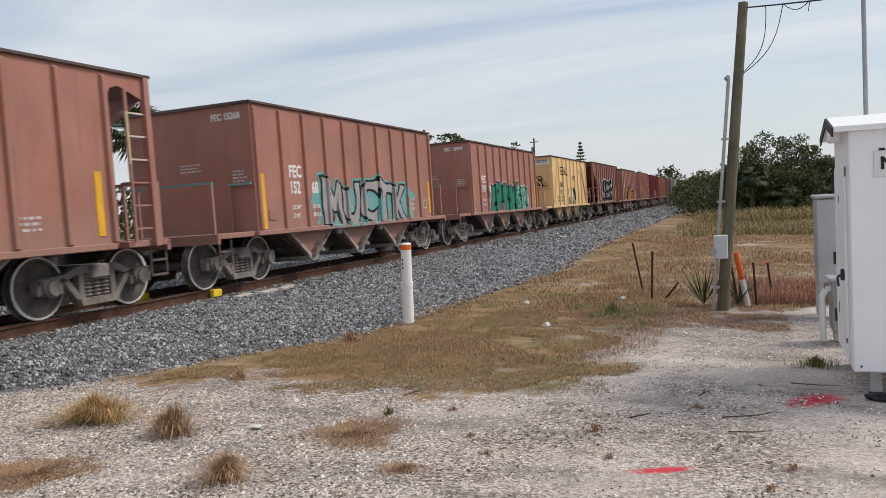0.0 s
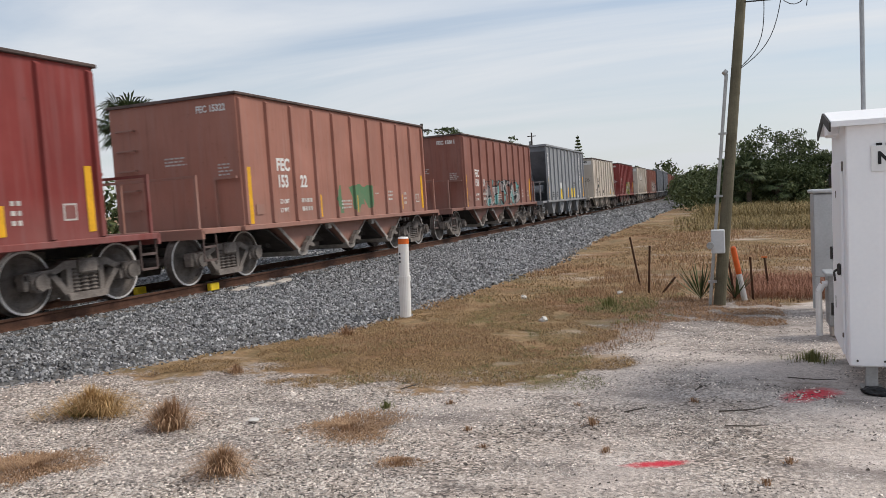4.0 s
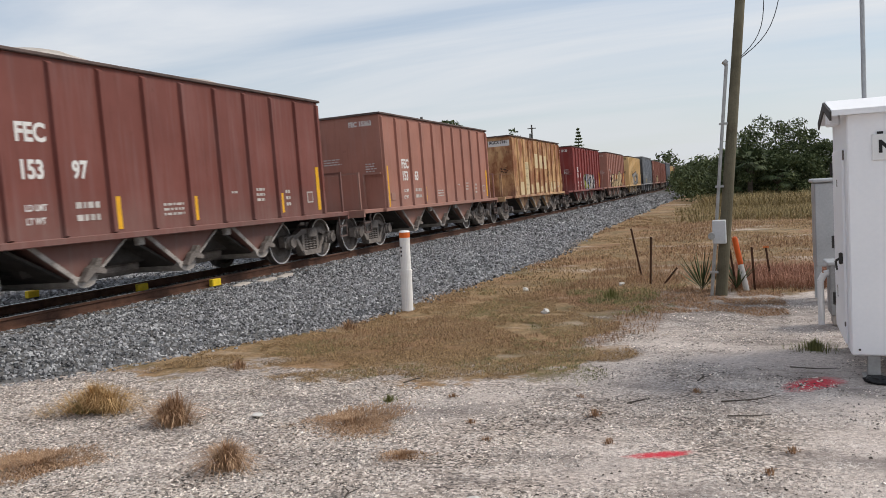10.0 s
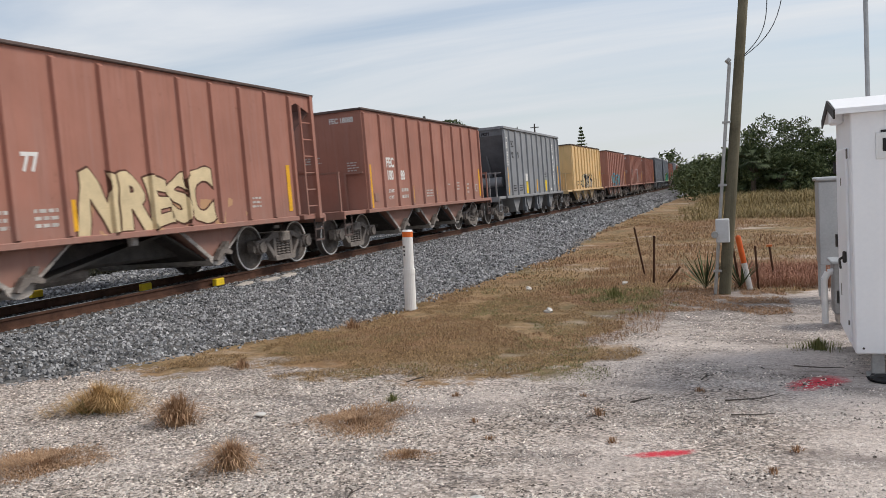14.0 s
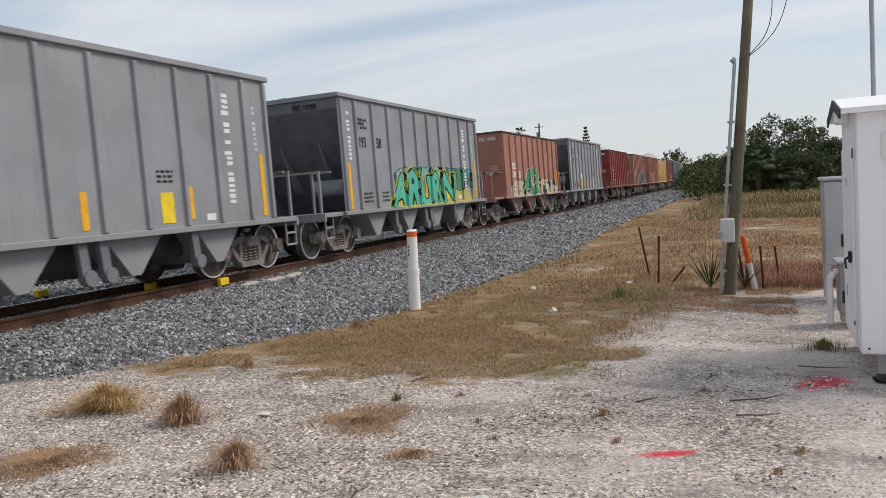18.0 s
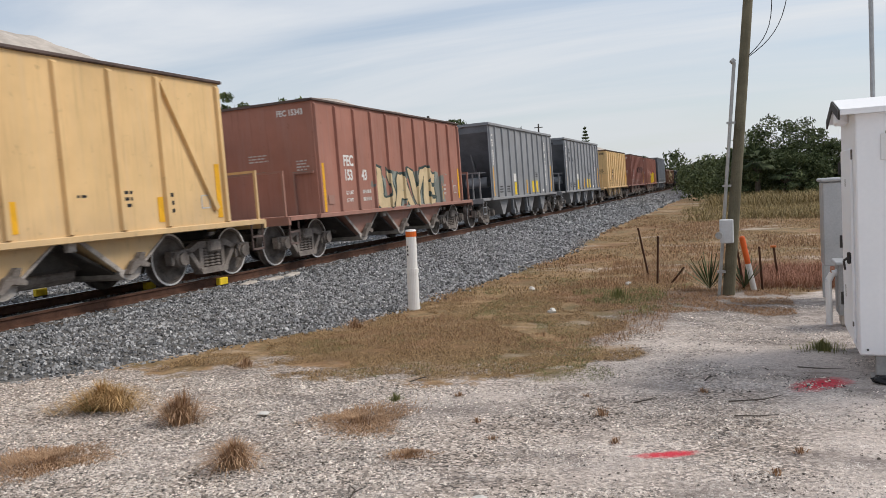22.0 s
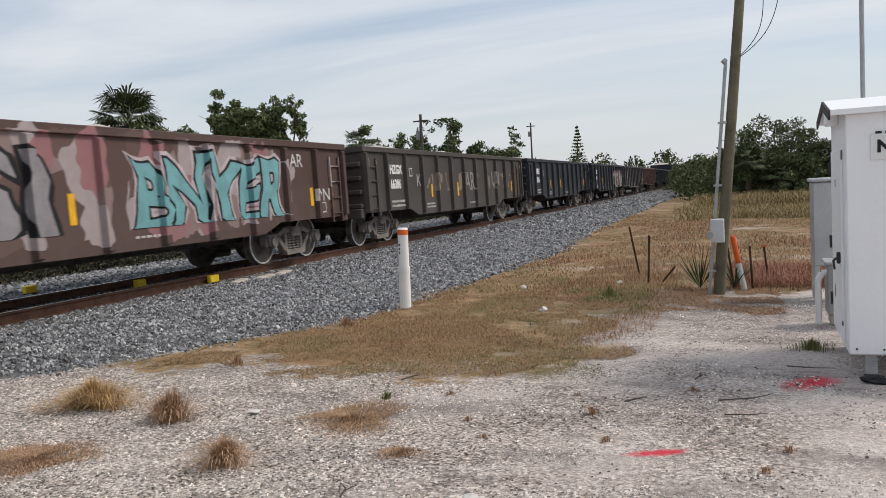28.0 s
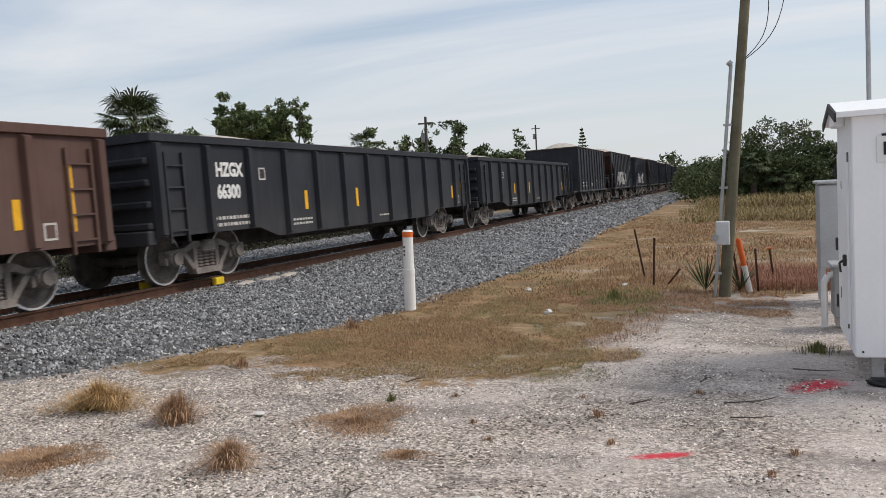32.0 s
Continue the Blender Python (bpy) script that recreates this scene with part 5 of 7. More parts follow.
# sprayed words: text, y, z, height, width, layers of colour and stroke weight
WORDS = {
    0: [("MUCTK", -2.1, 1.05, 1.30, 1.02, [((0.12, 0.40, 0.38), 0.13), (BLACK, 0.08), ((0.36, 0.33, 0.33), 0.015)])],
    1: [("EMSK", -2.3, 1.05, 1.35, 1.15, [((0.50, 0.40, 0.40), 0.15), (BLACK, 0.11), ((0.02, 0.20, 0.13), 0.04)]), ("SER", 1.25, 1.05, 1.15, 0.95, [((0.60, 0.52, 0.46), 0.11), ((0.02, 0.16, 0.11), 0.06), ((0.16, 0.42, 0.34), -0.01)])],
    28: [("OKS", -2.6, 1.05, 1.1, 1.3, [((0.10, 0.32, 0.42), 0.10), ((0.25, 0.16, 0.13), 0.0)])],
    4: [("JUTAS", -2.2, 1.05, 1.40, 1.08, [((0.14, 0.38, 0.34), 0.13), (BLACK, 0.08), ((0.55, 0.20, 0.04), 0.02)])],
    13: [("TRAFA", -1.6, 1.08, 1.40, 1.05, [((0.50, 0.41, 0.36), 0.16), ((0.08, 0.06, 0.06), 0.03), ((0.58, 0.52, 0.47), 0.0)]), ("NS", 2.35, 1.10, 1.15, 1.35, [((0.05, 0.045, 0.045), 0.10), ((0.60, 0.42, 0.40), 0.04), ((0.30, 0.31, 0.31), -0.01)])],
    24: [("NRESC", -1.3, 1.12, 1.1, 0.95, [((0.10, 0.045, 0.03), 0.06), ((0.68, 0.55, 0.34), 0.03)])],
    2: [("FERAL", -2.60, 2.62, 0.62, 0.95, [(BLACK, 0.004)]), ("RK", 2.2, 2.75, 0.4, 0.8, [(BLACK, 0.0)]), ("WV", 0.6, 2.35, 0.4, 0.8, [(BLACK, 0.0)])],
    3: [("SEEF", -1.95, 1.15, 1.85, 1.27, [(BLACK, 0.19), (WHITE, 0.145), (BLACK, 0.075)])],
    12: [("S", -2.86, 2.36, 1.42, 0.82, [(BLACK, 0.07), ((0.80, 0.79, 0.77), 0.05)]), ("R", -1.84, 2.36, 1.30, 0.72, [(BLACK, 0.07), ((0.80, 0.79, 0.77), 0.05)]), ("A", -0.84, 2.36, 1.30, 0.72, [(BLACK, 0.07), ((0.80, 0.79, 0.77), 0.05)]), ("T", 0.18, 2.36, 1.30, 0.72, [(BLACK, 0.07), ((0.80, 0.79, 0.77), 0.05)])],
    16: [("RO", -0.35, 1.25, 1.15, 0.95, [(BLACK, 0.07), ((0.55, 0.42, 0.38), 0.02)]), ("LET", 1.65, 1.15, 0.95, 0.8, [((0.16, 0.10, 0.24), 0.06), ((0.36, 0.30, 0.50), 0.01)])],
    21: [("ELASUR", -2.75, 1.05, 1.30, 1.28, [(BLACK, 0.085), ((0.60, 0.46, 0.28), 0.04)])],
    22: [("SEDTA", -1.75, 1.05, 1.45, 0.94, [(BLACK, 0.10), (SILVER, 0.045)])],
    29: [("ONT", -0.4, 1.95, 0.6, 1.1, [((0.55, 0.40, 0.38), 0.01)])],
    32: [("ARURN", -2.3, 1.05, 1.15, 1.25, [((0.45, 0.50, 0.06), 0.12), (BLACK, 0.07), ((0.10, 0.46, 0.33), 0.02)])],
    33: [("A2", -1.75, 1.06, 1.42, 1.45, [(CREAM, 0.11), (BLACK, 0.05), ((0.06, 0.30, 0.17), 0.02)])],
    36: [("ENOR", -1.7, 1.12, 1.05, 1.30, [((0.2, 0.38, 0.42), 0.12), (BLACK, 0.075), ((0.35, 0.25, 0.22), 0.015)]), ("R", 3.2, 1.05, 1.35, 1.1, [((0.62, 0.62, 0.60), 0.08), (BLACK, 0.05), ((0.16, 0.36, 0.42), 0.0)])],
    37: [("CREZ", -2.3, 1.08, 1.35, 1.20, [((0.36, 0.13, 0.08), 0.09), ((0.55, 0.34, 0.24), 0.03)])],
    39: [("UAVE", -1.75, 1.05, 1.28, 1.25, [((0.05, 0.075, 0.07), 0.10), ((0.62, 0.49, 0.30), 0.04)])],
    43: [("KOXNS", -0.9, 2.0, 0.8, 1.35, [((0.055, 0.03, 0.028), 0.004)]), ("W", 3.2, 2.2, 0.5, 1.0, [((0.055, 0.03, 0.028), 0.0)])],
    44: [("ZEH", -1.45, 1.12, 1.25, 1.45, [((0.55, 0.13, 0.24), 0.22), (BLACK, 0.07), ((0.75, 0.52, 0.04), 0.05)])],
}


GONDOLA_WORDS = {
    0: [("RN", 1.0, 1.15, 1.3, 1.4, [(BLACK, 0.06), (CREAM, 0.01)])],
    2: [("BNYER", 0.55, 0.92, 1.72, 0.84, [((0.50, 0.42, 0.43), 0.16), (BLACK, 0.10), ((0.17, 0.37, 0.39), 0.055)]), ("SI", -2.6, 0.95, 1.7, 1.45, [(BLACK, 0.11), ((0.27, 0.25, 0.26), 0.05)]), ("SE", -6.6, 0.95, 1.7, 1.3, [(BLACK, 0.11), ((0.17, 0.37, 0.39), 0.05)]),
        ("AR", 5.3, 2.0, 0.4, 1.0, [(WHITE, 0.0)]), ("MN", 6.2, 1.25, 0.4, 1.2, [(WHITE, 0.0)])],
    3: [("K", -4.2, 1.5, 0.5, 1.0, [(SILVER, 0.0)]), ("AR", 0.2, 1.3, 0.9, 0.9, [((0.30, 0.28, 0.26), 0.0)]), ("UN", 3.3, 1.4, 0.8, 0.9, [((0.30, 0.28, 0.26), 0.0)])],
    5: [("WSAT", 2.5, 0.95, 1.45, 1.2, [((0.30, 0.22, 0.21), 0.10), ((0.46, 0.40, 0.39), 0.0)])],
}


def train():
    inks = {}
    for i, kind, tone, number, tags, extra in CARS:
        base, label = KINDS[tone]
        mat = car_paint("paint_%s" % tone, base, i + 2.5, 0.30 if tone != "grey" else 0.12, 0.45, (0.25, 0.092, 0.042) if tone == "rusty" else None, tags)
        ink = "black" if tone in ("tan", "yellow", "rusty", "grey") else "white"
        at = (-4.02, 3.02) if kind == "grey" else (-2.74, 2.0) if i in (2, 10, 12, 38) else (-2.62, 2.16 if tone == "rusty" else 2.0) if tone in ("tan", "rusty", "yellow") else (-3.40, 2.36 if i == 17 else 2.10) if kind == "flat" else (-3.02, 2.3)
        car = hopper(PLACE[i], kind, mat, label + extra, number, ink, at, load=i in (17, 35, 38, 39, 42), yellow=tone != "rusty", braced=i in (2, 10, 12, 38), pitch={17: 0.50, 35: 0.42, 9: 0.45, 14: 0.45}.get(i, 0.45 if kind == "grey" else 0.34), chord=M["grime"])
        ribs = rib_line(kind, i in (2, 10, 12, 38))
        for text, y, z, size, wide, layers in WORDS.get(i, ()):
            for col, _ in layers:
                if col not in inks:
                    inks[col] = plain("sprayed_paint", col, 0.7, wear=0.22)
            sprayed(car, ribs, text, y, z, size, [(inks[c], b + (0.03 if len(layers) > 1 and i not in (3, 12) else 0)) for c, b in layers], wide, (0.05, -0.10) if i == 12 else (0, 0))
        if i == 2:
            for q, (col, bold) in enumerate(((BLACK, 0.06), (YELLOW, 0.0))):
                o = part("graffiti_rim" if q == 0 else "graffiti_fill", letters("GANS", 0.75, bold), plain("sprayed_paint", col, 0.7, wear=0.2), car)
                o.matrix_basis = pose(-0.95, -4.672 - 0.005 * q, 2.0, 90, 0, 0)
        if tone == "rusty":
            pale = plain("fresh_cream_patch", (0.62, 0.50, 0.30), 0.6, wear=0.1)
            for y, z, w, h in ((-3.22, 1.32, 0.74, 0.56), (-1.50, 1.28, 0.46, 0.38), (-0.45, 1.32, 0.62, 0.46), (0.40, 1.25, 0.50, 0.26), (1.30, 1.30, 0.36, 0.44), (2.55, 1.34, 0.26, 0.46), (3.20, 1.38, 0.40, 0.36), (-0.45, 2.55, 0.70, 0.66), (0.46, 2.52, 0.70, 0.62), (1.36, 2.50, 0.66, 0.62)):
                plate(car, "repaint_patch", y, z, w, h, pale, 1.5, "square of fresh cream paint")
            plate(car, "repaint_patch", -2.28, 1.76, 0.78, 1.45, pale, 1.498, "square of fresh cream paint")
            plate(car, "reflector", -4.40, 1.5, 0.13, 0.9, M["yellow"], 1.502, "amber reflective strip")
    gons = [
        (0, (0.15, 0.075, 0.045), "", [(-7, 7, 0.9, 2.4, ((0.15, 0.07, 0.04), CREAM, (0.2, 0.1, 0.06), (0.14, 0.06, 0.04)), None, 0.6)], "rust-brown low gondola car with cream graffiti"),
        (1, COAL, "HZGX 66310", [], "blue-black low gondola car with white stencils"),
        (2, (0.085, 0.05, 0.042), "", [(-7.0, 5.4, 0.8, 2.5, ((0.34, 0.16, 0.17), (0.10, 0.06, 0.05), (0.42, 0.36, 0.36), (0.13, 0.08, 0.07), (0.28, 0.20, 0.19)), None, 0.9)], "brown low gondola car covered in teal and pink graffiti"),
        (3, (0.062, 0.052, 0.045), "HZGX 66386", [(-3.5, 6.5, 1.3, 1.9, ((0.07, 0.055, 0.047), (0.062, 0.052, 0.045), (0.25, 0.2, 0.16)), None, 0.5)], "grimy dark brown gondola car with white stencils"),
        (4, COAL, "CMEX 100246", [], "black low gondola car with white stencils"),
        (5, COAL, "HZGX 66289", [(2.2, 6.9, 0.8, 2.2, ((0.28, 0.23, 0.22), (0.2, 0.09, 0.085), WHITE, (0.2, 0.17, 0.17)), None, 0.5)], "black low gondola car with pale pink graffiti"),
        (6, (0.062, 0.063, 0.068), "CMEX 100335", [], "black gondola car streaked white with stone dust"),
        (7, (0.095, 0.05, 0.04), "HZGX 66395", [], "rusty brown low gondola car with stencils"),
        (8, COAL, "HZGX 66300", [], "black low gondola car with white stencils"),
        (9, COAL, "", [], "black low gondola car with white stencils"),
    ]
    for k, base, number, tags, label in gons:
        mat = car_paint("paint_gondola", base, 60 + k, 0.30, 0.12, None, tags, (0.50, 0.50, 0.50) if k == 6 else None)
        car = gondola((606.58, 623.2, 639.75, 656.17, 672.65, 689.25, 705.79, 722.12, 738.48, 755.08)[k], mat, label, number, posts=M["steel_dark"] if k == 6 else None)
        for text, y, z, size, wide, layers in GONDOLA_WORDS.get(k, ()):
            sprayed(car, gondola_ribs(), text, y, z, size, [(plain("sprayed_paint", c, 0.7, wear=0.3), b) for c, b in layers], wide, depth=GON_D, half=GON_W)
    for k in range(9):
        mat = car_paint("paint_dark_hopper", (COAL, (0.03, 0.03, 0.035))[k % 2], 80 + k, 0.2, 0.15, None, [(-2.5, 2.5, 1.2, 2.2, (WHITE, COAL), None, 0.6)] if k in (1, 2) else ())
        hopper(770.4 + 13.4 * k, "cut" if k % 2 else "flat", mat, "blue-black rock hopper car heaped with pale stone", load=True, yellow=False)


train()


# ---------------------------------------------------------------- things beside the track
def marker_post():
    ob = thing("marker_post", "white plastic pipe marker post with an orange cap band", "marker post", at=pose(-4.86, 11.03, -0.02, 0, 1.2, 0))
    w = surface("white_pipe", (0.78, 0.77, 0.75), (0.90, 0.89, 0.87), 0.45, 0, 2.5, 30, 0.1)
    bm = bmesh.new()
    rod(bm, (0, 0, 0), (0, 0, 0.60), 0.088, 20)
    part("sleeve", bm, w, ob)
    bm = bmesh.new()
    rod(bm, (0, 0, 0.60), (0, 0, 1.17), 0.080, 20)
    part("pipe", bm, w, ob)
    bm = bmesh.new()
    rod(bm, (0, 0, 0.56), (0, 0, 0.64), 0.094, 20)
    part("coupling", bm, w, ob)
    bm = bmesh.new()
    rod(bm, (0, 0, 1.13), (0, 0, 1.21), 0.0835, 20)
    part("orange_band", bm, plain("orange_band", (0.75, 0.16, 0.03), 0.5), ob, "orange band")
    bm = bmesh.new()
    rod(bm, (0, 0, 1.21), (0, 0, 1.235), 0.086, 20, 0.07)
    part("cap", bm, w, ob)
    bm = bmesh.new()
    for z in (0.86, 0.92, 0.98):
        box(bm, (0.0, -0.081, z), (0.03, 0.004, 0.03))
    part("sticker", bm, M["black"], ob, "small dark printed sticker").matrix_basis = pose(0, 0, 0, 0, 0, -25)


marker_post()


def utility_pole():
    ob = thing("utility_pole", "leaning weathered timber utility pole with a meter box", "utility pole", at=pose(-0.34, 12.23, -0.1))
    wood = surface("weathered_pole_timber", (0.085, 0.076, 0.05), (0.19, 0.17, 0.115), 0.9, 0, 3.0, 60, 0.7, 0.01)
    top = Vector((0.42, 0.02, 4.52))
    bm = bmesh.new()
    rod(bm, (0, 0, 0), top, 0.086, 18, 0.066)
    part("shaft", bm, wood, ob)
    galv = surface("galvanised_conduit", (0.30, 0.30, 0.29), (0.48, 0.48, 0.47), 0.5, 0.3, 8, 50, 0.1)
    lean = top / top.z
    bm = bmesh.new()
    rod(bm, lean * 0.05 + Vector((-0.13, -0.06, 0)), lean * 3.45 + Vector((-0.13, -0.06, 0)), 0.024, 10)
    rod(bm, lean * 3.45 + Vector((-0.13, -0.06, 0)), lean * 3.49 + Vector((-0.17, -0.06, 0)), 0.04, 10)
    part("conduit", bm, galv, ob, "galvanised conduit")
    for z in (0.45, 1.7, 2.6):
        bm = bmesh.new()
        box(bm, lean * z + Vector((-0.12, -0.06, 0)), (0.12, 0.06, 0.03))
        part("strap", bm, galv, ob)
    bm = bmesh.new()
    box(bm, lean * 1.05 + Vector((-0.08, -0.2, 0)), (0.19, 0.14, 0.34), bevel=0.012)
    mb = part("meter_box", bm, surface("pale_grey_enamel", (0.50, 0.51, 0.52), (0.64, 0.65, 0.66), 0.5, 0, 4, 40, 0.08), ob, "pale grey enclosure")
    bm = bmesh.new()
    rod(bm, lean * 1.0 + Vector((-0.18, -0.26, 0)), lean * 1.0 + Vector((-0.18, -0.33, 0)), 0.05, 14)
    part("meter_dial", bm, galv, mb, "round glass meter")
    cable = plain("black_cable", (0.02, 0.02, 0.022), 0.5)
    high = lean * 4.42
    for k, (dx, zb) in enumerate(((0.30, 3.52), (0.52, 3.50))):
        bm = bmesh.new()
        a, b = lean * zb + Vector((0.06, -0.10, 0)), high + Vector((dx, -0.12, -0.02))
        run = [a.lerp(b, q / 9) + Vector((0.10 * math.sin(q / 9 * 3.14), 0, -0.10 * math.sin(q / 9 * 3.14))) for q in range(10)]
        for p, q in zip(run, run[1:]):
            rod(bm, p, q, 0.006, 5)
        part("drop_cable", bm, cable, ob, "loose black service cable")
    bm = bmesh.new()
    run = [high + Vector((0.52 + 0.34 * q / 6, -0.13, -0.02 - 0.10 * math.sin(q / 6 * 3.14))) for q in range(7)] + [high + Vector((0.84, -0.13, -0.16))]
    for p, q in zip(run, run[1:]):
        rod(bm, p, q, 0.006, 5)
    part("drop_cable", bm, cable, ob, "loose black service cable")
    bm = bmesh.new()
    run = [high + Vector((0.05 + 9.0 * q / 24, -0.11 - 13.0 * q / 24, -3.2 * q / 24 * (1 - 0.35 * q / 24) + 1.0 * (q / 24) ** 2)) for q in range(25)]
    for p, q in zip(run, run[1:]):
        rod(bm, p, q, 0.010, 6)
    part("overhead_cable", bm, cable, ob, "overhead service cable")


utility_pole()


def signal_cabinet():
    ob = thing("signal_cabinet", "white painted steel signal cabinet with a pitched roof on legs", "signal cabinet", at=pose(0.81, 7.22, 0, 0, 0, -1.5))
    w = surface("white_cabinet_paint", (0.86, 0.87, 0.89), (0.93, 0.935, 0.945), 0.5, 0, 1.6, 30, 0.06, 0.003)
    lx, ly, z0, z1 = 1.5, 1.42, 0.2, 2.19
    bm = bmesh.new()
    box(bm, (lx / 2, ly / 2, (z0 + z1) / 2), (lx, ly, z1 - z0), bevel=0.012)
    part("housing", bm, w, ob)
    dk = M["steel_dark"]
    ridge, over, low = z1 + 0.125, -0.11, z1 + 0.01
    for nm, ya, yb in (("roof_front", -0.07, ly / 2), ("roof_back", ly + 0.07, ly / 2)):
        bm = bmesh.new()
        v = []
        for lift in (0.0, 0.045):
            v += [bm.verts.new(p) for p in ((over, ya, low - 0.02 + lift), (lx + 0.11, ya, low - 0.02 + lift), (lx + 0.11, yb, ridge + lift), (over, yb, ridge + lift))]
        for f in ((0, 3, 2, 1), (4, 5, 6, 7), (0, 1, 5, 4), (1, 2, 6, 5), (2, 3, 7, 6), (3, 0, 4, 7)):
            bm.faces.new([v[i] for i in f])
        bmesh.ops.recalc_face_normals(bm, faces=bm.faces[:])
        part(nm, bm, w, ob)
    # dark strips: the fascia together with the painted shadow line under the overhang
    for ya, yb in ((-0.07, ly / 2), (ly + 0.07, ly / 2)):
        bm = bmesh.new()
        beam(bm, (over - 0.008, ya, low - 0.02), (over - 0.008, yb, ridge), 0.014, 0.075)
        part("rake_board_and_shade", bm, dk, ob, "dark strip for the gable board and the shade under it")
    bm = bmesh.new()
    prism(bm, [(0.0, z1 - 0.01), (ly, z1 - 0.01), (ly / 2, ridge - 0.01)], 0.0, lx)
    part("gable", bm, w, ob)
    bm = bmesh.new()
    box(bm, (-0.05, ly / 2, z1 + 0.02), (0.10, 0.34, 0.15), bevel=0.015)
    part("vent_hood", bm, w, ob, "boxed vent under the gable")
    bm = bmesh.new()
    box(bm, (lx * 0.62, -0.004, 1.10), (0.012, 0.008, 1.78))
    part("seam", bm, w, ob)
    for k in range(5):
        bm = bmesh.new()
        rod(bm, (0.06 + k * 0.2, -0.008, z0 + 0.05), (0.06 + k * 0.2, 0.004, z0 + 0.05), 0.009, 8)
        part("bolt", bm, dk, ob)
    bm = bmesh.new()
    box(bm, (-0.012, 0.72, 1.08), (0.024, 0.95, 1.66), bevel=0.006)
    d = part("door", bm, w, ob)
    bm = bmesh.new()
    box(bm, (-0.04, 0.32, 0.98), (0.03, 0.04, 0.10), bevel=0.008)
    rod(bm, (-0.05, 0.32, 0.98), (-0.08, 0.32, 0.96), 0.010, 8)
    rod(bm, (-0.08, 0.32, 0.96), (-0.07, 0.34, 0.88), 0.010, 8)
    part("door_handle", bm, dk, d, "dark steel handle with a padlock")
    for z in (0.5, 1.05, 1.75):
        bm = bmesh.new()
        rod(bm, (-0.03, 1.22, z - 0.06), (-0.03, 1.22, z + 0.06), 0.016, 8)
        part("hinge", bm, dk, d)
    for y, z, sy, sz in ((0.1, 1.86, 0.05, 0.12), (0.72, 1.62, 0.04, 0.10), (0.9, 0.62, 0.05, 0.16), (0.25, 0.42, 0.03, 0.06)):
        bm = bmesh.new()
        box(bm, (-0.022, y, z), (0.012, sy * 0.7, sz * 0.7), bevel=0.004)
        part("latch_plate", bm, M["steel_dust"], ob)
    bm = bmesh.new()
    box(bm, (0.39, -0.008, 1.905), (0.42, 0.012, 0.21), bevel=0.003)
    s = part("name_sign", bm, plain("sign_white", (0.80, 0.80, 0.79), 0.4, wear=0.06), ob, "white sign with black capitals")
    t = part("lettering", letters("N.E", 0.135, 0.006), M["black"], s)
    t.matrix_basis = pose(0.225, -0.016, 1.865, 90, 0, 0)
    bm = bmesh.new()
    for i in range(3):
        box(bm, (0.24 + i * 0.07, -0.006, 2.0), (0.045, 0.008, 0.06))
    part("top_stencil", bm, M["black"], ob, "small black stencil under the roof")
    for x, y in ((0.17, 0.10), (lx - 0.17, 0.10), (0.17, ly - 0.10), (lx - 0.17, ly - 0.10)):
        bm = bmesh.new()
        box(bm, (x, y, 0.08), (0.09, 0.09, 0.26))
        box(bm, (x, y, 0.0), (0.16, 0.16, 0.04))
        part("leg", bm, surface("galvanised_leg", (0.30, 0.30, 0.29), (0.52, 0.51, 0.50), 0.6, 0.2, 6, 40, 0.15), ob)
    return w


CAB_WHITE = signal_cabinet()


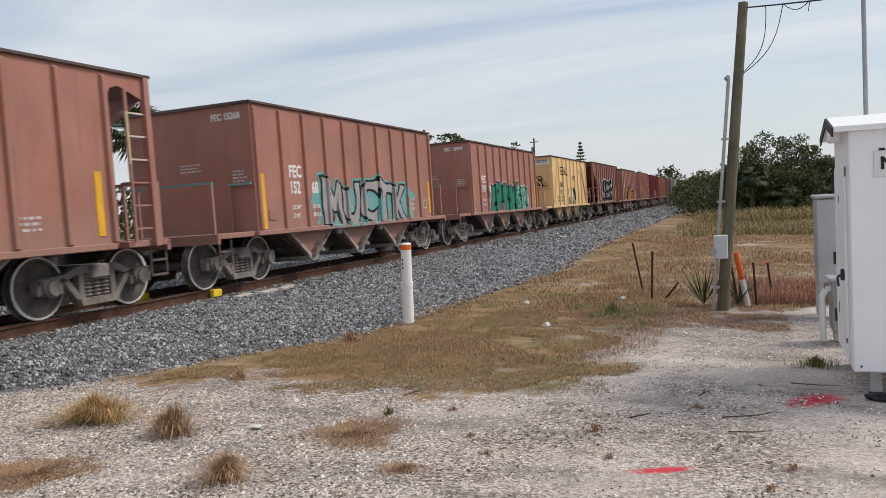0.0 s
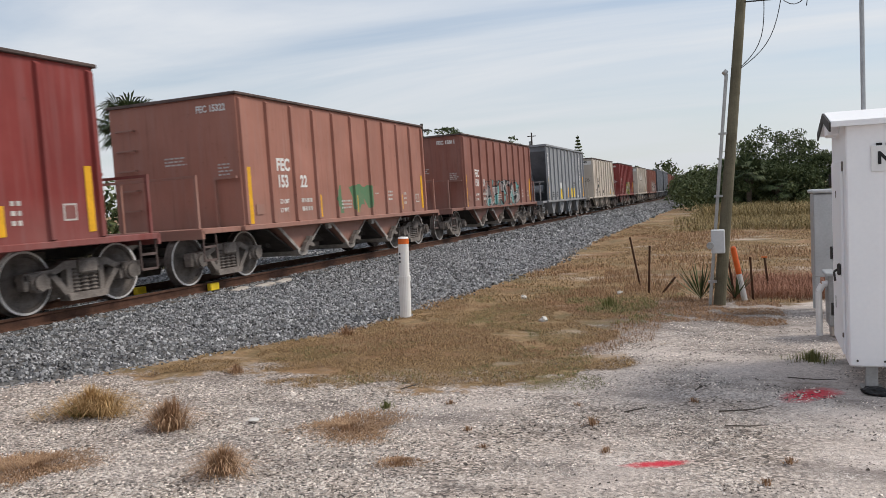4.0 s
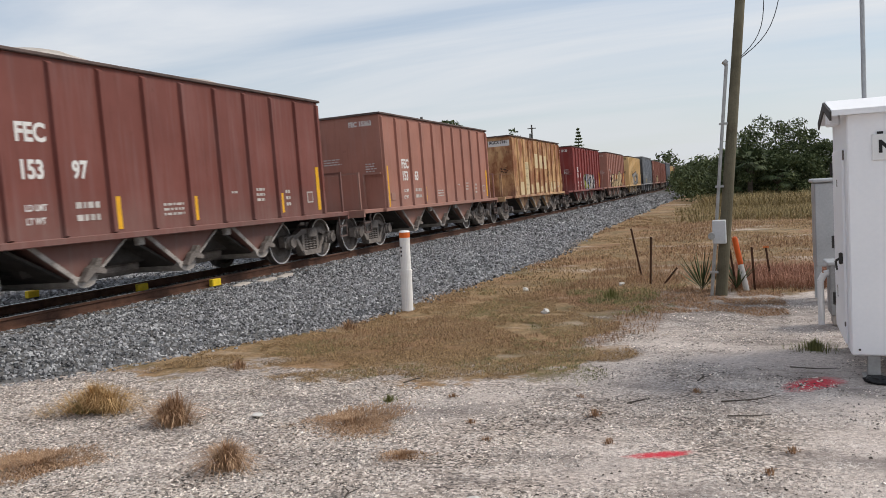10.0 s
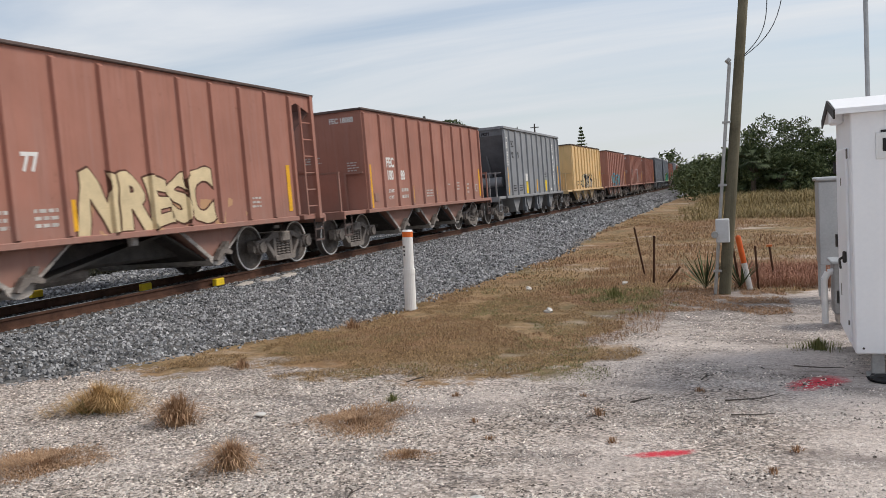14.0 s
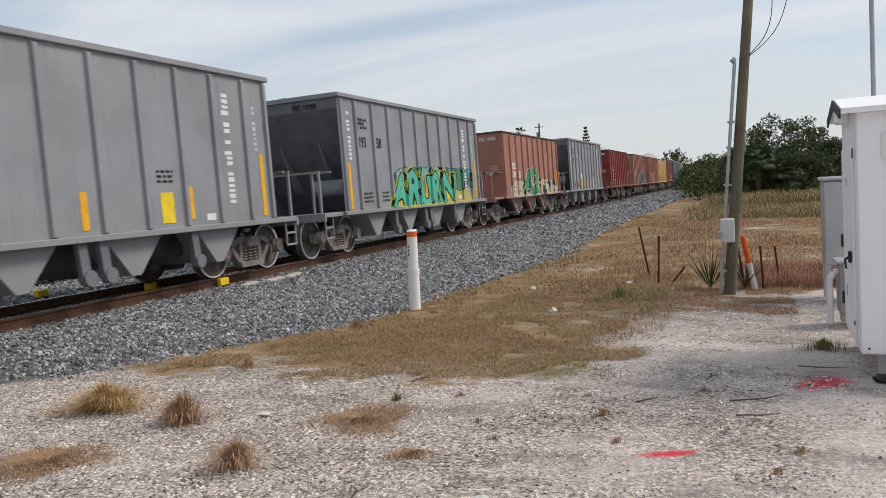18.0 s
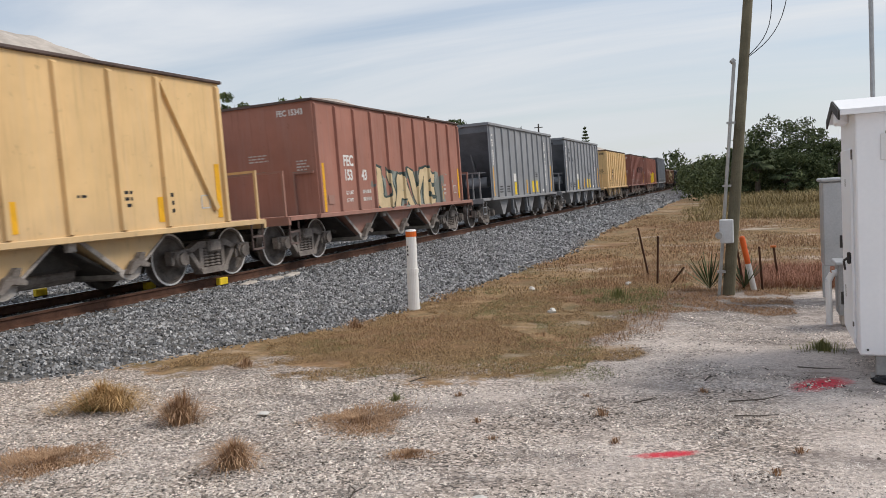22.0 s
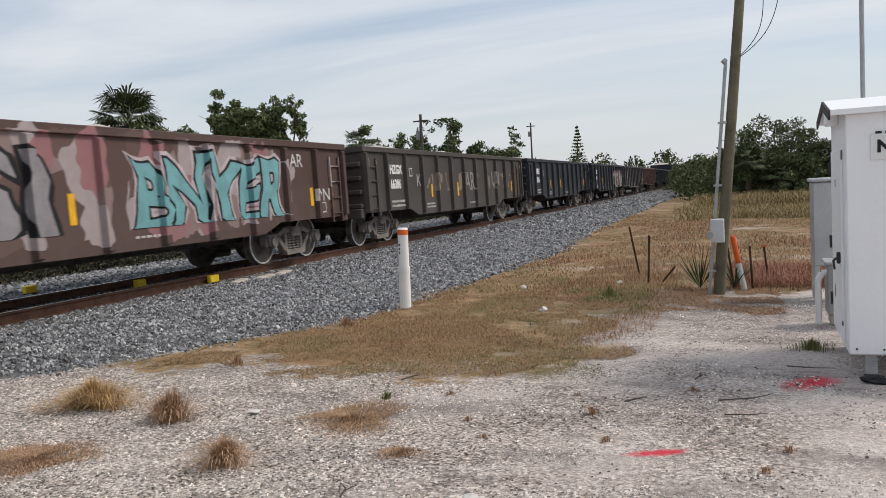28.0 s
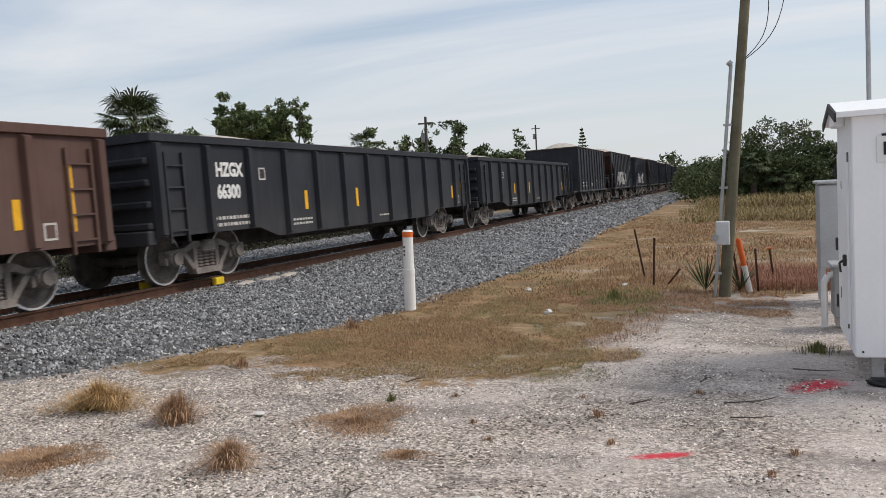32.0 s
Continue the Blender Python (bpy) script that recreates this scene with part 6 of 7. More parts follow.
def grey_cabinet():
    g = surface("light_grey_aluminium", (0.36, 0.37, 0.38), (0.50, 0.51, 0.52), 0.45, 0.3, 2.0, 40, 0.06)
    ob = thing("equipment_cabinet", "tall light grey aluminium equipment cabinet on a stand", "equipment cabinet", at=pose(0.90, 11.6, 0))
    bm = bmesh.new()
    box(bm, (0.35, 0.25, 1.02), (0.7, 0.5, 1.12), bevel=0.015)
    part("housing", bm, g, ob)
    bm = bmesh.new()
    box(bm, (0.35, 0.25, 1.61), (0.76, 0.58, 0.05), bevel=0.015)
    part("lid", bm, g, ob)
    for i in range(7):
        bm = bmesh.new()
        rod(bm, (0.30, -0.012, 0.6 + i * 0.15), (0.30, 0.01, 0.6 + i * 0.15), 0.011, 8)
        part("rivet", bm, M["rim"], ob)
    for x in (0.04, 0.66):
        for y in (0.04, 0.46):
            bm = bmesh.new()
            box(bm, (x, y, 0.23), (0.06, 0.06, 0.5))
            part("stand_leg", bm, g, ob)
    ob = thing("meter_enclosure", "small grey steel enclosure with a white conduit elbow", "enclosure", at=pose(0.90, 9.7, 0))
    bm = bmesh.new()
    box(bm, (0.2, 0.2, 0.40), (0.42, 0.36, 0.58), bevel=0.015)
    part("housing", bm, surface("grey_enclosure", (0.24, 0.24, 0.24), (0.36, 0.36, 0.36), 0.6, 0.1, 3, 40, 0.1), ob)
    bm = bmesh.new()
    box(bm, (0.2, 0.2, 0.70), (0.48, 0.42, 0.04), bevel=0.01)
    part("lid", bm, g, ob)
    pvc = plain("white_pvc", (0.72, 0.72, 0.72), 0.4, wear=0.1)
    bm = bmesh.new()
    rod(bm, (-0.10, 0.1, 0.0), (-0.10, 0.1, 0.50), 0.035, 12)
    rod(bm, (-0.10, 0.1, 0.50), (-0.06, 0.1, 0.58), 0.037, 12)
    rod(bm, (-0.06, 0.1, 0.58), (0.02, 0.1, 0.60), 0.035, 12)
    part("conduit_elbow", bm, pvc, ob, "white plastic conduit elbow")
    bm = bmesh.new()
    box(bm, (0.2, 0.2, 0.06), (0.36, 0.30, 0.12))
    part("plinth", bm, M["tie_pale"], ob)
    ob = thing("antenna_mast", "thin grey antenna mast behind the cabinet", "mast", at=pose(1.17, 8.95, 0))
    bm = bmesh.new()
    rod(bm, (0, 0, 0), (0, 0, 5.2), 0.022, 10)
    part("tube", bm, surface("grey_mast", (0.28, 0.29, 0.3), (0.4, 0.41, 0.42), 0.5, 0.3), ob)
    bm = bmesh.new()
    box(bm, (0, 0, 0.03), (0.16, 0.16, 0.06))
    part("base_plate", bm, g, ob)


grey_cabinet()


def stakes():
    ob = thing("cable_marker", "leaning orange and white striped marker pole", "marker pole", at=pose(0.03, 12.75, -0.05))
    a, b = Vector((0, 0, 0)), Vector((-0.16, 0, 0.86))
    for p, q, col, nm in ((0, 0.52, (0.70, 0.69, 0.67), "white_section"), (0.52, 0.97, (0.75, 0.14, 0.03), "orange_section")):
        bm = bmesh.new()
        rod(bm, a.lerp(b, p), a.lerp(b, q), 0.042, 14)
        part(nm, bm, plain(nm, col, 0.5), ob, nm.split("_")[0] + " plastic tube")
    bm = bmesh.new()
    bmesh.ops.create_icosphere(bm, subdivisions=2, radius=0.042, matrix=Matrix.Translation(a.lerp(b, 0.97)))
    part("end_cap", bm, plain("orange_cap", (0.75, 0.14, 0.03), 0.5), ob)
    rust = surface("rusty_iron", (0.045, 0.022, 0.015), (0.11, 0.055, 0.035), 0.85, 0.1, 8, 50, 0.3)
    for x, y, dx, h, cap in ((-1.48, 13.49, 0.04, 0.84, 0), (-1.76, 14.72, -0.16, 0.92, 0), (0.14, 12.8, -0.03, 0.68, 0), (0.40, 14.02, -0.06, 0.56, 1), (-1.29, 13.62, 0.24, 0.30, 0), (-0.12, 12.9, -0.12, 0.9, 0)):
        st = thing("fence_stake", "rusty iron stake standing in dry grass", "stake", "rusty stakes", at=pose(x, y, -0.03))
        bm = bmesh.new()
        beam(bm, (0, 0, 0), (dx, 0, h), 0.032)
        part("bar", bm, rust, st)
        if cap:
            bm = bmesh.new()
            box(bm, (dx, 0, h + 0.01), (0.09, 0.05, 0.03))
            part("cap", bm, plain("orange_tag", (0.7, 0.2, 0.06), 0.6), st, "orange tag")


stakes()


def rail_tags():
    for s, u in ((12.4, 0.10), (11.85, -1.16), (11.1, -3.1)):
        ob = thing("rail_tag", "small yellow block fixed beside the rail", "rail tag", "yellow rail tags")
        ob.matrix_basis = Matrix.Translation(on_line(s, u, 0.27))
        bm = bmesh.new()
        box(bm, (0, 0, 0.05), (0.10, 0.26, 0.14), bevel=0.015)
        part("block", bm, M["lemon"], ob)
        bm = bmesh.new()
        box(bm, (0.02, 0, -0.03), (0.16, 0.2, 0.03))
        part("bracket", bm, M["steel_dark"], ob)
    for s, u, r in ((12.5, 0.62, 8), (13.2, 0.72, -14), (13.9, 0.70, 4)):
        ob = thing("broken_tie_piece", "pale split piece of an old tie on the ballast", "timber piece", "tie pieces")
        ob.matrix_basis = Matrix.Translation(on_line(s, u, 0.245)) @ pose(0, 0, 0, 4, 2, r)
        bm = bmesh.new()
        box(bm, (0, 0, 0), (0.18, 0.42, 0.06), bevel=0.015)
        part("slab", bm, M["tie_pale"], ob)


rail_tags()


# ---------------------------------------------------------------- plants
def leaf_material(name, dark, light, rough=0.75):
    m, n, l, b = nodes_of(name, rough)
    r = n.new("ShaderNodeNewGeometry").outputs["Random Per Island"]
    l.new(ramp_of(n, l, r, [(0.0, dark), (0.6, tuple((a + c) / 2 for a, c in zip(dark, light))), (1.0, light)]), b.inputs["Base Color"])
    return m


LEAF = leaf_material("live_oak_leaf", (0.030, 0.048, 0.018), (0.15, 0.18, 0.075))
LEAF2 = leaf_material("light_green_leaf", (0.042, 0.066, 0.022), (0.175, 0.21, 0.08))
FROND = leaf_material("palm_frond", (0.026, 0.042, 0.018), (0.11, 0.14, 0.06))
STRAW = leaf_material("dry_straw_blade", (0.12, 0.072, 0.033), (0.56, 0.38, 0.195))
PALESTRAW = leaf_material("pale_straw_blade", (0.27, 0.16, 0.065), (0.68, 0.46, 0.22))
STRAW2 = leaf_material("russet_dry_blade", (0.19, 0.105, 0.058), (0.48, 0.295, 0.165))
GREENB = leaf_material("green_grass_blade", (0.085, 0.10, 0.030), (0.30, 0.29, 0.115))
MATSTRAW = leaf_material("bleached_russet_blade", (0.24, 0.14, 0.08), (0.60, 0.40, 0.245))
DARKWEED = leaf_material("dark_weed_leaf", (0.012, 0.014, 0.008), (0.075, 0.072, 0.04))
OLIVE = leaf_material("olive_weed_blade", (0.12, 0.095, 0.036), (0.42, 0.32, 0.15))
REDDISH = leaf_material("reddish_dry_stem", (0.20, 0.09, 0.055), (0.50, 0.26, 0.17))
BARK = surface("grey_brown_bark", (0.05, 0.04, 0.03), (0.15, 0.125, 0.10), 0.95, 0, 4, 30, 0.8, 0.02)


def leaf_cards(centres, size, rng, mat, name, stretch=1.0):
    """Small pointed leaves, each a bent pair of triangles."""
    n = len(centres)
    a = rng.normal(size=(n, 3))
    a /= np.linalg.norm(a, axis=1)[:, None]
    b = np.cross(a, rng.normal(size=(n, 3)))
    b /= np.linalg.norm(b, axis=1)[:, None]
    c = np.cross(a, b)
    s = (size * rng.uniform(0.6, 1.4, n))[:, None]
    v = np.stack([centres - a * s * stretch, centres + b * s * 0.5 + c * s * 0.15, centres + a * s * stretch, centres - b * s * 0.5 + c * s * 0.15], 1)
    f = np.arange(n * 4).reshape(n, 4)
    return polys(v.reshape(-1, 3).tolist(), f.tolist(), name, mat)


def tree(x, y, h, spread, seed, leaves=5000, size=0.13, mat=None, label="broad green tree behind the track", trunk=True, base=0.3):
    """A tapered trunk with limbs and a crown of leaf clumps with gaps."""
    leaves = int(leaves * 1.7)
    rng = np.random.default_rng(seed)
    ob = thing("tree", label, "tree", at=pose(x, y, -0.05))
    bm = bmesh.new()
    tips = []
    rod(bm, (0, 0, 0), (0.1, 0, h * 0.45), 0.05 * h ** 0.8, 9, 0.03 * h ** 0.8)
    for i in range(9):
        a = i * 2.4 + rng.uniform(0, 0.6)
        z0 = h * rng.uniform(0.2, 0.5)
        tip = Vector((math.cos(a) * spread * rng.uniform(0.45, 0.9), math.sin(a) * spread * rng.uniform(0.45, 0.9), h * rng.uniform(base + 0.2, 0.93)))
        mid = Vector((tip.x * 0.45, tip.y * 0.45, z0 + (tip.z - z0) * 0.6))
        rod(bm, (0, 0, z0), mid, 0.02 * h ** 0.8, 6, 0.013 * h ** 0.8)
        rod(bm, mid, tip, 0.013 * h ** 0.8, 5, 0.004)
        tips += [mid, tip]
        for _ in range(3):
            t2 = tip + Vector(rng.normal(size=3).tolist()) * spread * 0.25
            rod(bm, mid.lerp(tip, 0.6), t2, 0.008 * h ** 0.8, 4, 0.003)
            tips.append(t2)
    part("trunk", bm, BARK, ob)
    pts = []
    clumps = []
    for t in tips:
        for _ in range(3):
            c = np.array(t) + rng.normal(size=3) * spread * 0.16
            far = math.hypot(c[0], c[1]) / (0.78 * spread)
            clumps.append((c * np.array((1 / max(1, far), 1 / max(1, far), 1)), rng.uniform(0.10, 0.25) * spread))
    w = np.array([c[1] ** 2 for c in clumps])
    pick = rng.choice(len(clumps), leaves, p=w / w.sum())
    d = rng.normal(size=(leaves, 3))
    d /= np.linalg.norm(d, axis=1)[:, None]
    r = rng.random(leaves) ** 0.45
    pos = np.array([c[0] for c in clumps])[pick] + d * (r * np.array([c[1] for c in clumps])[pick])[:, None] * np.array((1, 1, 0.75))
    pos[:, 2] = np.clip(pos[:, 2], h * base, h * 1.12)
    part("crown", leaf_cards(pos, size * 0.66, rng, mat or LEAF, "crown", 1.2), None, ob)
    return ob


def palm(x, y, h, seed, fronds=34, length=1.6):
    """A cabbage palm: bare stem and a ball of fan leaves."""
    rng = np.random.default_rng(seed)
    ob = thing("palm_tree", "cabbage palm with a round head of fan fronds", "palm tree", at=pose(x, y, -0.05))
    bm = bmesh.new()
    rod(bm, (0, 0, 0), (0.05, 0, h - 0.8), 0.17, 10, 0.15)
    for i in range(14):
        a = i * 2.4
        beam(bm, (math.cos(a) * 0.15, math.sin(a) * 0.15, h - 2.0 + i * 0.08), (math.cos(a) * 0.34, math.sin(a) * 0.34, h - 1.75 + i * 0.08), 0.06)
    part("trunk", bm, BARK, ob)
    verts, faces = [], []
    for i in range(fronds):
        az, el = i * 2.4 + rng.uniform(-0.3, 0.3), math.asin(rng.uniform(-0.55, 0.98))
        way = Vector((math.cos(az) * math.cos(el), math.sin(az) * math.cos(el), math.sin(el)))
        side = way.cross(Vector((0, 0, 1))).normalized()
        up = side.cross(way)
        c = Vector((0.05, 0, h - 0.8)) + way * length * rng.uniform(0.28, 0.50)
        for k in range(13):
            g = (k - 6) / 6 * 1.35
            d = (way * math.cos(g) + side * math.sin(g)).normalized()
            ln = length * 0.60 * (1 - 0.25 * abs(g) / 1.35) * rng.uniform(0.8, 1.05)
            tip = c + d * ln * 0.9 - Vector((0, 0, (0.08 + 0.16 * abs(g)) * ln + rng.uniform(0, 0.15))) 
            wd = up.cross(d).normalized() * 0.055
            q = len(verts)
            m = c + d * ln * 0.6 - Vector((0, 0, 0.02 * ln))
            verts += [c, m + wd, tip, m - wd]
            faces.append((q, q + 1, q + 2, q + 3))
        q = len(verts)
        b0 = Vector((0.05, 0, h - 0.8))
        verts += [b0 + side * 0.02, c + side * 0.015, c - side * 0.015, b0 - side * 0.02]
        faces.append((q, q + 1, q + 2, q + 3))
    part("fronds", polys(verts, faces, "fronds", FROND), None, ob)
    return ob


def norfolk(x, y, h):
    ob = thing("pine_tree", "slim tiered conifer standing far off", "tree", at=pose(x, y, -0.05))
    rng = np.random.default_rng(9)
    bm = bmesh.new()
    rod(bm, (0, 0, 0), (0, 0, h), 0.16, 8, 0.02)
    part("trunk", bm, BARK, ob)
    pts = []
    for k in range(12):
        z = h * (0.45 + 0.55 * k / 12)
        r = 1.5 * (1 - k / 12.5)
        for i in range(70):
            a, q = rng.uniform(0, 6.28), rng.random() ** 0.6
            pts.append((math.cos(a) * r * q, math.sin(a) * r * q, z + 0.12 * q + rng.normal() * 0.05))
    part("crown", leaf_cards(np.array(pts), 0.16, rng, LEAF, "crown"), None, ob)


def thicket(name, spots, leaves, size, seed, label, mat):
    """Far or dense growth as one mass of leaves: spots of (x, y, radius, height)."""
    rng = np.random.default_rng(seed)
    w = np.array([s[2] * s[3] for s in spots])
    pick = rng.choice(len(spots), leaves, p=w / w.sum())
    sp = np.array(spots)[pick]
    a, q = rng.uniform(0, 6.283, leaves), rng.random(leaves) ** 0.5
    k = rng.random(leaves) ** 0.8
    lump = 0.75 + 0.25 * np.sin(a * 3 + sp[:, 0]) * np.cos(a * 5 + sp[:, 1])
    x = sp[:, 0] + np.cos(a) * q * sp[:, 2] * lump
    y = sp[:, 1] + np.sin(a) * q * sp[:, 2] * lump
    z = k * sp[:, 3] * np.sqrt(np.maximum(0.02, 1 - q ** 2.6)) * (0.9 + 0.2 * rng.random(leaves))
    me = leaf_cards(np.stack([x, y, z], 1), size, rng, mat, name)
    return tagged(new(name, me), label, "bushes", kind="stuff")


def lumped(name, domes, leaves, size, seed, label, mat):
    """Crowns grown together: each dome of (x, y, radius, height) carries many leafy lumps with dark gaps between."""
    rng = np.random.default_rng(seed)
    lumps = []
    for x, y, r, h in domes:
        for _ in range(int(26 * r)):
            d = rng.normal(size=3)
            d /= np.linalg.norm(d)
            k = rng.uniform(0.72, 1.0)
            z = h * 0.42 + d[2] * h * 0.52 * k
            if z > 0.15:
                lumps.append((x + d[0] * r * k, y + d[1] * r * k, z, rng.uniform(0.14, 0.30) * r ** 0.7))
    lumps = np.array(lumps)
    w = lumps[:, 3] ** 2
    pick = lumps[rng.choice(len(lumps), leaves, p=w / w.sum())]
    d = rng.normal(size=(leaves, 3))
    d /= np.linalg.norm(d, axis=1)[:, None]
    pos = pick[:, :3] + d * (rng.random(leaves) ** 0.4 * pick[:, 3])[:, None] * np.array((1.25, 1.25, 0.85))
    pos[:, 2] = np.maximum(pos[:, 2], 0.05)
    return tagged(new(name, leaf_cards(pos, size, rng, mat, name, 1.2)), label, "bushes", kind="stuff")


def blades(places, heights, rng, mat, name, label, lean=0.5, width=0.004, az=None, ln=None):
    n = len(places)
    az = rng.uniform(0, 6.283, n) if az is None else az
    out = np.stack([np.cos(az), np.sin(az), np.zeros(n)], 1)
    side = np.stack([-np.sin(az), np.cos(az), np.zeros(n)], 1) * width
    h = heights[:, None]
    ln = rng.uniform(0.1, 1.0, (n, 1)) * lean if ln is None else ln[:, None]
    up = np.array((0, 0, 1.0))
    mid = places + up * h * 0.6 + out * h * ln * 0.35
    tip = places + up * h * np.maximum(0.12, 1 - 0.5 * ln) + out * h * ln
    v = np.stack([places - side, places + side, mid + side * 0.8, mid - side * 0.8, tip], 1)
    q = (np.arange(n) * 5)[:, None]
    f4, f3 = (q + np.array([0, 1, 2, 3])).tolist(), (q + np.array([3, 2, 4])).tolist()
    return polys(v.reshape(-1, 3).tolist(), f4 + f3, name, mat)


def tuft(x, y, r, h, count, seed, mat, label, flop=1.0):
    rng = np.random.default_rng(seed)
    a, q = rng.uniform(0, 6.283, count), np.minimum(np.abs(rng.normal(0, 0.5, count)), 1.5)
    if h < 0.06:
        q = np.sqrt(rng.random(count)) * 0.8 * (1 + 0.25 * rng.normal(size=count))
    q = q * (1 + 0.3 * np.sin(2 * a + seed) + 0.2 * np.sin(3 * a + 2 * seed))
    p = np.stack([np.cos(a) * q * r, np.sin(a) * q * r * 0.8, np.full(count, -0.01)], 1)
    out = np.clip(q * rng.uniform(0.5, 1.6, count) * flop + 0.25 * (flop - 1), 0.05, 1.7)
    me = blades(p, h * rng.uniform(0.5, 1.1, count) * np.maximum(0.3, 1 - 0.3 * q), rng, mat, "blades", "", 0.9, 0.0028, a + rng.normal(0, 0.5, count), out)
    ob = new("grass_tuft", me)
    ob.location = (x, y, 0.05 * noise.noise((x * 0.35, y * 0.35, 1)))
    return tagged(ob, label, "grass tuft", "grass tufts")


def lawns():
    rng = np.random.default_rng(12)
    def field(name, count, xr, yr, h, keep, mat, label, width=0.0035, lean=0.8):
        x, y = rng.uniform(*xr, count), rng.uniform(*yr, count)
        ok = np.array([keep(a, b) for a, b in zip(x, y)])
        x, y = x[ok], y[ok]
        z = np.array([0.05 * noise.noise((a * 0.35, b * 0.35, 1)) - 0.012 for a, b in zip(x, y)])
        me = blades(np.stack([x, y, z], 1), rng.uniform(h[0], h[1], len(x)), rng, mat, name, "", lean, width)
        tagged(new(name, me), label, "grass", kind="stuff")
    clear = lambda x, y: x > RAIL_X + toe(y) + 0.02
    dense = lambda x, y, f, t: noise.noise((x * f, y * f, 3)) > t
    field("dry_grass", 190000, (-6.2, -0.4), (6.5, 13.5), (0.010, 0.042), lambda x, y: clear(x, y) and y > 6.7 + 0.8 * noise.noise((x, y * 0.4, 2)) and x < -1.5 + 1.1 * noise.noise((x * 0.9, y * 0.8, 4)) and dense(x, y, 1.1, -0.18) and noise.noise((x * 3.1, y * 3.1, 8)) > -0.35, STRAW, "short dry straw-coloured grass", 0.0026, 3.8)
    field("green_grass", 52000, (-6.0, -0.9), (6.7, 15.0), (0.012, 0.045), lambda x, y: clear(x, y) and y > 6.9 + 0.8 * noise.noise((x, y * 0.4, 2)) and dense(x, y, 0.75, 0.10) and noise.noise((x * 2.6, y * 2.6, 5)) > -0.15, GREENB, "patches of short green grass", 0.0025, 3.0)
    field("russet_grass", 30000, (-5.4, -1.0), (8.0, 14.5), (0.02, 0.085), lambda x, y: clear(x, y) and noise.noise((x * 0.6 + 7, y * 0.6, 3)) > 0.02 + 0.25 * noise.noise((x * 3, y * 3, 6)), STRAW2, "taller russet dry grass", 0.0022, 2.4)
    field("meadow_grass", 100000, (-5.5, 9.0), (12.6, 40.0), (0.02, 0.08), lambda x, y: clear(x, y) and dense(x, y, 0.35, -0.22) and noise.noise((x * 1.6, y * 1.1, 2)) > -0.35, STRAW, "dry meadow grass", 0.006, 2.6)
    field("russet_weeds", 15000, (-2.8, 2.6), (12.2, 17.5), (0.04, 0.18), lambda x, y: clear(x, y) and y > 12.9 + 1.2 * noise.noise((x * 1.3, y, 1)) and dense(x, y, 0.8, -0.15), STRAW2, "reddish dry weeds round the pole", 0.0028, 1.6)
    field("far_weeds", 42000, (-3.4, 14.0), (32.0, 56.0), (0.1, 0.5), lambda x, y: clear(x, y) and x > 0.9 - 0.09 * y + 2.6 * noise.noise((x * 0.5, y * 0.25, 4)) and dense(x, y, 0.3, 0.0), OLIVE, "green-brown weeds before the bushes", 0.010, 2.6)
    field("tall_weeds", 16000, (-2.6, 14.0), (44.0, 56.0), (0.4, 1.15), lambda x, y: x > 2.2 - 0.09 * y and noise.noise((x * 0.5, y * 0.3, 9)) > 0.02, OLIVE, "tall olive weeds at the edge of the bushes", 0.011, 2.4)
    field("rust_meadow", 40000, (-5.0, 8.0), (14.0, 38.0), (0.03, 0.16), lambda x, y: clear(x, y) and noise.noise((x * 0.45, y * 0.22, 6)) > 0.05, STRAW2, "rusty brown tufts over the meadow", 0.007, 2.2)

    field("dead_litter", 48000, (-3.0, 0.5), (8.6, 13.2), (0.010, 0.05), lambda x, y: x > -2.4 + 0.7 * noise.noise((x, y, 4)) and y > 11.2 - 1.6 * (x + 2.4) * 0.2 + 1.5 * noise.noise((x * 0.9, y * 0.9, 7)) and noise.noise((x * 2.2, y * 2.2, 3)) > -0.25, STRAW2, "matted dead grass litter before the pole", 0.003, 4.0)
    field("green_weeds", 3600, (-2.7, -1.2), (10.4, 12.9), (0.03, 0.11), lambda x, y: noise.noise((x * 1.3, y * 1.3, 12)) > -0.3 + 0.6 * math.hypot(x + 1.8, (y - 11.6) * 0.6) , GREENB, "low green weeds among dry grass", 0.003, 2.4)
    field("reddish_weeds", 7000, (-0.2, 1.6), (12.7, 15.5), (0.08, 0.32), lambda x, y: y > 12.9 + 0.3 * noise.noise((x, y, 1)), REDDISH, "brick-red dry weeds behind the marker pole", 0.003, 1.6)


lawns()


def palmetto(x, y, h, seed):
    """A stemless fan plant of stiff pointed blades."""
    rng = np.random.default_rng(seed)
    verts, faces = [], []
    for i in range(46):
        a, e = rng.uniform(0, 6.283), rng.uniform(0.35, 1.35)
        d = Vector((math.cos(a) * math.cos(e), math.sin(a) * math.cos(e), math.sin(e)))
        side = d.cross(Vector((0, 0, 1))).normalized() * 0.012
        tip = d * h * rng.uniform(0.6, 1.05)
        q = len(verts)
        verts += [Vector((0, 0, 0)), tip * 0.5 + side, tip, tip * 0.5 - side]
        faces.append((q, q + 1, q + 2, q + 3))
    ob = new("palmetto", polys(verts, faces, "palmetto", FROND))
    ob.location = (x, y, 0.02)
    tagged(ob, "spiky grey-green palmetto beside the timber pole", "palmetto")


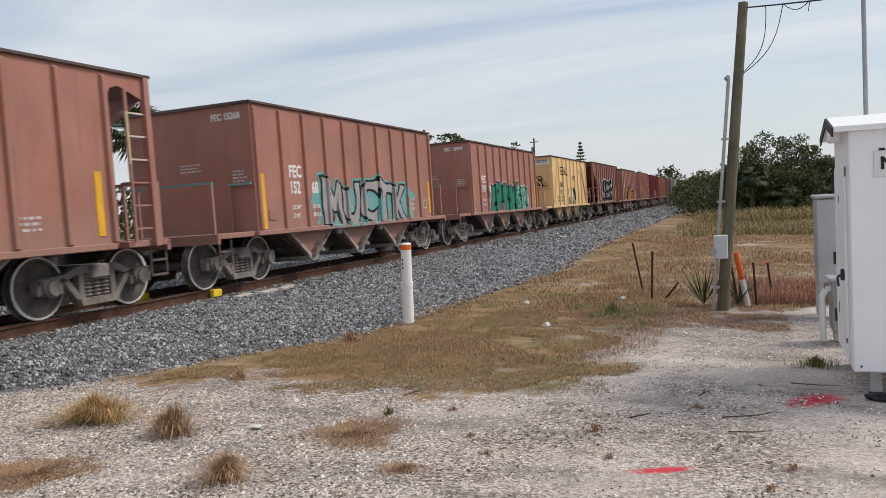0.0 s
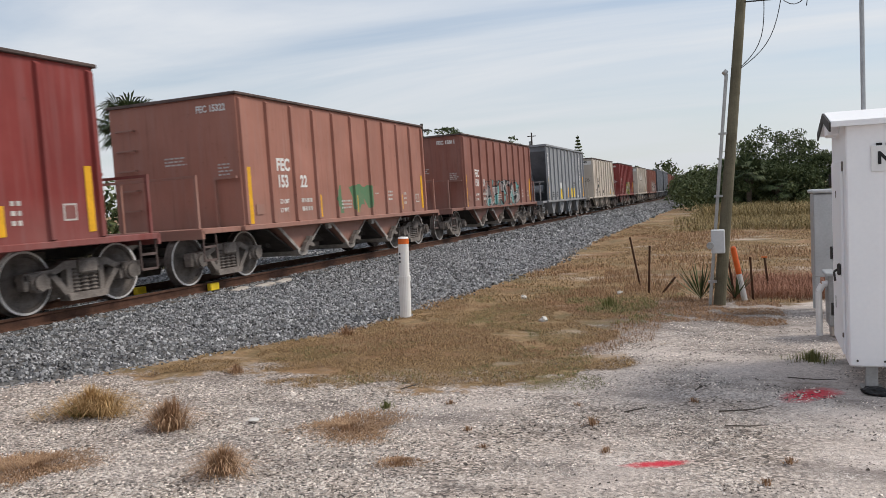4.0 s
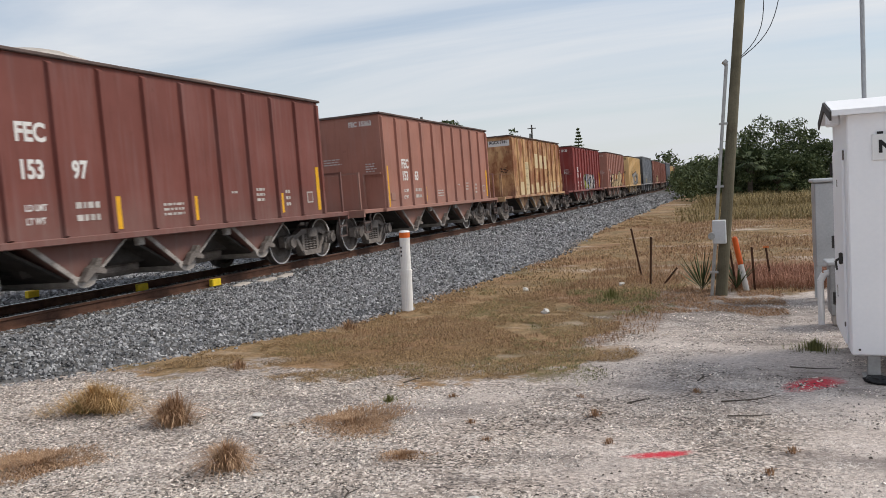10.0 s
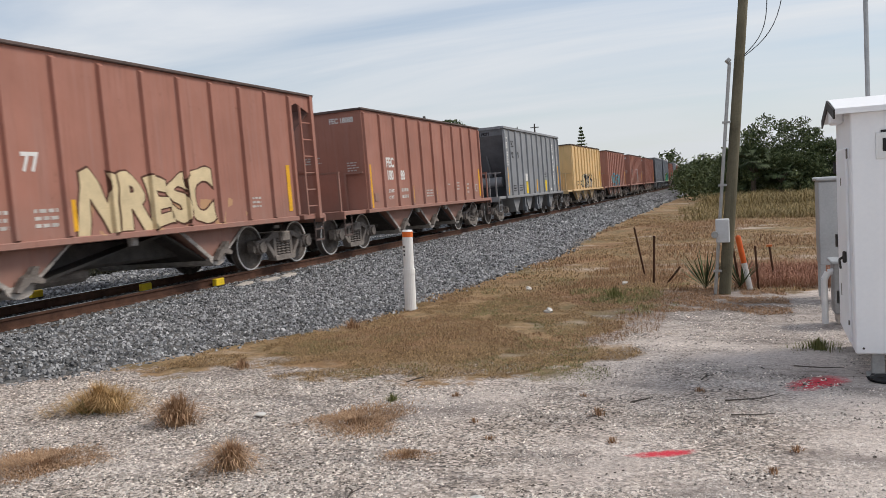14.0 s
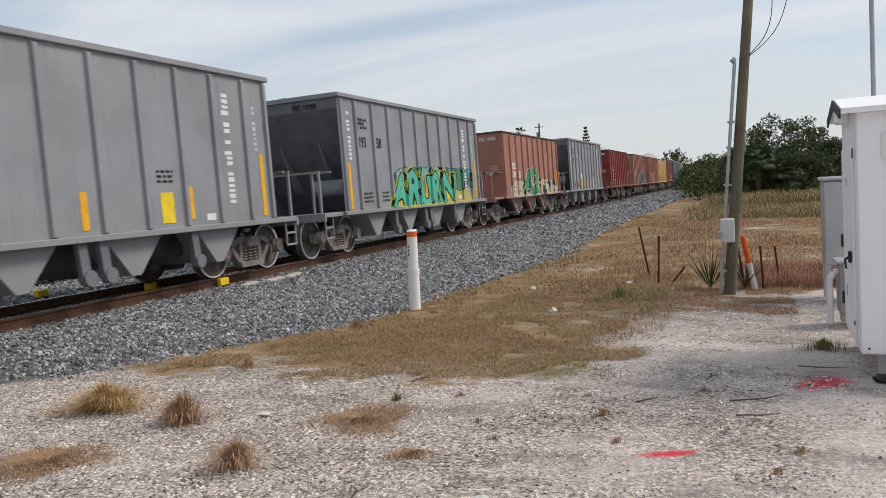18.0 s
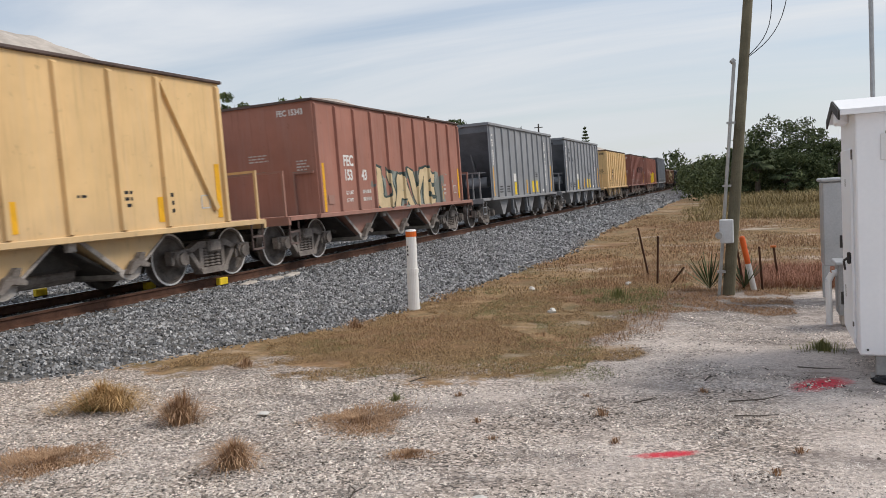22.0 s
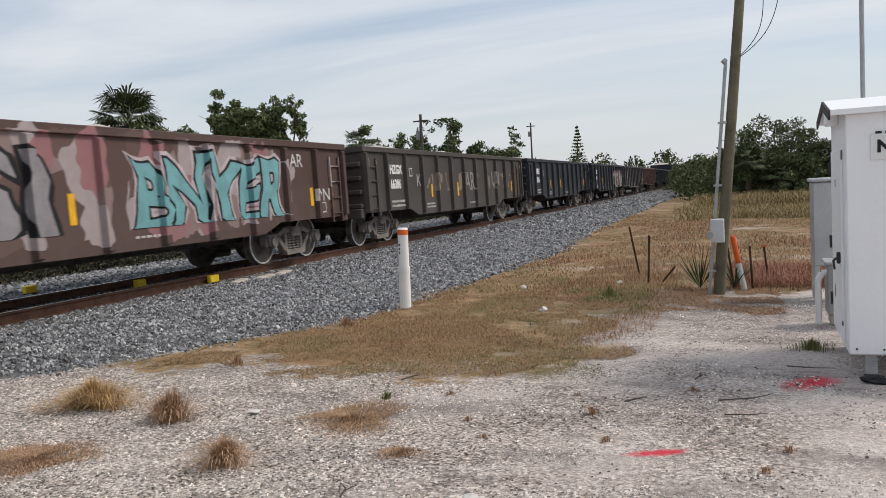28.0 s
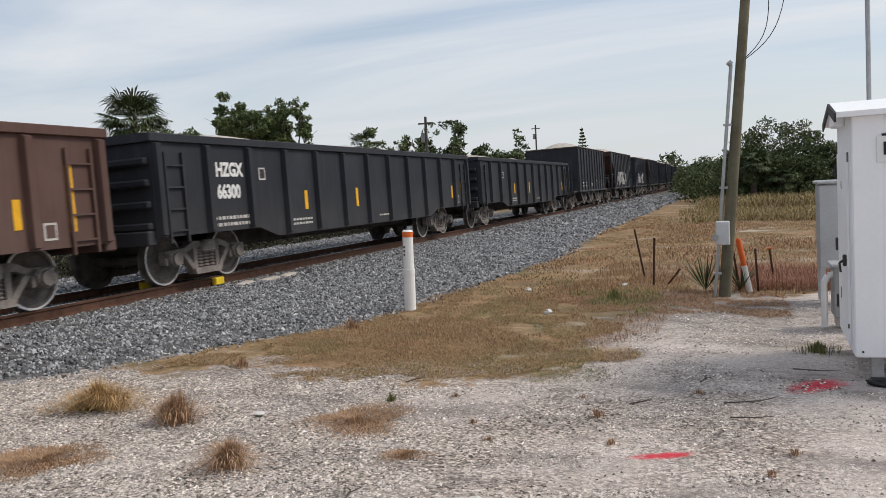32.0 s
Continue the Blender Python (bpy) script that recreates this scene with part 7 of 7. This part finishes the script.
palmetto(-0.62, 12.75, 0.75, 3)
palmetto(-0.12, 12.85, 0.6, 4)
tuft(-5.49, 5.38, 0.26, 0.32, 1000, 1, PALESTRAW, "big clump of straw-yellow bunch grass", 1.7)
tuft(-5.30, 5.36, 0.16, 0.30, 420, 14, PALESTRAW, "big clump of straw-yellow bunch grass", 1.9)
tuft(-5.60, 5.30, 0.14, 0.14, 160, 2, GREENB, "small green grass clump at the foot of dry grass")
tuft(-4.39, 5.08, 0.16, 0.29, 800, 3, MATSTRAW, "brown dry bunch grass clump", 1.35)
tuft(-4.34, 5.10, 0.10, 0.34, 160, 15, STRAW2, "brown dry bunch grass clump", 1.2)
tuft(-3.26, 4.27, 0.13, 0.24, 650, 4, MATSTRAW, "brown dry bunch grass clump", 1.5)
tuft(-2.92, 5.42, 0.50, 0.05, 4200, 5, MATSTRAW, "low russet grass mat", 1.8)
tuft(-4.76, 4.12, 0.50, 0.05, 4600, 6, MATSTRAW, "low russet grass mat", 1.8)
tuft(-2.2, 4.75, 0.17, 0.035, 700, 7, MATSTRAW, "low russet grass mat")
tuft(0.62, 8.4, 0.26, 0.14, 340, 8, GREENB, "green weed clump by the cabinet")
tuft(-5.0, 9.35, 0.16, 0.17, 260, 9, MATSTRAW, "brown dry bunch grass clump")
tuft(-5.1, 7.0, 0.13, 0.12, 200, 10, MATSTRAW, "brown dry bunch grass clump")
tuft(-1.9, 12.0, 0.3, 0.2, 300, 11, GREENB, "green weed clump in dry grass")
tuft(-2.9, 6.05, 0.08, 0.08, 90, 12, GREENB, "small dark green weed")
tuft(-1.1, 5.9, 0.06, 0.10, 60, 13, STRAW2, "small dry weed on gravel")
for k, (x, y) in enumerate(((-2.0, 5.6), (-1.75, 5.2), (-1.3, 6.4), (-0.9, 5.3), (0.1, 4.9), (0.25, 5.3), (-2.4, 6.3), (-0.4, 6.6))):
    tuft(x, y, 0.04, 0.055, 40, 20 + k, STRAW2, "tiny dry weed on the gravel")

tree(-23.5, 34.8, 6.9, 2.1, 12, 8500, 0.15, LEAF2, "loose green broadleaf tree behind the track")
tree(-28.0, 33.9, 5.9, 1.9, 13, 5000, 0.12, LEAF2, "low green broadleaf tree behind the track")
tree(-26.4, 33.6, 5.5, 2.1, 3, 6500, 0.12, LEAF2, "thin green broadleaf tree behind the track")
tree(-22.1, 35.8, 6.9, 1.3, 4, 2200, 0.13, LEAF2, "slim green broadleaf tree behind the track")
palm(-30.1, 33.5, 7.2, 5, 64, 2.4)
tree(-24.6, 63.0, 7.0, 3.0, 6, 3600, 0.22, LEAF, "dark rounded tree far behind the track")
tree(-20.8, 70.0, 6.6, 3.0, 7, 3200, 0.22, LEAF, "dark rounded tree far behind the track")
palm(-31.0, 62.5, 7.2, 8, 30, 2.0)
tree(-28.5, 61.5, 6.7, 2.2, 9, 2000, 0.2, LEAF2, "green tree far behind the track")
norfolk(-22.5, 117.9, 10.4)


def right_growth():
    rng = np.random.default_rng(21)
    spots = [(-0.9, 57.0, 1.6, 3.9), (0.5, 58.0, 2.3, 5.3), (2.1, 59.0, 2.9, 5.9), (3.6, 58.5, 2.3, 5.0), (5.2, 57.5, 2.2, 4.0), (7.0, 57.0, 2.4, 3.8), (10.0, 58, 3.6, 4.6), (14.0, 58, 4.0, 5.0), (18, 58, 4.0, 4.6), (0.3, 55.5, 1.6, 3.0), (3.0, 55.5, 2.0, 3.2), (5.5, 55.2, 1.8, 2.6)]
    lumped("oak_thicket", spots, 90000, 0.085, 22, "dense dark green oak and palmetto thicket", LEAF)
    palm(0.5, 55.0, 3.3, 23, 40, 1.7)
    palm(2.2, 55.0, 2.4, 24, 30, 1.5)
    far = [(-2.6 + 0.5 * rng.normal() - 0.075 * k * 4, 62 + k * 4.0, 1.9 + rng.random(), 2.6 + 0.9 * rng.random() + 0.05 * k) for k in range(26)]
    far += [(1.5 + rng.normal(), 64 + k * 6.0, 2.6, 3.6 + rng.random()) for k in range(16)]
    lumped("far_thicket", far, 42000, 0.13, 25, "far dark green trees along the line", LEAF)
    back = [(-30 - 9 * rng.random() - 0.0003 * (k * 6) ** 2, 60 + k * 7.0, 3.4, 4.2 + 1.6 * rng.random()) for k in range(34)]
    back += [(-36 - 6 * rng.random(), -20 + k * 5.0, 3.0, 3.4 + 1.0 * rng.random()) for k in range(14)]
    thicket("far_woods", back, 36000, 0.26, 26, "low green woods behind the railway", LEAF)
    end = [(-58 + 8 * k + 2 * rng.normal(), 210 + 14 * rng.random(), 6.0, 7 + 2.5 * rng.random()) for k in range(16)]
    thicket("distant_trees", end, 14000, 0.5, 27, "hazy distant trees where the line bends away", LEAF)


right_growth()


def far_side():
    rng = np.random.default_rng(31)
    low = [(-15.9 - 0.9 * (k % 4) - 0.5 * rng.random() - 0.0002 * k ** 2, -6 + k * 0.5, 1.2, 0.42 + 0.24 * (k % 4) + 0.25 * rng.random()) for k in range(156)]
    thicket("trackside_weeds", low, 95000, 0.065, 32, "rank dark green weeds beyond the track", DARKWEED)


far_side()


def far_poles():
    wood = surface("grey_pole_timber", (0.06, 0.055, 0.05), (0.13, 0.12, 0.11), 0.9, 0, 3, 30, 0.4)
    for x, y, h in ((-22.4, 55.7, 7.6), (-26.7, 106.7, 10.4)):
        ob = thing("line_pole", "dark timber line pole behind the track", "utility pole", "far line poles", at=pose(x, y, -0.05))
        bm = bmesh.new()
        rod(bm, (0, 0, 0), (0, 0, h), 0.13, 10, 0.10)
        part("shaft", bm, wood, ob)
        bm = bmesh.new()
        box(bm, (0, 0, h - 0.5), (1.2, 0.09, 0.11))
        part("crossarm", bm, wood, ob)
        bm = bmesh.new()
        rod(bm, (-0.25, 0, h - 1.9), (-0.25, 0, h - 1.2), 0.17, 12)
        part("transformer", bm, plain("transformer_grey", (0.25, 0.26, 0.26), 0.5), ob, "grey can transformer")


far_poles()


def litter():
    pale = surface("pale_limestone_rock", (0.50, 0.48, 0.45), (0.70, 0.68, 0.64), 0.9, 0, 6, 40, 0.3)
    for k, (x, y, r) in enumerate(((-3.56, 13.18, 0.06), (-1.96, 13.5, 0.06), (-2.6, 10.6, 0.07), (-3.75, 5.35, 0.05), (-1.45, 4.05, 0.05))):
        rng = random.Random(k)
        bm = bmesh.new()
        bmesh.ops.create_icosphere(bm, subdivisions=2, radius=r)
        for v in bm.verts:
            v.co *= 0.85 + 0.7 * noise.noise(v.co * 16 + Vector((k, 0, 0)))
            v.co.z *= 0.3 if k == 3 else 0.7
        o = new("loose_rock", mesh_of("loose_rock", bm, pale))
        o.location = (x, y, 0.05 * noise.noise((x * 0.35, y * 0.35, 1)) + 0.02)
        tagged(o, "single pale limestone rock on the ground", "rock", "loose rocks")
    twig = surface("dead_twig", (0.05, 0.04, 0.035), (0.13, 0.11, 0.09), 0.9)
    for k, (x, y, a, ln) in enumerate(((-0.2, 6.3, 0.2, 0.45), (-0.15, 5.95, -0.15, 0.3), (0.35, 7.5, -0.5, 0.4), (-0.9, 6.2, 0.5, 0.22), (-3.0, 6.6, 0.9, 0.25), (-0.4, 6.9, 1.2, 0.2), (-2.2, 3.9, 1.7, 0.16))):
        bm = bmesh.new()
        z = 0.05 * noise.noise((x * 0.35, y * 0.35, 1)) + 0.012
        rod(bm, (0, 0, 0), (math.cos(a) * ln * 0.6, math.sin(a) * ln * 0.6, 0.015), 0.006, 5, 0.005)
        rod(bm, (math.cos(a) * ln * 0.6, math.sin(a) * ln * 0.6, 0.015), (math.cos(a + 0.3) * ln, math.sin(a + 0.3) * ln, 0.01), 0.005, 5, 0.002)
        rod(bm, (math.cos(a) * ln * 0.4, math.sin(a) * ln * 0.4, 0.01), (math.cos(a - 0.7) * ln * 0.7, math.sin(a - 0.7) * ln * 0.7, 0.04), 0.004, 5, 0.002)
        o = new("dead_twig", mesh_of("dead_twig", bm, twig))
        o.location = (x, y, z)
        tagged(o, "dark dead twig lying on the gravel", "twig", "dead twigs")


litter()


def cabinet_rubbish():
    """A crumpled black bag under the corner of the white cabinet."""
    bm = bmesh.new()
    bmesh.ops.create_icosphere(bm, subdivisions=3, radius=0.075)
    for v in bm.verts:
        v.co *= 1 + 0.5 * noise.noise(v.co * 16) + 0.25 * noise.noise(v.co * 40)
        v.co.z = max(v.co.z * 0.55, -0.03)
        v.co.x *= 1.35
    ob = new("plastic_bag", mesh_of("plastic_bag", bm, plain("black_plastic", (0.015, 0.015, 0.017), 0.4)))
    ob.location = (0.99, 7.08, 0.03)
    tagged(ob, "crumpled black plastic bag by the cabinet leg", "plastic bag")


cabinet_rubbish()
ballast_stones()
gravel_chips()


# ---------------------------------------------------------------- movement
def motions():
    """The whole train runs along the line towards the camera at an even speed; wheels roll while they are near."""
    start = {}
    for car, s0 in FLEET:
        start[car] = s0
        times = [float(t) for t in range(0, 33, 2)]
        walk(car, [(t, on_track(s0 - SPEED * t)) for t in times])
    for w, car, y in WHEELSETS:
        t0, t1 = (start[car] - 45) / SPEED, (start[car] + 8) / SPEED
        home = w.location.copy()
        rows, turn, t = [], 0.0, 0.0
        f0, f1 = max(0, round(t0 * FPS)), min(32 * FPS, round(t1 * FPS))
        frames = [0] + ([f for f in range(f0, f1 + 1, 2) if 0 < f < 32 * FPS] if f1 > f0 else []) + [32 * FPS]
        last = 0
        for f in frames:
            if f - last == 2:
                turn += 80.0
            last = f
            rows.append((f / FPS, Matrix.Translation(home) @ pose(0, 0, 0, turn)))
        walk(w, rows)


motions()
